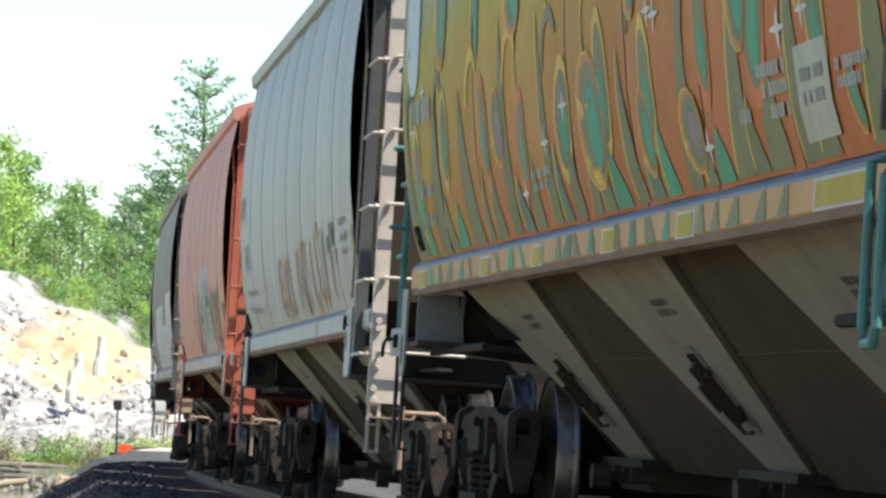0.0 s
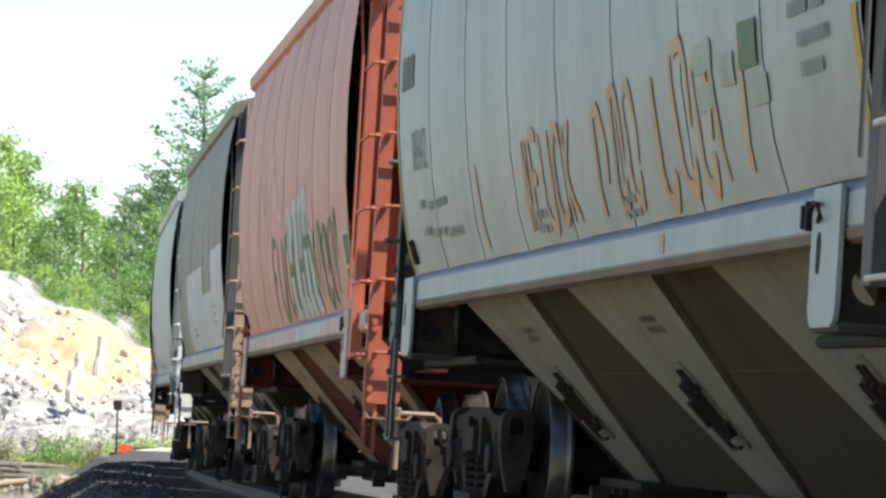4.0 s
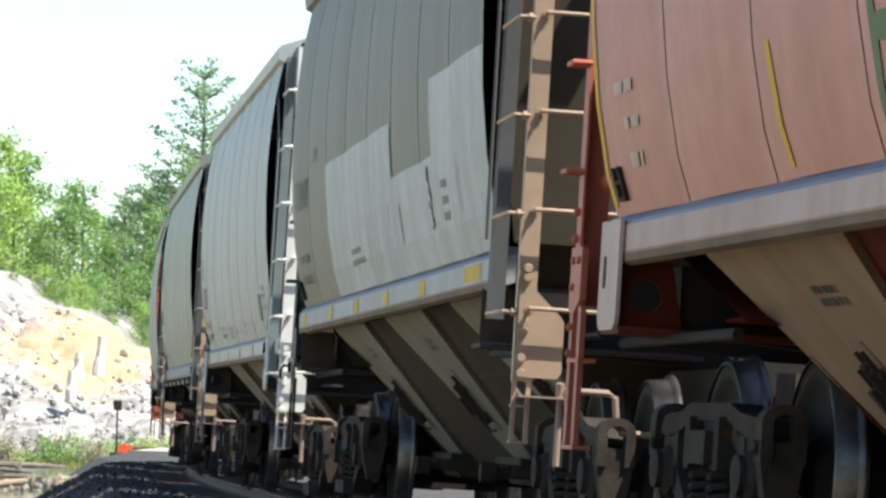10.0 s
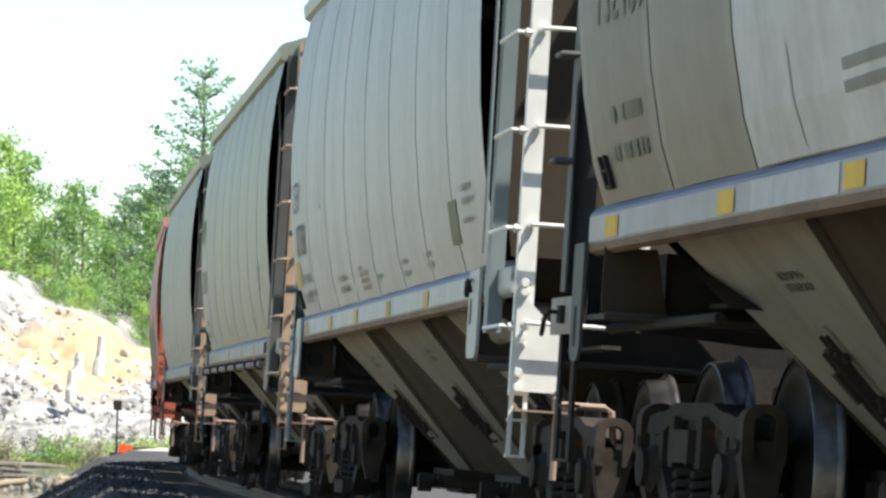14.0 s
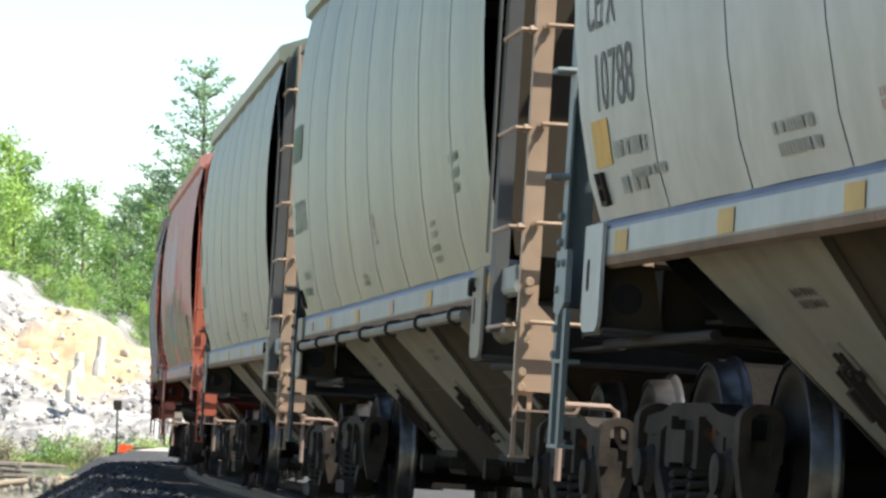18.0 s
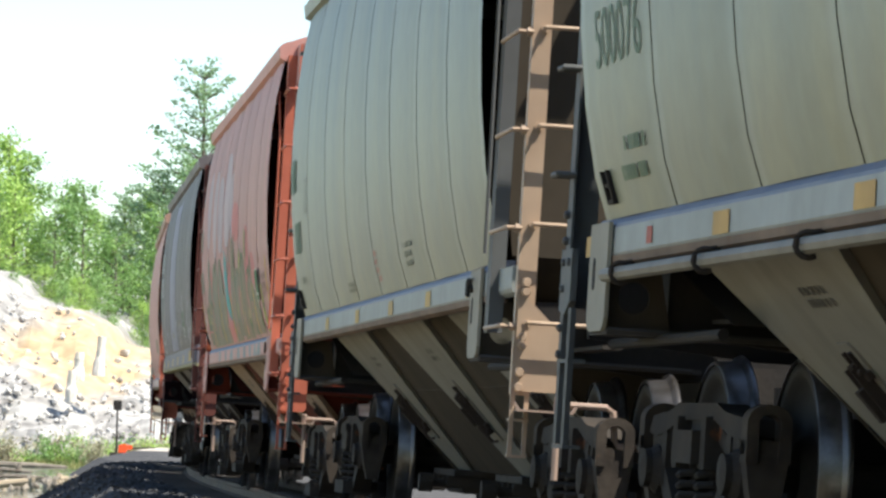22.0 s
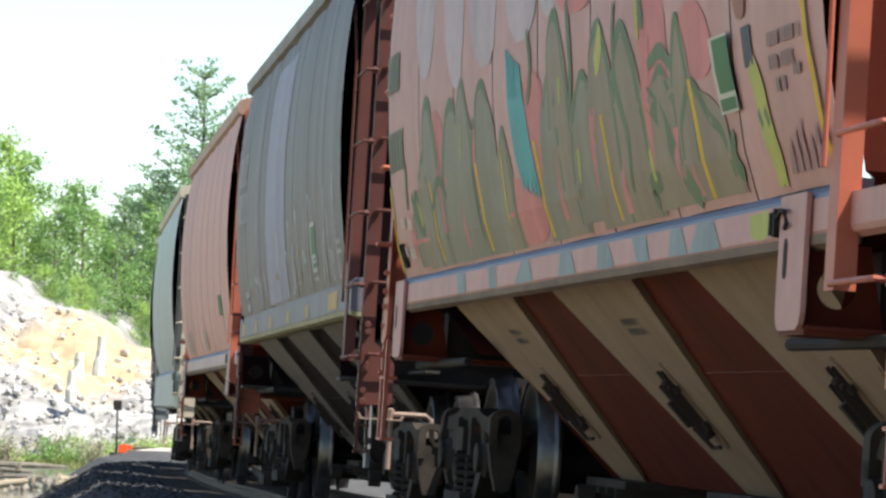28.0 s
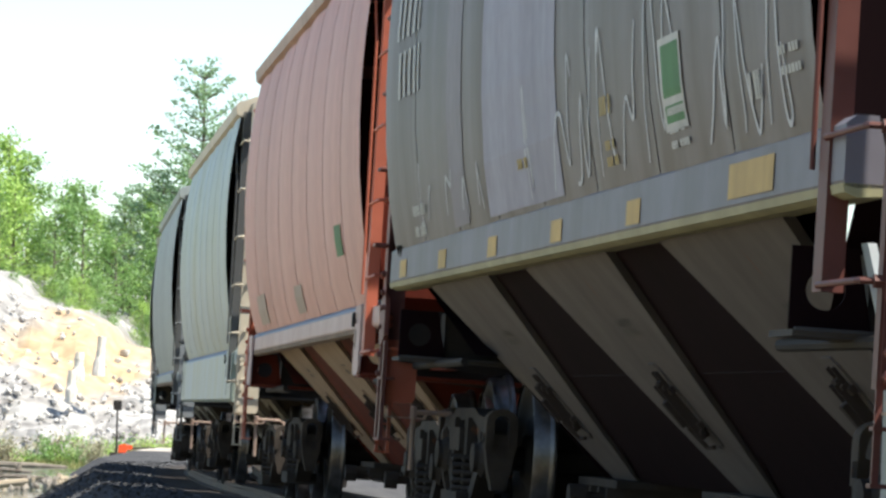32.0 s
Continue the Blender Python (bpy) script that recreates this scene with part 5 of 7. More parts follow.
def patch(car, name, x0, x1, z0, z1, material, off=0.006, slant=0.0, label=""):
    """A painted or stuck-on rectangle that follows the bulging side."""
    w = 2 * BODY / PANELS
    fx = {(x - x0) / (x1 - x0) for k in range(PANELS + 1) for f in (0.0, 0.1, 0.3, 0.5, 0.7, 0.9) for x in (-BODY + (k + f) * w,)}
    fx = sorted({0.0, 1.0} | {f for f in fx if 0.0 < f < 1.0})
    fz = sorted({0.0, 0.5, 1.0} | {f for f in ((z - z0) / (z1 - z0) for y, z in PROFILE) if 0.0 < f < 1.0})
    rows = []
    for i in fx:
        x = x0 + (x1 - x0) * i
        rows.append([skin(x + slant * k, z0 + (z1 - z0) * k, off) for k in fz])
    if x1 > x0:
        rows = [list(reversed(r)) for r in rows]
    return part(name, Shape().strip(rows), material, car, label)


def ribbon(sh, pts, w, off=0.008):
    """A sprayed stroke along (x, z) points, tapering to its ends."""
    n = len(pts)
    rows = []
    for i, (x, z) in enumerate(pts):
        a, b = pts[max(i - 1, 0)], pts[min(i + 1, n - 1)]
        dx, dz = b[0] - a[0], b[1] - a[1]
        d = math.hypot(dx, dz) or 1.0
        k = w * (0.45 + 0.55 * math.sin(math.pi * (0.12 + 0.76 * i / (n - 1))))
        px, pz = -dz / d * k, dx / d * k
        rows.append([skin(x + px, max(1.575, z + pz), off), skin(x - px, max(1.575, z - pz), off)])
    sh.strip(rows)
    return sh


def smooth(pts, k=4):
    """Rounds a path of (x, z) points."""
    out = []
    p = [pts[0]] + list(pts) + [pts[-1]]
    for i in range(1, len(p) - 2):
        for j in range(k):
            t = j / k
            q = []
            for c in (0, 1):
                a, b, d, e = p[i - 1][c], p[i][c], p[i + 1][c], p[i + 2][c]
                q.append(0.5 * (2 * b + (d - a) * t + (2 * a - 5 * b + 4 * d - e) * t * t + (3 * b - a - 3 * d + e) * t ** 3))
            out.append(tuple(q))
    out.append(pts[-1])
    return out


def blob(sh, cx, cz, rx, rz, lean=0.0, off=0.007, point=1.0):
    """A sprayed fill, drawn out upwards and downwards."""
    n, rings = 14, 4
    grid = []
    for j in range(rings + 1):
        row = []
        for k in range(n + 1):
            a = (k % n) * math.tau / n
            f = j / rings
            z = cz + rz * math.sin(a) * f
            x = cx + f * (rx * (abs(math.cos(a)) ** point) * (1 if math.cos(a) > 0 else -1) + lean * math.sin(a))
            row.append(skin(x, max(1.575, z), off))
        grid.append(row)
    sh.strip(grid)


def lines(car, rows, material, name="stencil", off=0.02):
    """Small writing too faint to read, as bars: rows of (x from, x to, z, height)."""
    rnd = random.Random(len(rows))
    for x0, x1, z, h in rows:
        sh = Shape()
        x = x0
        while x > x1 + 0.015 and h < 0.2 and name == "stencil":
            w = min(rnd.uniform(0.03, 0.05), x - x1)
            sh.strip([[skin(x - w, z + h * k, off) for k in (0.0, 0.5, 1.0)], [skin(x, z + h * k, off) for k in (0.0, 0.5, 1.0)]][::-1])
            x -= w + (0.012 if rnd.random() < 0.8 else 0.06)
        if sh.v:
            tagged(part(name, sh, material, car), "row of small stencilled marks", kind="stuff")
        else:
            patch(car, name, x0, x1, z, z + h, material, off)


def number(car, text, x, z, h, width, material):
    """Figures stencilled on the side, read from its front side."""
    cu = bpy.data.curves.new("figures", "FONT")
    cu.body, cu.size = text, 1.0
    tmp = bpy.data.objects.new("figures", cu)
    scene.collection.objects.link(tmp)
    me = bpy.data.meshes.new_from_object(tmp.evaluated_get(bpy.context.evaluated_depsgraph_get()))
    bpy.data.objects.remove(tmp)
    xs = [v.co.x for v in me.vertices]
    ys = [v.co.y for v in me.vertices]
    kx, kz = width / (max(xs) - min(xs)), h / (max(ys) - min(ys))
    # cut along the sheet's own folds, so that the figures lie flush on it
    bm = bmesh.new()
    bm.from_mesh(me)
    w = 2 * BODY / PANELS
    cuts = [((0, min(ys) + (pz - z) / kz, 0), (0, 1, 0)) for _, pz in PROFILE if z < pz < z + h]
    for k in range(PANELS + 1):
        for f in (0.0, 0.1, 0.3, 0.5, 0.7, 0.9):
            px = -BODY + (k + f) * w
            if x - width < px < x:
                cuts.append(((min(xs) + (x - px) / kx, 0, 0), (1, 0, 0)))
    for co, no in cuts:
        bmesh.ops.bisect_plane(bm, geom=bm.verts[:] + bm.edges[:] + bm.faces[:], plane_co=co, plane_no=no)
    bm.to_mesh(me)
    bm.free()
    for v in me.vertices:
        v.co = Vector(skin(x - (v.co.x - min(xs)) * kx, z + (v.co.y - min(ys)) * kz, 0.006))
    me.materials.clear()
    return part("car_number", me, material, car, "stencilled car number")


def reflectors(car, xs, z0, z1, material, y=1.433, w=0.34, border=None):
    for x in xs:
        sh = Shape().add([(x - w / 2, y, z0), (x + w / 2, y, z0), (x + w / 2, y, z1), (x - w / 2, y, z1)], [(0, 3, 2, 1)])
        if border:
            part("reflector_border", Shape().add([(x - w / 2 - 0.04, y - 0.001, z0 - 0.012), (x + w / 2 + 0.04, y - 0.001, z0 - 0.012), (x + w / 2 + 0.04, y - 0.001, z1 + 0.012), (x - w / 2 - 0.04, y - 0.001, z1 + 0.012)], [(0, 3, 2, 1)]), border, car)
        part("reflector", sh.add([(p[0], p[1] + 0.002, p[2]) for p in sh.v], [(0, 3, 2, 1)]), material, car, "rectangular reflective strip")


def safety_stripes(car, xs, z0, z1, material, lean=0.08):
    for x in xs:
        patch(car, "safety_stripe", x, x + 0.07, z0, z1, material, 0.01, lean)


def edge_stripe(car, x, z0, z1, material):
    patch(car, "edge_stripe", x, x + 0.08, z0, z1, material, 0.01)


def letter_strokes(rnd, x, w, z0, z1):
    """Strokes of one tall drawn-out sprayed letter, no real character."""
    h = z1 - z0
    lean = rnd.uniform(-0.12, 0.2)
    a = [(x, z0), (x + 0.08 * w, z0 + 0.35 * h), (x - 0.05 * w + lean * 0.6, z0 + 0.7 * h), (x + 0.05 * w + lean, z1)]
    b = [(x - w, z0 + rnd.uniform(0, 0.1)), (x - w * 0.9, z0 + 0.3 * h), (x - w * 1.05 + lean * 0.6, z0 + 0.65 * h), (x - w * 0.85 + lean, z1 - rnd.uniform(0, 0.25) * h)]
    kind = rnd.randint(0, 4)
    out = [a]
    if kind in (0, 1, 3):
        out.append(b)
    if kind in (0, 2):
        zc = z0 + rnd.uniform(0.35, 0.6) * h
        out.append([(x + 0.05 * w, zc), (x - 0.45 * w, zc + 0.04 * h), (x - 0.95 * w, zc - 0.03 * h)])
    if kind in (1, 4):
        out.append([(x + lean, z1), (x - 0.5 * w + lean, z1 + 0.05 * h), (x - w + lean, z1 - 0.12 * h), (x - w * 0.95, z0 + 0.5 * h)])
    if kind in (2, 4):
        out.append([(x, z0), (x - 0.5 * w, z0 + 0.05 * h), (x - w, z0 + 0.2 * h)])
    return out


yellow = flat("reflector_yellow", (0.55, 0.36, 0.03), 0.4)
tan_tape = flat("reflector_tan", (0.45, 0.30, 0.10), 0.5)
white_p = flat("patch_white", (0.43, 0.44, 0.43), 0.5)
dark_ink = flat("stencil_dark", (0.09, 0.09, 0.09), 0.6)
grey_ink = flat("stencil_grey", (0.25, 0.26, 0.235), 0.6)
pale_ink = flat("stencil_white", (0.42, 0.41, 0.38), 0.6)
green_p = flat("placard_green", (0.05, 0.13, 0.045), 0.5)
stripe_y = flat("stripe_yellow", (0.60, 0.36, 0.015), 0.45)


def wedge(sh, x, z0, z1, w, lean=0.0, curve=0.0, off=0.008):
    """A sprayed spike, broad at z0 and pointed at z1."""
    rows = []
    n = 8
    for k in range(n + 1):
        f = k / n
        z = max(1.575, z0 + (z1 - z0) * f)
        c = x + lean * f + curve * math.sin(math.pi * f)
        h = w * (1 - f) ** 0.8 * (1 + 0.25 * math.sin(3 * f)) + 0.004
        rows.append([skin(c + h, z, off), skin(c, z, off), skin(c - h, z, off)])
    sh.strip(rows if z1 < z0 else [list(reversed(r)) for r in rows])
    return [(x + w * 0.9 * (1 - k / n) ** 0.8 + lean * k / n + curve * math.sin(math.pi * k / n), max(1.6, z0 + (z1 - z0) * k / n)) for k in range(n + 1)]


def spray(car, name, make, material, label):
    """One sprayed shape as a part of its own."""
    sh = Shape()
    make(sh)
    return part(name, sh, material, car, label)


def graffiti_orange(car):
    rnd = random.Random(21)
    olive, teal_m = flat("spray_olive", (0.16, 0.17, 0.085)), flat("spray_teal", (0.05, 0.27, 0.16))
    yellow_m, mauve_m = flat("spray_yellow", (0.52, 0.38, 0.07)), flat("spray_mauve", (0.22, 0.15, 0.16))
    white_m, deep = flat("spray_white", (0.55, 0.58, 0.55)), flat("spray_pine", (0.09, 0.17, 0.12))
    red_m = flat("spray_red", (0.50, 0.15, 0.05))

    def spike(x, z0, z1, w, lean, curve, m):
        edge = []
        spray(car, "spray_spike", lambda sh: edge.extend(wedge(sh, x, z0, z1, w, lean, curve)), m, "dark sprayed gap between letters")
        if rnd.random() < 0.7:
            spray(car, "spray_edge", lambda sh: ribbon(sh, edge, 0.016, 0.011), yellow_m, "thin yellow edge of a letter")

    x = 6.3
    while x > -6.3:
        w = rnd.uniform(0.9, 1.3)
        far_end = x > -1.5
        # spikes that rise from the sill and hang from above part the letters
        spike(x, 1.58, rnd.uniform(2.2, 2.75), rnd.uniform(0.11, 0.2), rnd.uniform(-0.2, 0.2), rnd.uniform(-0.1, 0.1), olive)
        spike(x - w * 0.35, 1.58, rnd.uniform(1.85, 2.1), rnd.uniform(0.09, 0.17), rnd.uniform(-0.12, 0.12), 0.03, deep if rnd.random() < 0.4 else olive)
        if rnd.random() < 0.7:
            spike(x - w * 0.7, 1.58, rnd.uniform(1.75, 1.95), rnd.uniform(0.12, 0.22), rnd.uniform(-0.15, 0.15), 0.0, teal_m if rnd.random() < 0.4 else olive)
        spike(x - w * rnd.uniform(0.1, 0.3), 3.75, rnd.uniform(2.45, 2.85), rnd.uniform(0.13, 0.24), rnd.uniform(-0.2, 0.25), rnd.uniform(-0.1, 0.1), olive)
        if rnd.random() < 0.6:
            spike(x - w * rnd.uniform(0.6, 0.9), 3.75, rnd.uniform(2.7, 3.1), rnd.uniform(0.08, 0.16), rnd.uniform(-0.2, 0.2), 0.04, deep)
        # the eye of the letter: a drawn-out oval with a teal and mauve heart
        cx, cz, hz, rx = x - w * rnd.uniform(0.45, 0.6), rnd.uniform(1.95, 2.2), rnd.uniform(0.2, 0.3), rnd.uniform(0.13, 0.19)
        ln = rnd.uniform(-0.05, 0.05)
        spray(car, "spray_rim", lambda sh: blob(sh, cx, cz, rx + 0.035, hz + 0.07, ln, 0.007, 1.1), yellow_m if rnd.random() < 0.5 else red_m, "bright rim of a letter's eye")
        spray(car, "spray_eye", lambda sh: blob(sh, cx, cz, rx, hz, ln, 0.010, 1.1), olive, "dark eye of a letter")
        spray(car, "spray_heart", lambda sh: blob(sh, cx - 0.02, cz - hz * 0.3, rx * 0.5, hz * 0.55, ln, 0.014, 1.1), teal_m, "teal heart of a letter")
        if rnd.random() < 0.6:
            spray(car, "spray_heart", lambda sh: blob(sh, cx + 0.02, cz + hz * 0.4, rx * 0.4, hz * 0.4, ln, 0.014, 1.1), mauve_m, "mauve heart of a letter")
        if rnd.random() < 0.75:
            dz = rnd.uniform(2.75, 3.1)
            spray(car, "spray_eye", lambda sh: blob(sh, cx + 0.25, dz, 0.12, 0.3, 0.04, 0.010, 1.1), deep, "dark drop between letters")
            spray(car, "spray_heart", lambda sh: blob(sh, cx + 0.25, dz - 0.06, 0.06, 0.2, 0.03, 0.014, 1.1), teal_m, "teal drop between letters")
        # a curved bar and a crook across the letter
        bz = rnd.uniform(2.3, 2.55)
        spray(car, "spray_crook", lambda sh: ribbon(sh, smooth([(x - 0.1, bz - 0.2), (x - 0.18, bz), (x - 0.34, bz + 0.06), (x - 0.5, bz - 0.04)], 5), rnd.uniform(0.02, 0.045), 0.012), olive if rnd.random() < 0.6 else yellow_m, "sprayed crook of a letter")
        if rnd.random() < 0.5:
            sx, sz = x - rnd.uniform(0, w), rnd.uniform(1.7, 2.6)
            spray(car, "spray_spark", lambda sh: (blob(sh, sx, sz, 0.02, 0.075, 0, 0.016, 2.0), blob(sh, sx, sz, 0.11, 0.014, 0, 0.016, 2.0)), white_m, "small white spark")
        x -= w + rnd.uniform(0.1, 0.3)
    for sx, sz in ((-2.45, 2.3), (0.72, 1.96), (-3.3, 1.72), (-4.85, 2.05), (5.9, 2.3)):
        spray(car, "spray_spark", lambda sh: (blob(sh, sx, sz, 0.02, 0.08, 0, 0.016, 2.0), blob(sh, sx, sz, 0.12, 0.015, 0, 0.016, 2.0)), white_m, "small white spark")
    # the large eyes of the word: yellow rim, orange band, olive ring and a teal or mauve heart
    amber = flat("spray_amber", (0.42, 0.185, 0.045))
    for cx, cz, rx, hz, heart in ((-0.68, 1.98, 0.62, 0.33, teal_m), (-2.02, 1.85, 0.3, 0.2, teal_m), (-3.02, 1.8, 0.34, 0.18, mauve_m), (-4.15, 2.24, 0.3, 0.24, teal_m), (1.72, 2.8, 0.5, 0.28, teal_m), (-1.82, 2.55, 0.3, 0.24, teal_m), (2.3, 2.12, 0.34, 0.22, mauve_m), (-5.95, 1.75, 0.14, 0.14, teal_m), (4.6, 2.9, 0.5, 0.35, teal_m), (0.3, 2.9, 0.35, 0.3, teal_m), (-5.2, 2.3, 0.25, 0.22, mauve_m)):
        for k, (f, m_) in enumerate(((1.0, yellow_m), (0.96, amber), (0.8, olive), (0.56, deep), (0.42, heart))):
            spray(car, "spray_eye", lambda sh: blob(sh, cx - 0.04 * rx * k, cz - 0.1 * hz * (k > 2), 0.6 * rx * f, 0.95 * hz * (0.25 + 0.75 * f), 0.04, 0.0165 + 0.0006 * k, 0.9), m_, "ringed eye of a large letter")
    # blue-white haze towards the rear's top
    haze = flat("spray_frost", (0.42, 0.50, 0.52))
    for cx, cz, rx, hz in ((5.9, 3.0, 0.35, 0.5), (5.0, 3.35, 0.5, 0.35), (3.9, 3.2, 0.25, 0.3)):
        spray(car, "spray_haze", lambda sh: blob(sh, cx, cz, rx, hz, 0.1, 0.0155, 0.8), haze, "frosty blue-white spray")
    patch(car, "placard", -5.08, -5.64, 1.64, 1.965, flat("placard_pale", (0.38, 0.40, 0.32)), 0.02, 0.0, "pale stencilled data placard")
    lines(car, [(-5.16, -5.34, 1.84, 0.045), (-5.4, -5.56, 1.84, 0.045), (-5.18, -5.34, 1.76, 0.045), (-5.38, -5.54, 1.76, 0.045)], grey_ink, off=0.034)
    lines(car, [(-4.45, -4.9, 1.9, 0.05), (-4.5, -4.9, 1.83, 0.05), (-4.6, -4.9, 1.75, 0.05), (-4.05, -4.25, 1.76, 0.05), (-5.75, -6.2, 1.84, 0.04), (-5.75, -6.1, 1.78, 0.04), (1.3, 0.65, 1.81, 0.04), (1.25, 0.62, 1.75, 0.04), (5.95, 5.05, 2.33, 0.14), (5.72, 5.15, 1.9, 0.07), (5.7, 5.2, 1.74, 0.07)], flat("stencil_silver", (0.30, 0.31, 0.27)))
    reflectors(car, (6.02, 3.22, 1.3, -0.88, -2.76), 1.4, 1.49, flat("reflector_olive", (0.36, 0.29, 0.03)), border=white_p)
    reflectors(car, (-5.66,), 1.41, 1.5, flat("reflector_olive", (0.36, 0.29, 0.03)), w=0.8, border=white_p)
    part("grab_bar", Shape().tube([(-6.42, 1.44, 1.52), (-6.42, 1.5, 1.5), (-6.42, 1.5, 0.98), (-6.46, 1.5, 0.93), (-6.58, 1.5, 0.93), (-6.62, 1.5, 0.98), (-6.62, 1.5, 1.45), (-6.58, 1.46, 1.52)], 0.018, 8), m_post_teal, car, "teal painted loop handle")
    for x_ in (5.4, 5.0, 4.6, 4.1, 3.7, 2.6, 2.1, 1.7, 0.5, 0.2, -0.1, -0.5, -1.2, -1.6, -2.1, -2.4, -3.2, -3.5, -3.9, -4.4, -4.8):
        a, b, c = rnd.uniform(0.1, 0.3), rnd.uniform(0.0, 0.25), rnd.uniform(0.05, 0.14)
        part("sill_spray", Shape().add([(x_, 1.4325, 1.4), (x_ + a, 1.4325, 1.4), (x_ + b + c, 1.4325, 1.512), (x_ + b, 1.4325, 1.512)], [(0, 3, 2, 1)]), rnd.choice((olive, olive, teal_m, deep)), car)


def graffiti_green(car, rows, seed, ink, back=None, z0=1.62):
    rnd = random.Random(seed)
    for x, w, top, backed in rows:
        sh = Shape()
        for st in letter_strokes(rnd, x, w, z0 + rnd.uniform(0, 0.08), top):
            ribbon(sh, smooth(st, 5), 0.058, 0.011)
        if backed:
            spray(car, "spray_fill", lambda w_: blob(w_, x - w * 0.5, (z0 + top) / 2 + 0.04, w * 0.85, (top - z0) * 0.62, 0.08, rnd.uniform(0.004, 0.008), 0.6), back, "whitish sprayed fill behind a letter")
        part("spray_letter", sh, ink, car, "drawn-out sprayed letter")


GLYPHS = {
    "F": [[(0, 0), (0, 0.5), (0, 1)], [(0, 1), (0.5, 1.02), (1, 0.97)], [(0, 0.55), (0.7, 0.53)]],
    "U": [[(0, 1), (0, 0.3), (0.3, 0), (0.7, 0.02), (1, 0.3), (1, 1)]],
    "C": [[(1, 0.82), (0.6, 1), (0.1, 0.8), (0, 0.4), (0.3, 0.03), (1, 0.15)]],
    "K": [[(0, 0), (0, 0.5), (0, 1)], [(1, 1), (0.1, 0.5), (1, 0)]],
    "#": [[(0.3, 0), (0.4, 1)], [(0.75, 0), (0.85, 1)], [(0, 0.35), (1, 0.37)], [(0, 0.65), (1, 0.67)]],
}


def tag(car, text, x, step, w, z0, z1, ink, width=0.05):
    """A sprayed word of drawn-out letters, read towards the car's front."""
    for k, ch in enumerate(text):
        sh = Shape()
        for st in GLYPHS[ch]:
            ribbon(sh, smooth([(x - k * step - u * w, z0 + (z1 - z0) * v) for u, v in st], 5), width, 0.011)
        part("spray_letter", sh, ink, car, "drawn-out sprayed letter")


def bars(car, x, step, n, z0, z1, ink, w=0.055):
    """Sprayed writing left as upright bars of its size and colour."""
    rnd = random.Random(int(100 * z1) + n)
    for k in range(n):
        sh = Shape()
        c, lean = x - k * step, rnd.uniform(-0.08, 0.08)
        a, b = z0 + rnd.uniform(0, 0.06), z1 - rnd.uniform(0, 0.1)
        ribbon(sh, smooth([(c, a), (c + lean * 0.6, (a + b) / 2), (c + lean, b)], 4), w * rnd.uniform(0.7, 1.2), 0.011)
        if rnd.random() < 0.7:
            ribbon(sh, smooth([(c, b), (c - step * 0.35, b + 0.03), (c - step * 0.62, b - 0.12), (c - step * 0.55, b - 0.3)], 4), w * 0.8, 0.0115)
        if rnd.random() < 0.5:
            ribbon(sh, smooth([(c, a + 0.02), (c - step * 0.3, a - 0.02), (c - step * 0.6, a + 0.1)], 4), w * 0.8, 0.0115)
        part("spray_bar", sh, ink, car, "upright sprayed bar")


graffiti_orange(car_A)

# pale grey car
soft_ink = flat("stencil_soft", (0.20, 0.22, 0.21))
ochre = flat("stripe_ochre", (0.42, 0.27, 0.05))
rust_ink = flat("rust_letters", (0.43, 0.28, 0.17))
number(car_B, "845412", 5.62, 2.14, 0.24, 0.58, flat("stencil_slate", (0.13, 0.15, 0.14)))
lines(car_B, [(6.1 - 0.16 * k, 5.99 - 0.16 * k, 2.64, 0.2) for k in range(4)], FLAT["stencil_slate"])
lines(car_B, [(5.46, 5.2, 1.92, 0.05), (5.1, 4.25, 1.9, 0.05), (5.42, 5.15, 1.76, 0.05), (5.05, 4.4, 1.74, 0.05), (4.3, 3.75, 1.72, 0.05), (0.95, 0.55, 1.62, 0.04), (0.95, 0.6, 1.69, 0.04), (-1.5, -1.9, 1.66, 0.035), (-1.5, -1.95, 1.6, 0.035), (-5.43, -6.0, 2.13, 0.05), (-5.57, -6.05, 2.02, 0.05), (-5.58, -5.95, 1.92, 0.05)], soft_ink)
safety_stripes(car_B, (2.84,), 1.6, 2.05, rust_ink)
edge_stripe(car_B, 6.36, 1.58, 3.4, ochre)
edge_stripe(car_B, -6.46, 1.58, 2.1, ochre)
tag(car_B, "#FUCK", 1.25, 0.34, 0.24, 1.64, 2.08, rust_ink, 0.038)
bars(car_B, -1.05, 0.42, 3, 1.62, 2.15, rust_ink, 0.045)
bars(car_B, -2.65, 0.45, 5, 1.62, 2.2, rust_ink, 0.05)
pale_block = flat("block_sage", (0.27, 0.31, 0.26))
for x0_, x1_, z0_, z1_, m_ in ((-3.6, -3.98, 1.92, 2.02, pale_block), (-3.6, -3.98, 2.06, 2.17, pale_block), (-4.5, -4.8, 2.02, 2.19, flat("block_moss", (0.10, 0.14, 0.08))), (-4.62, -4.93, 1.88, 1.99, pale_block), (-4.15, -4.4, 1.98, 2.1, pale_block)):
    patch(car_B, "paint_block", x0_, x1_, z0_, z1_, m_, 0.014)
part("rust_run", Shape().add([(-2.5, 1.4335, 1.42), (-2.44, 1.4335, 1.5), (-2.58, 1.4335, 1.5), (-2.6, 1.4335, 1.42)], [(0, 1, 2, 3)]), rust_ink, car_B, "short rust-brown run on the sill")

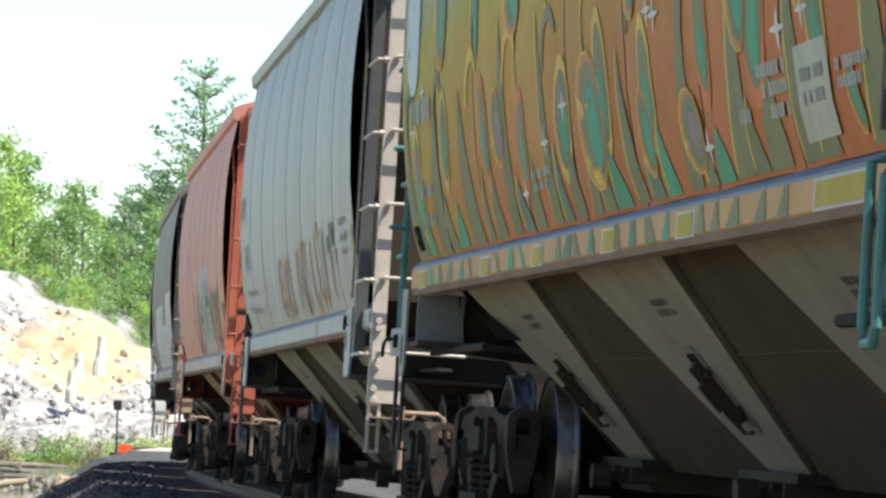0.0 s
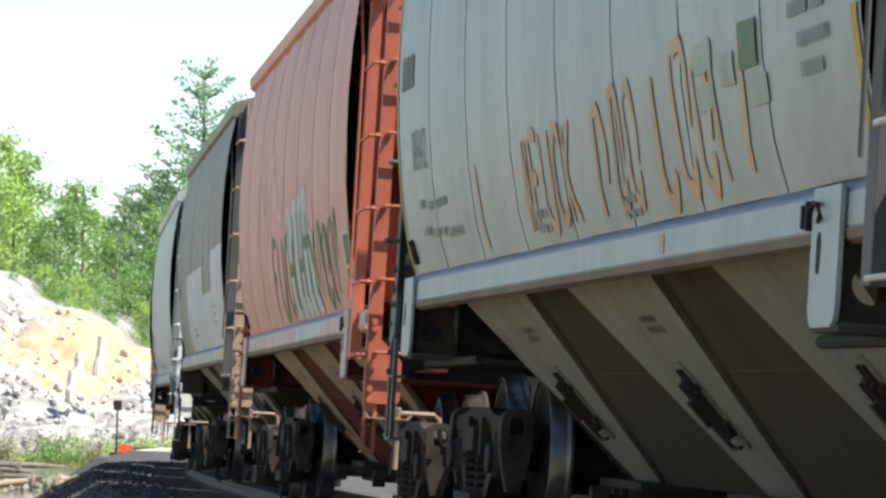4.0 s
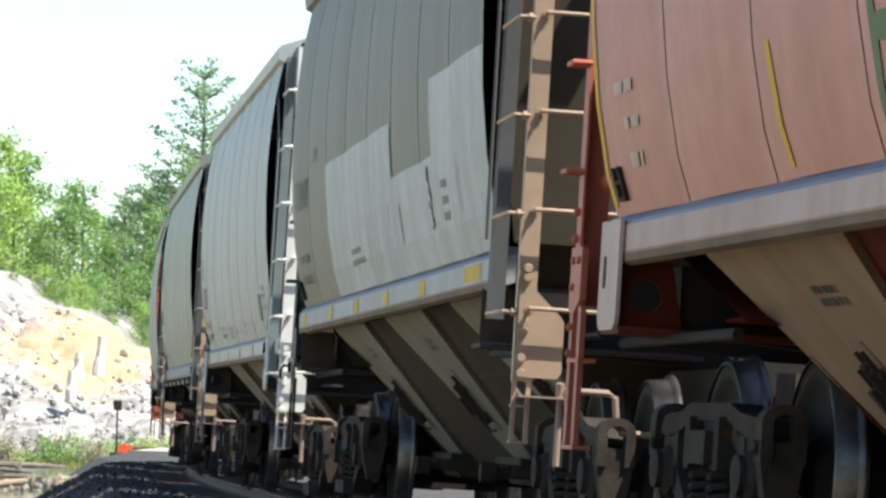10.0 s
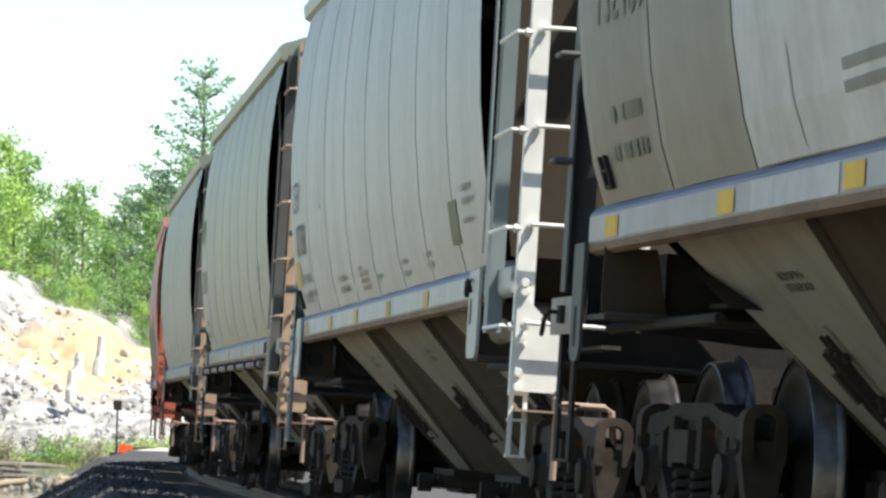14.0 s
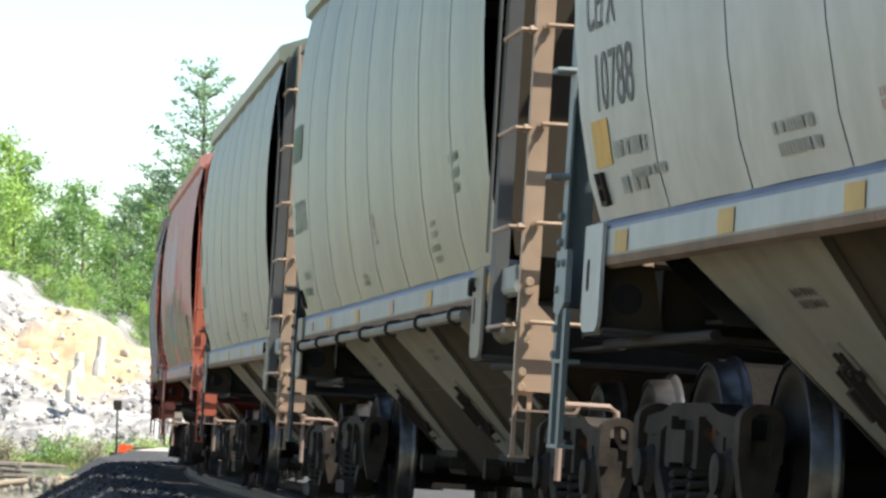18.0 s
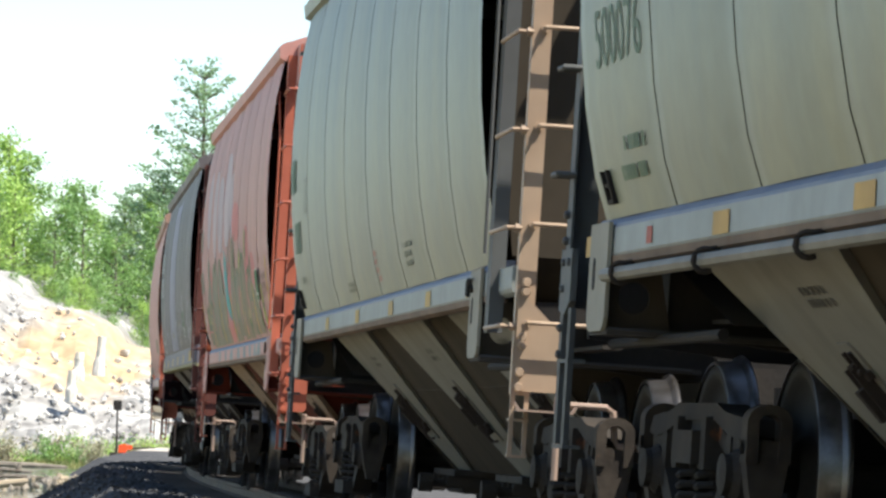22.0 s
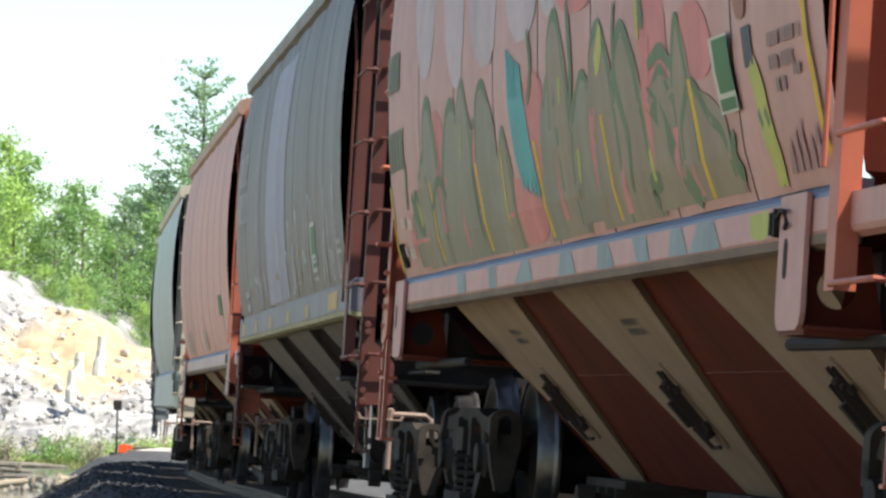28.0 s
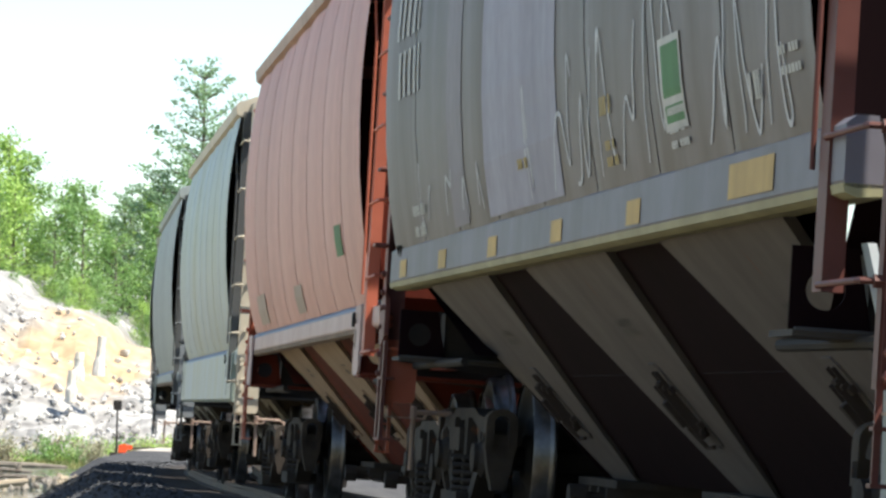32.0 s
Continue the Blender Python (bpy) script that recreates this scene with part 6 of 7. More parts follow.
# faded pink car
moss_ink, pale_fill = flat("spray_moss", (0.10, 0.14, 0.065)), flat("spray_pale", (0.42, 0.42, 0.40))
tag(car_C, "FUC", 1.42, 0.72, 0.46, 1.62, 2.26, moss_ink, 0.05)
graffiti_green(car_C, [(-0.65, 0.42, 2.36, True), (-1.2, 0.42, 2.4, True), (-1.75, 0.42, 2.42, True), (-2.3, 0.42, 2.44, True), (-2.8, 0.36, 2.12, True)], 9, moss_ink, pale_fill, 1.6)
bars(car_C, -3.2, 0.5, 5, 1.62, 2.24, moss_ink, 0.05)
patch(car_C, "placard_frame", -6.04, -6.46, 1.73, 2.08, flat("frame_cream", (0.45, 0.42, 0.33)), 0.010, 0.05, "cream frame of a green placard")
patch(car_C, "placard", -6.08, -6.42, 1.85, 2.055, green_p, 0.014, 0.03)
patch(car_C, "placard", -6.07, -6.41, 1.75, 1.82, green_p, 0.014, 0.01)
safety_stripes(car_C, (2.86,), 1.6, 2.05, stripe_y)
safety_stripes(car_C, (-3.36,), 1.76, 2.05, stripe_y)
edge_stripe(car_C, 6.36, 1.6, 2.5, stripe_y)
edge_stripe(car_C, -6.48, 1.6, 2.6, ochre)
rose_ink = flat("stencil_rose", (0.50, 0.40, 0.34))
lines(car_C, [(5.95, 5.55, 2.05, 0.05), (5.8, 5.5, 1.9, 0.05), (5.75, 5.5, 1.74, 0.06)], rose_ink)
chalk_pink = flat("chalk_pink", (0.56, 0.31, 0.26))
for st in ([(3.2, 3.1), (2.9, 2.8), (2.6, 2.6), (2.0, 2.36)], [(1.7, 3.05), (1.2, 2.8), (0.8, 2.6), (0.2, 2.43)], [(2.5, 3.0), (2.3, 2.75), (2.2, 2.5)], [(0.9, 3.0), (0.8, 2.7), (0.5, 2.5)]):
    spray(car_C, "chalk_streak", lambda sh: ribbon(sh, smooth(st, 5), 0.09, 0.004), chalk_pink, "faint pale streak")
part("sill_patch", Shape().add([(-0.63, 1.4335, 1.395), (-3.28, 1.4335, 1.41), (-3.28, 1.4335, 1.512), (-0.63, 1.4335, 1.512)], [(0, 1, 2, 3)]), pale_fill, car_C)

# olive grey car with repainted patches
patch(car_D, "repaint_patch", 3.2, -1.56, 1.568, 2.175, white_p, 0.007, 0.0, "white repainted area")
patch(car_D, "repaint_patch", 3.2, -1.56, 2.175, 2.52, white_p, 0.007, 0.0)
patch(car_D, "repaint_patch", -1.56, -3.99, 1.568, 2.175, white_p, 0.007, 0.0)
patch(car_D, "repaint_patch", -3.99, -6.5, 1.568, 2.61, white_p, 0.007, 0.0)
olive_ink, bar_ink = flat("stencil_olive", (0.12, 0.13, 0.09)), flat("stencil_iron", (0.17, 0.18, 0.165))
number(car_D, "732469", 5.97, 2.3, 0.23, 1.05, olive_ink)
patch(car_D, "stencil_bar", 1.57, 0.78, 1.805, 1.845, bar_ink, 0.02)
patch(car_D, "stencil_bar", 1.58, 0.55, 1.73, 1.77, bar_ink, 0.02)
for z_ in (1.97, 1.88, 1.79):
    patch(car_D, "stencil_bar", -4.38, -4.6, z_, z_ + 0.045, bar_ink, 0.02)
rnd_d = random.Random(2)
for k in range(14):
    z_ = 1.78 + 0.025 * k
    spray(car_D, "rust_smudge", lambda sh: blob(sh, -3.79 + rnd_d.uniform(-0.05, 0.05), z_, rnd_d.uniform(0.02, 0.06), rnd_d.uniform(0.012, 0.03), 0.0, 0.02 + 0.001 * k), flat("smudge_brown", (0.09, 0.075, 0.065)), "dark worn smudge")
lines(car_D, [(5.8, 5.65, 1.88, 0.07), (5.55, 5.15, 1.88, 0.07), (5.85, 5.7, 1.72, 0.07), (5.6, 5.1, 1.72, 0.07), (4.2, 3.9, 2.6, 0.1)], olive_ink)
streak_d = flat("streak_slate", (0.25, 0.27, 0.27))
for x_, z0_, z1_, w_ in ((-2.0, 1.75, 2.0, 0.03), (-0.55, 1.6, 1.9, 0.012), (2.3, 1.6, 1.95, 0.01), (-1.3, 1.65, 2.3, 0.01), (-5.2, 1.62, 2.1, 0.012)):
    spray(car_D, "dirt_streak", lambda sh: ribbon(sh, [(x_, z0_), (x_ + 0.02, (z0_ + z1_) / 2), (x_ + 0.01, z1_)], w_, 0.022), streak_d, "thin dirty run")
reflectors(car_D, (6.02, 3.58, 1.48, -0.66, -2.88), 1.41, 1.5, yellow, w=0.3)
reflectors(car_D, (-5.45,), 1.415, 1.505, yellow, w=0.75, border=white_p)
part("sill_patch", Shape().add([(3.13, 1.4335, 1.4), (1.7, 1.4335, 1.4), (1.7, 1.4335, 1.512), (3.13, 1.4335, 1.512)], [(0, 1, 2, 3)]), white_p, car_D)

# off-white car
number(car_E, "CEFX", 6.12, 2.36, 0.24, 0.7, dark_ink)
number(car_E, "10788", 5.95, 2.01, 0.25, 0.83, dark_ink)
lines(car_E, [(5.7, 5.5, 1.8, 0.07), (5.42, 5.02, 1.8, 0.07), (5.65, 5.48, 1.65, 0.07), (5.4, 5.07, 1.65, 0.07), (2.58, 1.96, 1.72, 0.045), (2.56, 1.87, 1.645, 0.045), (-0.15, -0.5, 1.66, 0.035), (5.38, 4.63, 1.7, 0.04), (-3.14, -3.5, 1.7, 0.03), (-3.14, -3.55, 1.64, 0.03), (-1.8, -2.2, 1.7, 0.03), (-1.8, -2.2, 1.63, 0.03), (-5.42, -5.9, 1.97, 0.035), (-5.45, -6.0, 1.9, 0.035), (-5.4, -5.86, 1.8, 0.03)], grey_ink)
lines(car_E, [(0.95, 0.72, 1.75, 0.03), (0.95, 0.42, 1.71, 0.03), (0.93, 0.42, 1.665, 0.03), (0.93, 0.4, 1.62, 0.03)], flat("stencil_brick", (0.30, 0.21, 0.19)))
for x0_, x1_, z0_, z1_ in ((3.62, 3.6, 2.3, 2.6), (3.62, 3.5, 2.3, 2.315)):
    patch(car_E, "stencil_corner", x0_, x1_, z0_, z1_, dark_ink, 0.02)
patch(car_E, "data_plate", -4.69, -5.1, 1.71, 1.95, flat("plate_olive", (0.12, 0.13, 0.09)), 0.010, 0.0, "dark olive data plate")
patch(car_E, "colour_panel", 6.2, 5.78, 1.78, 1.98, flat("panel_amber", (0.48, 0.30, 0.07)), 0.009, 0.0, "amber painted square")
reflectors(car_E, (5.7, 3.49, 1.39, -0.9, -3.2), 1.405, 1.5, tan_tape, w=0.3)

# pale green-grey car, with a pipe
sage_ink, green_ink = flat("stencil_sage", (0.175, 0.185, 0.135)), flat("stencil_green", (0.10, 0.16, 0.10))
lines(car_F, [(-4.78, -5.26, 2.15, 0.05), (-4.84, -5.28, 2.06, 0.05), (-4.92, -5.2, 1.98, 0.05), (-3.6, -3.84, 1.85, 0.035), (-3.6, -3.84, 1.79, 0.035), (-3.5, -3.93, 1.71, 0.035), (-3.55, -3.9, 1.65, 0.035), (0.94, 0.62, 1.69, 0.03), (0.94, 0.6, 1.645, 0.03)], sage_ink)
lines(car_F, [(-0.14 - 0.03 * k, -0.36 - 0.03 * k, 2.04 - 0.055 * k, 0.035) for k in range(4)], flat("stencil_mauve", (0.27, 0.21, 0.19)))
lines(car_F, [(6.3 - 0.24 * k, 6.12 - 0.24 * k, 2.76, 0.28) for k in range(4)] + [(5.6, 5.16, 1.82, 0.06), (5.72, 5.21, 1.7, 0.06)], green_ink)
number(car_F, "500076", 6.08, 2.19, 0.25, 1.02, flat("stencil_pine", (0.12, 0.17, 0.12)))
reflectors(car_F, (6.55, 3.74, 1.41, -3.25, -6.25), 1.405, 1.495, flat("reflector_amber", (0.44, 0.27, 0.08)), w=0.3)
reflectors(car_F, (-0.95,), 1.405, 1.495, flat("reflector_peach", (0.42, 0.30, 0.22)), w=0.34)
reflectors(car_F, (5.2,), 1.42, 1.49, flat("stencil_red", (0.40, 0.10, 0.07)), w=0.12)

# sage car
lines(car_G, [(-2.04, -2.6, 1.79, 0.035), (-2.1, -2.5, 1.735, 0.035), (-2.1, -2.46, 1.68, 0.035), (2.0, 1.63, 1.67, 0.03), (2.0, 1.66, 1.63, 0.03), (5.75, 5.3, 1.8, 0.05)], sage_ink)
lines(car_G, [(6.4 - 0.22 * k, 6.24 - 0.22 * k, 2.53, 0.26) for k in range(3)] + [(6.0 - 0.18 * k, 5.87 - 0.18 * k, 2.04, 0.24) for k in range(3)], green_ink)
for x0_, x1_, z0_, z1_ in ((5.05, 5.03, 2.33, 2.58), (4.9, 4.88, 2.33, 2.58), (5.05, 4.88, 2.57, 2.585), (5.05, 4.88, 2.33, 2.345)):
    patch(car_G, "stencil_corner", x0_, x1_, z0_, z1_, sage_ink, 0.02)
lines(car_G, [(-0.12 - 0.03 * k, -0.3 - 0.03 * k, 1.81 - 0.055 * k, 0.035) for k in range(4)], FLAT["stencil_red"])
reflectors(car_G, (6.55, 3.78, 1.3, -1.06, -3.3, -5.4), 1.405, 1.495, tan_tape, w=0.28)


def graffiti_olive(car):
    rnd = random.Random(33)
    khaki, sage = flat("spray_khaki", (0.235, 0.18, 0.115)), flat("spray_sage", (0.215, 0.195, 0.135))
    moss, lime = flat("spray_moss", (0.085, 0.115, 0.06)), flat("spray_lime", (0.40, 0.38, 0.08))
    turq, rose = flat("spray_turquoise", (0.08, 0.31, 0.30)), flat("spray_rose", (0.50, 0.17, 0.15))
    mist, slate = flat("spray_mist", (0.42, 0.33, 0.33)), flat("spray_slate", (0.22, 0.25, 0.24))
    layer = iter(range(1000))

    def off():
        return 0.001 + 0.00018 * next(layer)

    for x, z, w, h in ((4.6, 3.1, 0.5, 0.45), (3.2, 3.0, 0.45, 0.5), (2.0, 2.95, 0.5, 0.42), (0.6, 3.05, 0.6, 0.5), (-0.3, 2.95, 0.4, 0.35)):
        spray(car, "spray_mist", lambda sh: blob(sh, x, z, w, h, 0.15, off(), 0.8), mist, "pale faded spray haze")
    for x, z, w, h in ((5.2, 1.75, 0.4, 0.17), (3.9, 2.2, 0.3, 0.25), (0.75, 1.75, 0.6, 0.17), (0.1, 2.1, 0.35, 0.3), (-3.2, 2.35, 0.35, 0.3), (-1.2, 2.75, 0.6, 0.2), (-4.2, 2.2, 0.3, 0.16)):
        spray(car, "spray_rose", lambda sh: blob(sh, x, z, w, h, 0.1, off(), 0.8), rose, "rose red sprayed ground")

    def limb(sh, cx, w, z0, top, lean, o):
        rows = []
        for k in range(13):
            f = k / 12
            h = w * (1.1 - 0.25 * f) * math.sqrt(max(0.0004, 1 - max(0.0, (f - 0.62) / 0.38) ** 2)) * (1 + 0.06 * math.sin(9 * f + cx))
            c, z = cx + lean * f ** 1.5, z0 + (top - z0) * f
            rows.append([skin(c + h * u, max(1.575, z), o) for u in (-1.0, -0.5, 0.0, 0.5, 1.0)])
        sh.strip(rows)

    def lobe(cx, w, z0, top, lean, fill):
        """One fat drawn-out letter limb with its dark outline."""
        mid = (z0 + top) / 2
        spray(car, "spray_fill", lambda sh: limb(sh, cx, w * 1.12, z0, top, lean, off()), fill, "dull khaki fill of a letter")
        path = [(cx + w, z0), (cx + w * 0.93 + lean * 0.3, mid), (cx + w * 0.62 + lean, top - 0.1), (cx + lean, top + 0.02), (cx - w * 0.6 + lean, top - 0.12), (cx - w * 0.9 + lean * 0.3, mid), (cx - w, z0)]
        cut = rnd.choice((0, 0, 1, 2))
        spray(car, "spray_outline", lambda sh: ribbon(sh, smooth(path[cut:], 5), rnd.uniform(0.022, 0.04), off()), moss, "moss green outline")

    # three clumps of letters with a rose gap after the first
    for cx, w, z0, top, lean in ((5.05, 0.3, 1.6, 2.0, 0.1), (4.7, 0.3, 1.58, 2.2, 0.1), (4.3, 0.4, 1.58, 2.5, 0.12), (3.45, 0.4, 1.58, 2.42, -0.1), (2.75, 0.36, 1.58, 2.5, 0.1), (1.95, 0.36, 1.58, 2.44, 0.06), (1.35, 0.28, 1.58, 2.15, -0.05), (-0.25, 0.34, 1.58, 2.3, -0.1), (-0.7, 0.34, 1.58, 2.58, 0.1), (-1.25, 0.34, 1.62, 2.25, -0.12), (-1.9, 0.4, 1.58, 2.42, 0.05), (-2.6, 0.36, 1.58, 2.36, 0.08), (-3.5, 0.45, 1.6, 2.13, 0.15), (-3.85, 0.2, 1.75, 2.29, 0.03), (-4.2, 0.46, 1.6, 2.02, 0.12)):
        lobe(cx, w, z0, top, lean, rnd.choice((khaki, khaki, sage)))
    # rose slivers left open between the limbs
    for x, z0, z1, w in ((3.9, 1.75, 2.3, 0.05), (3.1, 1.65, 1.9, 0.06), (2.35, 2.25, 1.8, 0.05), (-0.5, 1.66, 1.95, 0.06), (-1.6, 2.1, 1.72, 0.07), (-2.25, 1.62, 1.85, 0.06), (-3.05, 2.3, 1.75, 0.09), (-3.6, 1.9, 1.66, 0.08), (-3.95, 1.62, 1.75, 0.05)):
        spray(car, "spray_spike", lambda sh: wedge(sh, x, z0, z1, w, rnd.uniform(-0.15, 0.1), 0.04, off()), rose, "rose sliver between letters")
    for pts, w in (([(-3.0, 2.06), (-3.3, 1.95), (-3.6, 1.75), (-3.9, 1.6)], 0.07), ([(-3.1, 2.18), (-3.4, 2.22), (-3.7, 2.12)], 0.035), ([(-2.35, 2.5), (-2.3, 2.2), (-2.5, 1.95), (-2.45, 1.7)], 0.04), ([(-1.0, 2.63), (-1.1, 2.35), (-1.0, 2.1)], 0.05), ([(5.7, 2.3), (5.55, 2.15), (5.6, 1.95)], 0.035), ([(5.35, 2.02), (5.15, 1.85), (4.95, 1.8)], 0.05), ([(4.4, 1.9), (4.0, 2.05), (3.7, 1.95)], 0.03), ([(2.4, 1.65), (2.5, 2.0), (2.35, 2.3)], 0.03), ([(-4.75, 1.82), (-4.7, 1.72), (-4.8, 1.66)], 0.045), ([(-2.95, 1.62), (-2.9, 1.7), (-3.1, 1.72)], 0.05), ([(0.3, 2.6), (0.2, 2.4), (0.35, 2.25)], 0.035), ([(-3.0, 2.6), (-2.98, 2.42), (-3.05, 2.36)], 0.05)):
        spray(car, "spray_stroke", lambda sh: ribbon(sh, smooth(pts, 5), w, off()), moss, "moss green stroke")
    for pts, w in (([(-1.75, 2.27), (-1.9, 2.34), (-1.95, 2.44)], 0.07), ([(-2.88, 2.6), (-2.9, 2.45), (-2.93, 2.3)], 0.035), ([(-0.75, 2.3), (-0.72, 2.18)], 0.03), ([(-1.15, 1.95), (-1.1, 1.8)], 0.04), ([(-2.95, 1.85), (-3.0, 1.72)], 0.03), ([(1.35, 2.1), (1.4, 1.85), (1.35, 1.7)], 0.03), ([(2.9, 2.3), (2.95, 2.1)], 0.025), ([(5.1, 1.95), (5.0, 1.83)], 0.035)):
        spray(car, "spray_highlight", lambda sh: ribbon(sh, smooth(pts, 4), w, off()), lime, "lime highlight")
    for dx in (0.0, 0.11, 0.22, 0.33, 0.43):
        spray(car, "spray_brush", lambda sh: ribbon(sh, [(1.0 - dx, 2.56 - dx * 0.25), (0.95 - dx, 2.3), (0.8 - dx, 2.05), (0.66 - dx, 1.86 - dx * 0.15)], 0.048, off()), turq, "turquoise brush stroke")
    spray(car, "spray_blot", lambda sh: blob(sh, -5.1, 2.27, 0.12, 0.07, 0.02, off(), 0.7), flat("spray_rust", (0.30, 0.12, 0.07)), "rusty brown blot")
    patch(car, "spray_block", -5.16, -5.34, 2.02, 2.17, flat("spray_ink", (0.05, 0.05, 0.06)), off(), 0.05)
    for dx in (0.0, 0.08):
        spray(car, "spray_yellow", lambda sh: ribbon(sh, smooth([(-5.24 - dx, 2.03), (-5.33 - dx, 1.92), (-5.36 - dx, 1.82), (-5.44 - dx, 1.7), (-5.43 - dx, 1.59)], 4), 0.062, off()), lime, "yellow stroke")
    for x in (-5.3, -5.42):
        spray(car, "spray_stroke", lambda sh: ribbon(sh, [(x, 1.86), (x - 0.06, 1.8)], 0.03, off()), moss, "moss green stroke")
    for k in range(5):
        spray(car, "spray_drip", lambda sh: wedge(sh, -5.72 - 0.11 * k, 1.62, 1.74 + 0.03 * (k % 3), 0.04, -0.06, 0.0, off()), flat("spray_heather", (0.33, 0.17, 0.16)), "faded mauve drip")
    safety_stripes(car, (4.25, 2.18, 0.05, -2.0, -4.2), 1.6, 2.06, stripe_y, 0.12)
    edge_stripe(car, 6.42, 1.6, 2.12, stripe_y)
    patch(car, "edge_stripe", -6.33, -6.39, 1.6, 2.25, stripe_y, 0.03, 0.14)
    patch(car, "placard_frame", -4.64, -4.97, 1.885, 2.175, flat("frame_cream", (0.45, 0.40, 0.33)), 0.04, 0.12, "cream frame of a green placard")
    patch(car, "placard", -4.665, -4.94, 1.96, 2.165, green_p, 0.045, 0.085)
    patch(car, "placard", -4.665, -4.945, 1.895, 1.94, green_p, 0.045, 0.02)
    lines(car, [(-5.62, -6.14, 2.06, 0.05), (-5.62, -6.02, 1.98, 0.05), (-5.7, -5.86, 1.9, 0.05), (-6.0, -6.16, 1.94, 0.04)], flat("stencil_rosewood", (0.26, 0.15, 0.13)))
    lines(car, [(6.45 - 0.18 * k, 6.33 - 0.18 * k, 2.68, 0.24) for k in range(4)] + [(6.4 - 0.17 * k, 6.29 - 0.17 * k, 2.2, 0.24) for k in range(5)], flat("stencil_loden", (0.16, 0.17, 0.11)))
    lines(car, [(6.0, 5.75, 1.85, 0.06), (5.65, 5.4, 1.83, 0.06), (6.15, 5.9, 1.68, 0.06), (5.8, 5.5, 1.66, 0.06)], FLAT["stencil_rose"])
    # blue-grey wedges run on over the sill, and a lime patch near its front
    for x in (3.2, 1.9, 0.6, -0.8, -1.9, -2.8, -3.7, -4.4):
        a, b, c = rnd.uniform(0.3, 0.7), rnd.uniform(0.05, 0.25), rnd.uniform(0.2, 0.4)
        part("sill_spray", Shape().add([(x, 1.4325, 1.4), (x + a, 1.4325, 1.4), (x + b + c, 1.4325, 1.512), (x + b, 1.4325, 1.512)], [(0, 3, 2, 1)]), slate, car)
    part("sill_spray", Shape().add([(-5.0, 1.4325, 1.42), (-4.95, 1.4325, 1.5), (-5.3, 1.4325, 1.51), (-5.4, 1.4325, 1.43), (-5.2, 1.4325, 1.4)], [(0, 1, 2, 3, 4)]), lime, car, "lime patch on the sill")


graffiti_olive(car_H)


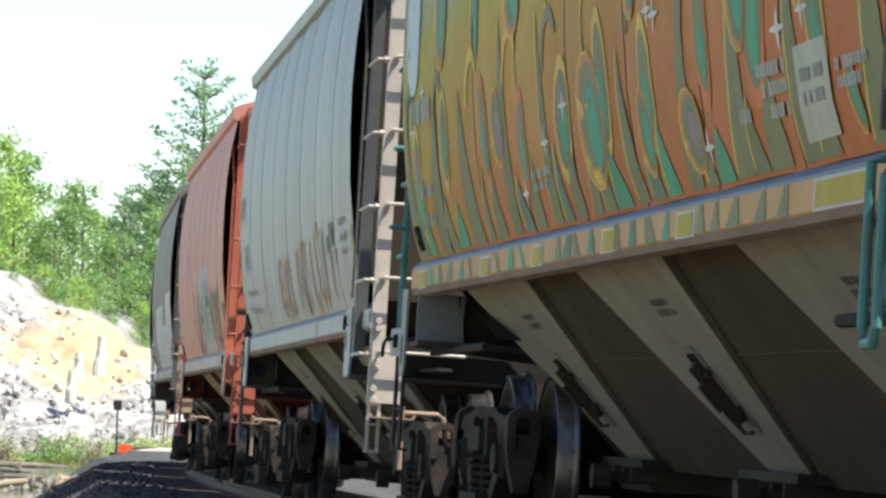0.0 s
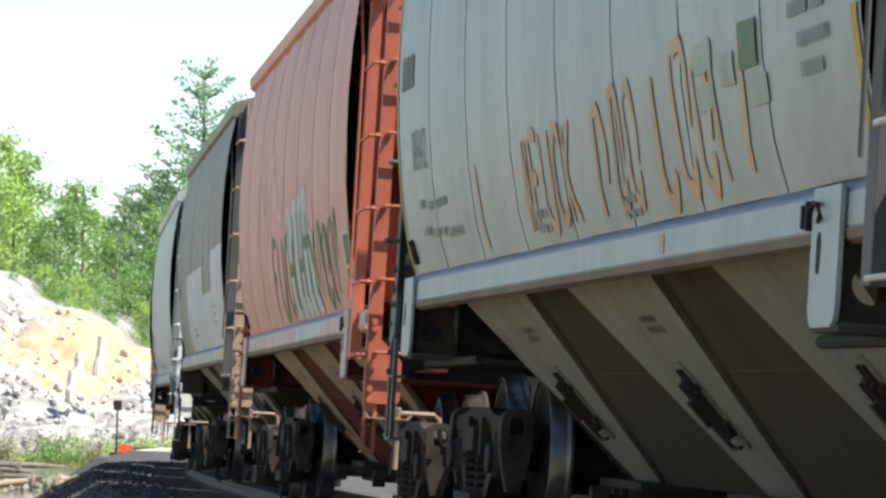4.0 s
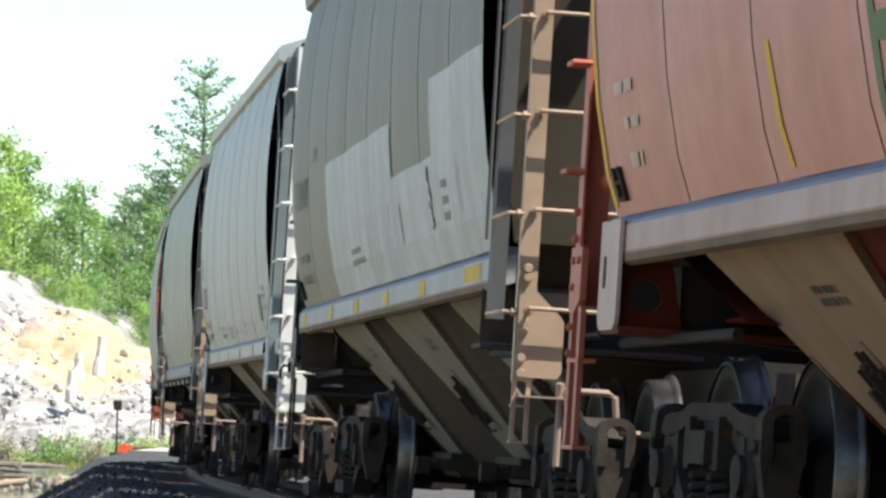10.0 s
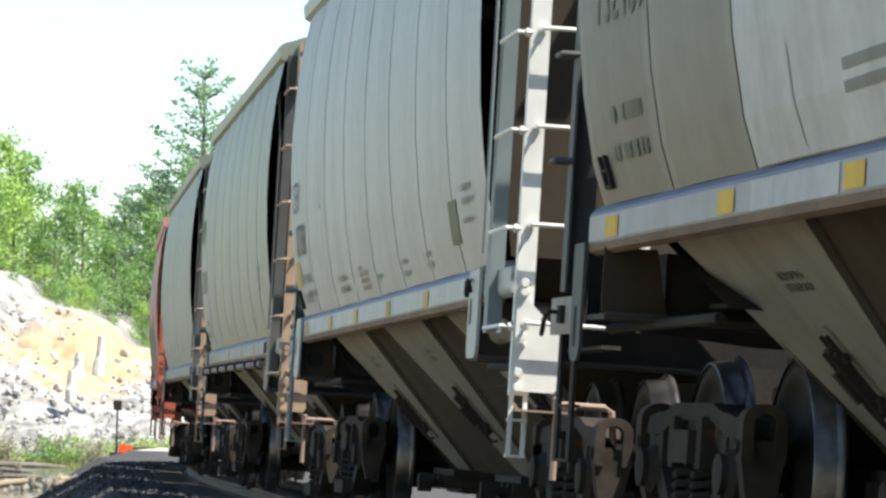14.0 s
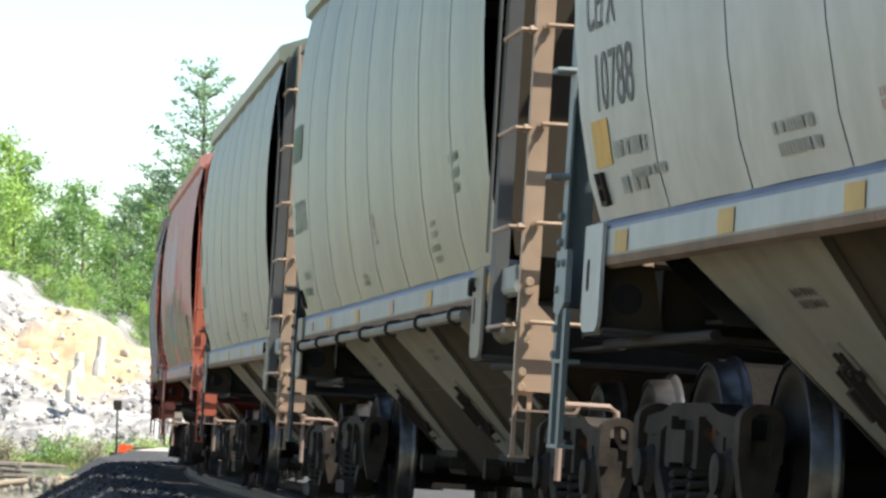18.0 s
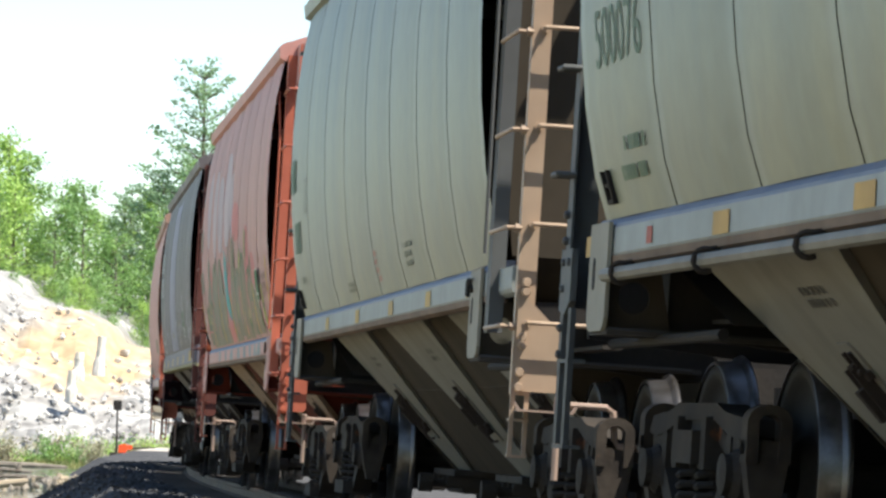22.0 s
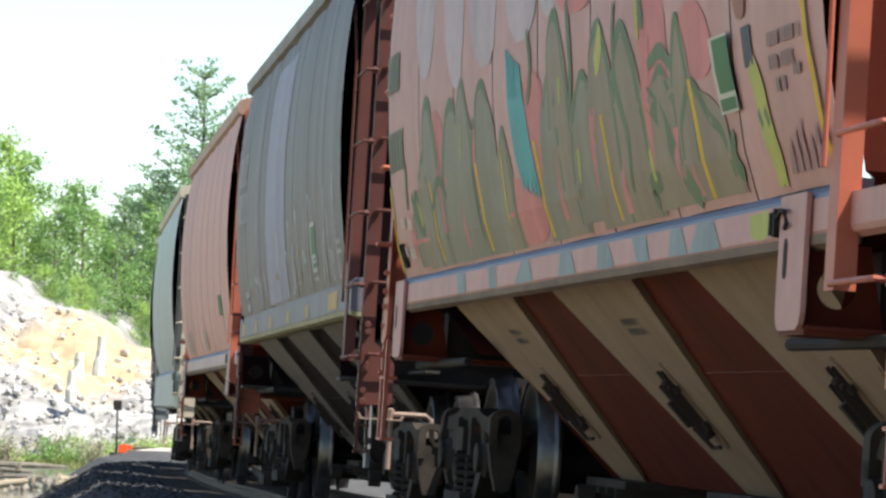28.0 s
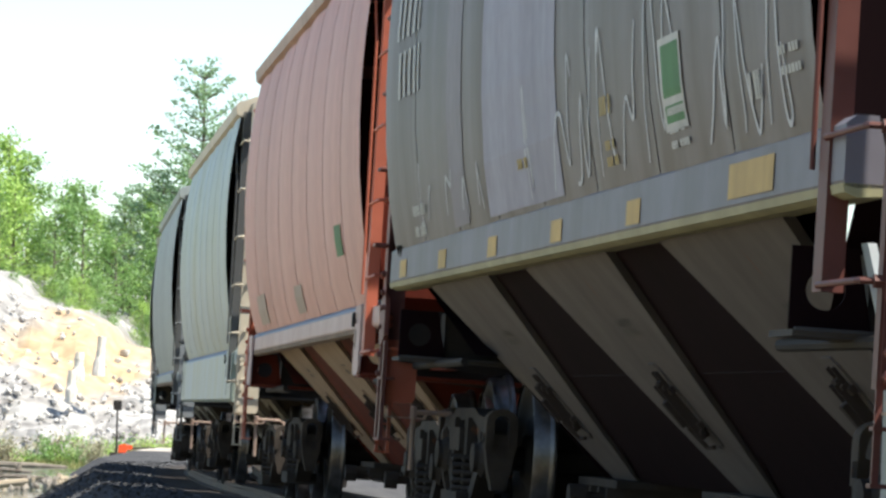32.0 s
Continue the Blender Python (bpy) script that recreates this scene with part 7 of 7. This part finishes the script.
def scrawls(car):
    rnd = random.Random(3)
    chalk = flat("spray_chalk", (0.46, 0.46, 0.47))
    for x in (0.3, -0.5, -1.2, -1.9, -2.5, -3.1, -4.5, -5.2, -5.7):
        p = [(x, 1.8)]
        for k in range(5):
            p.append((p[-1][0] - rnd.uniform(-0.12, 0.25), rnd.uniform(1.8, 2.45)))
        spray(car, "spray_scrawl", lambda sh: ribbon(sh, smooth(p, 5), 0.013, 0.010), chalk, "thin white sprayed scrawl")
    for x in (4.9, 4.5, 3.6, 2.9, 2.2):
        p = [(x, 1.85)]
        for k in range(3):
            p.append((p[-1][0] - rnd.uniform(0.0, 0.15), rnd.uniform(1.8, 2.2)))
        spray(car, "spray_scrawl", lambda sh: ribbon(sh, smooth(p, 4), 0.016, 0.010), chalk, "thin white sprayed scrawl")
    # lilac area with the side's bluish highlight put into its colour
    patch(car, "faded_panel", 1.9, -0.75, 1.77, 3.8, flat("pale_lilac", (0.26, 0.25, 0.295)), 0.006, -0.25, "lilac-grey sheet, lightened for the highlight along it")
    patch(car, "faded_panel", 3.4, 2.7, 1.77, 3.8, flat("pale_mauve", (0.20, 0.18, 0.195)), 0.006, -0.2)
    patch(car, "placard_frame", -3.6, -4.12, 1.89, 2.26, pale_ink, 0.013, 0.04, "white frame of a green placard")
    patch(car, "placard", -3.65, -4.07, 2.02, 2.23, flat("placard_leaf", (0.05, 0.15, 0.05)), 0.016, 0.02)
    patch(car, "placard", -3.66, -4.08, 1.92, 1.99, FLAT["placard_leaf"], 0.016, 0.01)
    lines(car, [(5.6 - k * 0.22, 5.5 - k * 0.22, 2.62, 0.28) for k in range(5)] + [(5.75 - k * 0.24, 5.65 - k * 0.24, 2.98, 0.3) for k in range(5)] + [(-3.7, -4.1, 1.95, 0.03), (-3.7, -4.1, 1.88, 0.03), (-3.7, -4.1, 1.82, 0.03), (5.2, 4.6, 1.9, 0.06), (5.2, 4.7, 1.78, 0.06), (-6.0, -6.3, 2.02, 0.03), (-6.0, -6.3, 1.95, 0.03), (-5.4, -5.62, 1.9, 0.1)], pale_ink)
    lines(car, [(-2.05, -2.35, 2.05, 0.08), (-2.1, -2.4, 1.9, 0.04), (-2.1, -2.4, 1.83, 0.04), (0.6, 0.3, 1.95, 0.05)], flat("stencil_ochre", (0.30, 0.22, 0.07)))
    reflectors(car, (5.87, 3.9, 1.75, -0.52, -2.72), 1.56, 1.665, tan_tape, 1.468, 0.34)
    reflectors(car, (-5.3,), 1.57, 1.7, tan_tape, 1.468, 0.85)


scrawls(car_I)

# salmon car
patch(car_J, "placard", -4.35, -4.8, 1.92, 2.14, green_p, 0.012, 0.05)
lines(car_J, [(5.1, 3.9, 1.62, 0.26), (0.3, -0.6, 1.62, 0.22)], flat("patch_sand", (0.36, 0.27, 0.21)), "repaint_patch")


def card_holders():
    for car in (car_A, car_B, car_C, car_D, car_E, car_F, car_G, car_H, car_I):
        sh = Shape()
        for x0, x1, z0, z1 in ((6.21, 6.18, 1.62, 1.76), (6.07, 6.04, 1.62, 1.76), (6.18, 6.07, 1.62, 1.637), (6.18, 6.07, 1.69, 1.703)):
            a = [skin(x, z, o) for o in (0.0, 0.07) for x, z in ((x0, z0), (x1, z0), (x1, z1), (x0, z1))]
            sh.add(a, [(3, 2, 1, 0), (4, 5, 6, 7), (0, 1, 5, 4), (1, 2, 6, 5), (2, 3, 7, 6), (3, 0, 4, 7)])
        part("card_holder", sh, steel_black, car, "small dark steel card frame")


card_holders()


# ---- what moves: the cars along the track, the wheels on the rails ----
def motions():
    for car, s0, lift in CARS:
        walk(car, [(t, car_pose(s0 - rolled(t), lift)) for t in [k * 1.0 for k in range(33)]])
    for axle, x, z in WHEELSETS:
        rows = []
        k = 0
        while k * 0.15 < CLIP + 0.15:
            t = min(k * 0.15, CLIP)
            rows.append((t, pose(x, 0, z) @ Matrix.Rotation(-rolled(t) / R_WHEEL, 4, "Y")))
            k += 1
        walk(axle, rows)


motions()
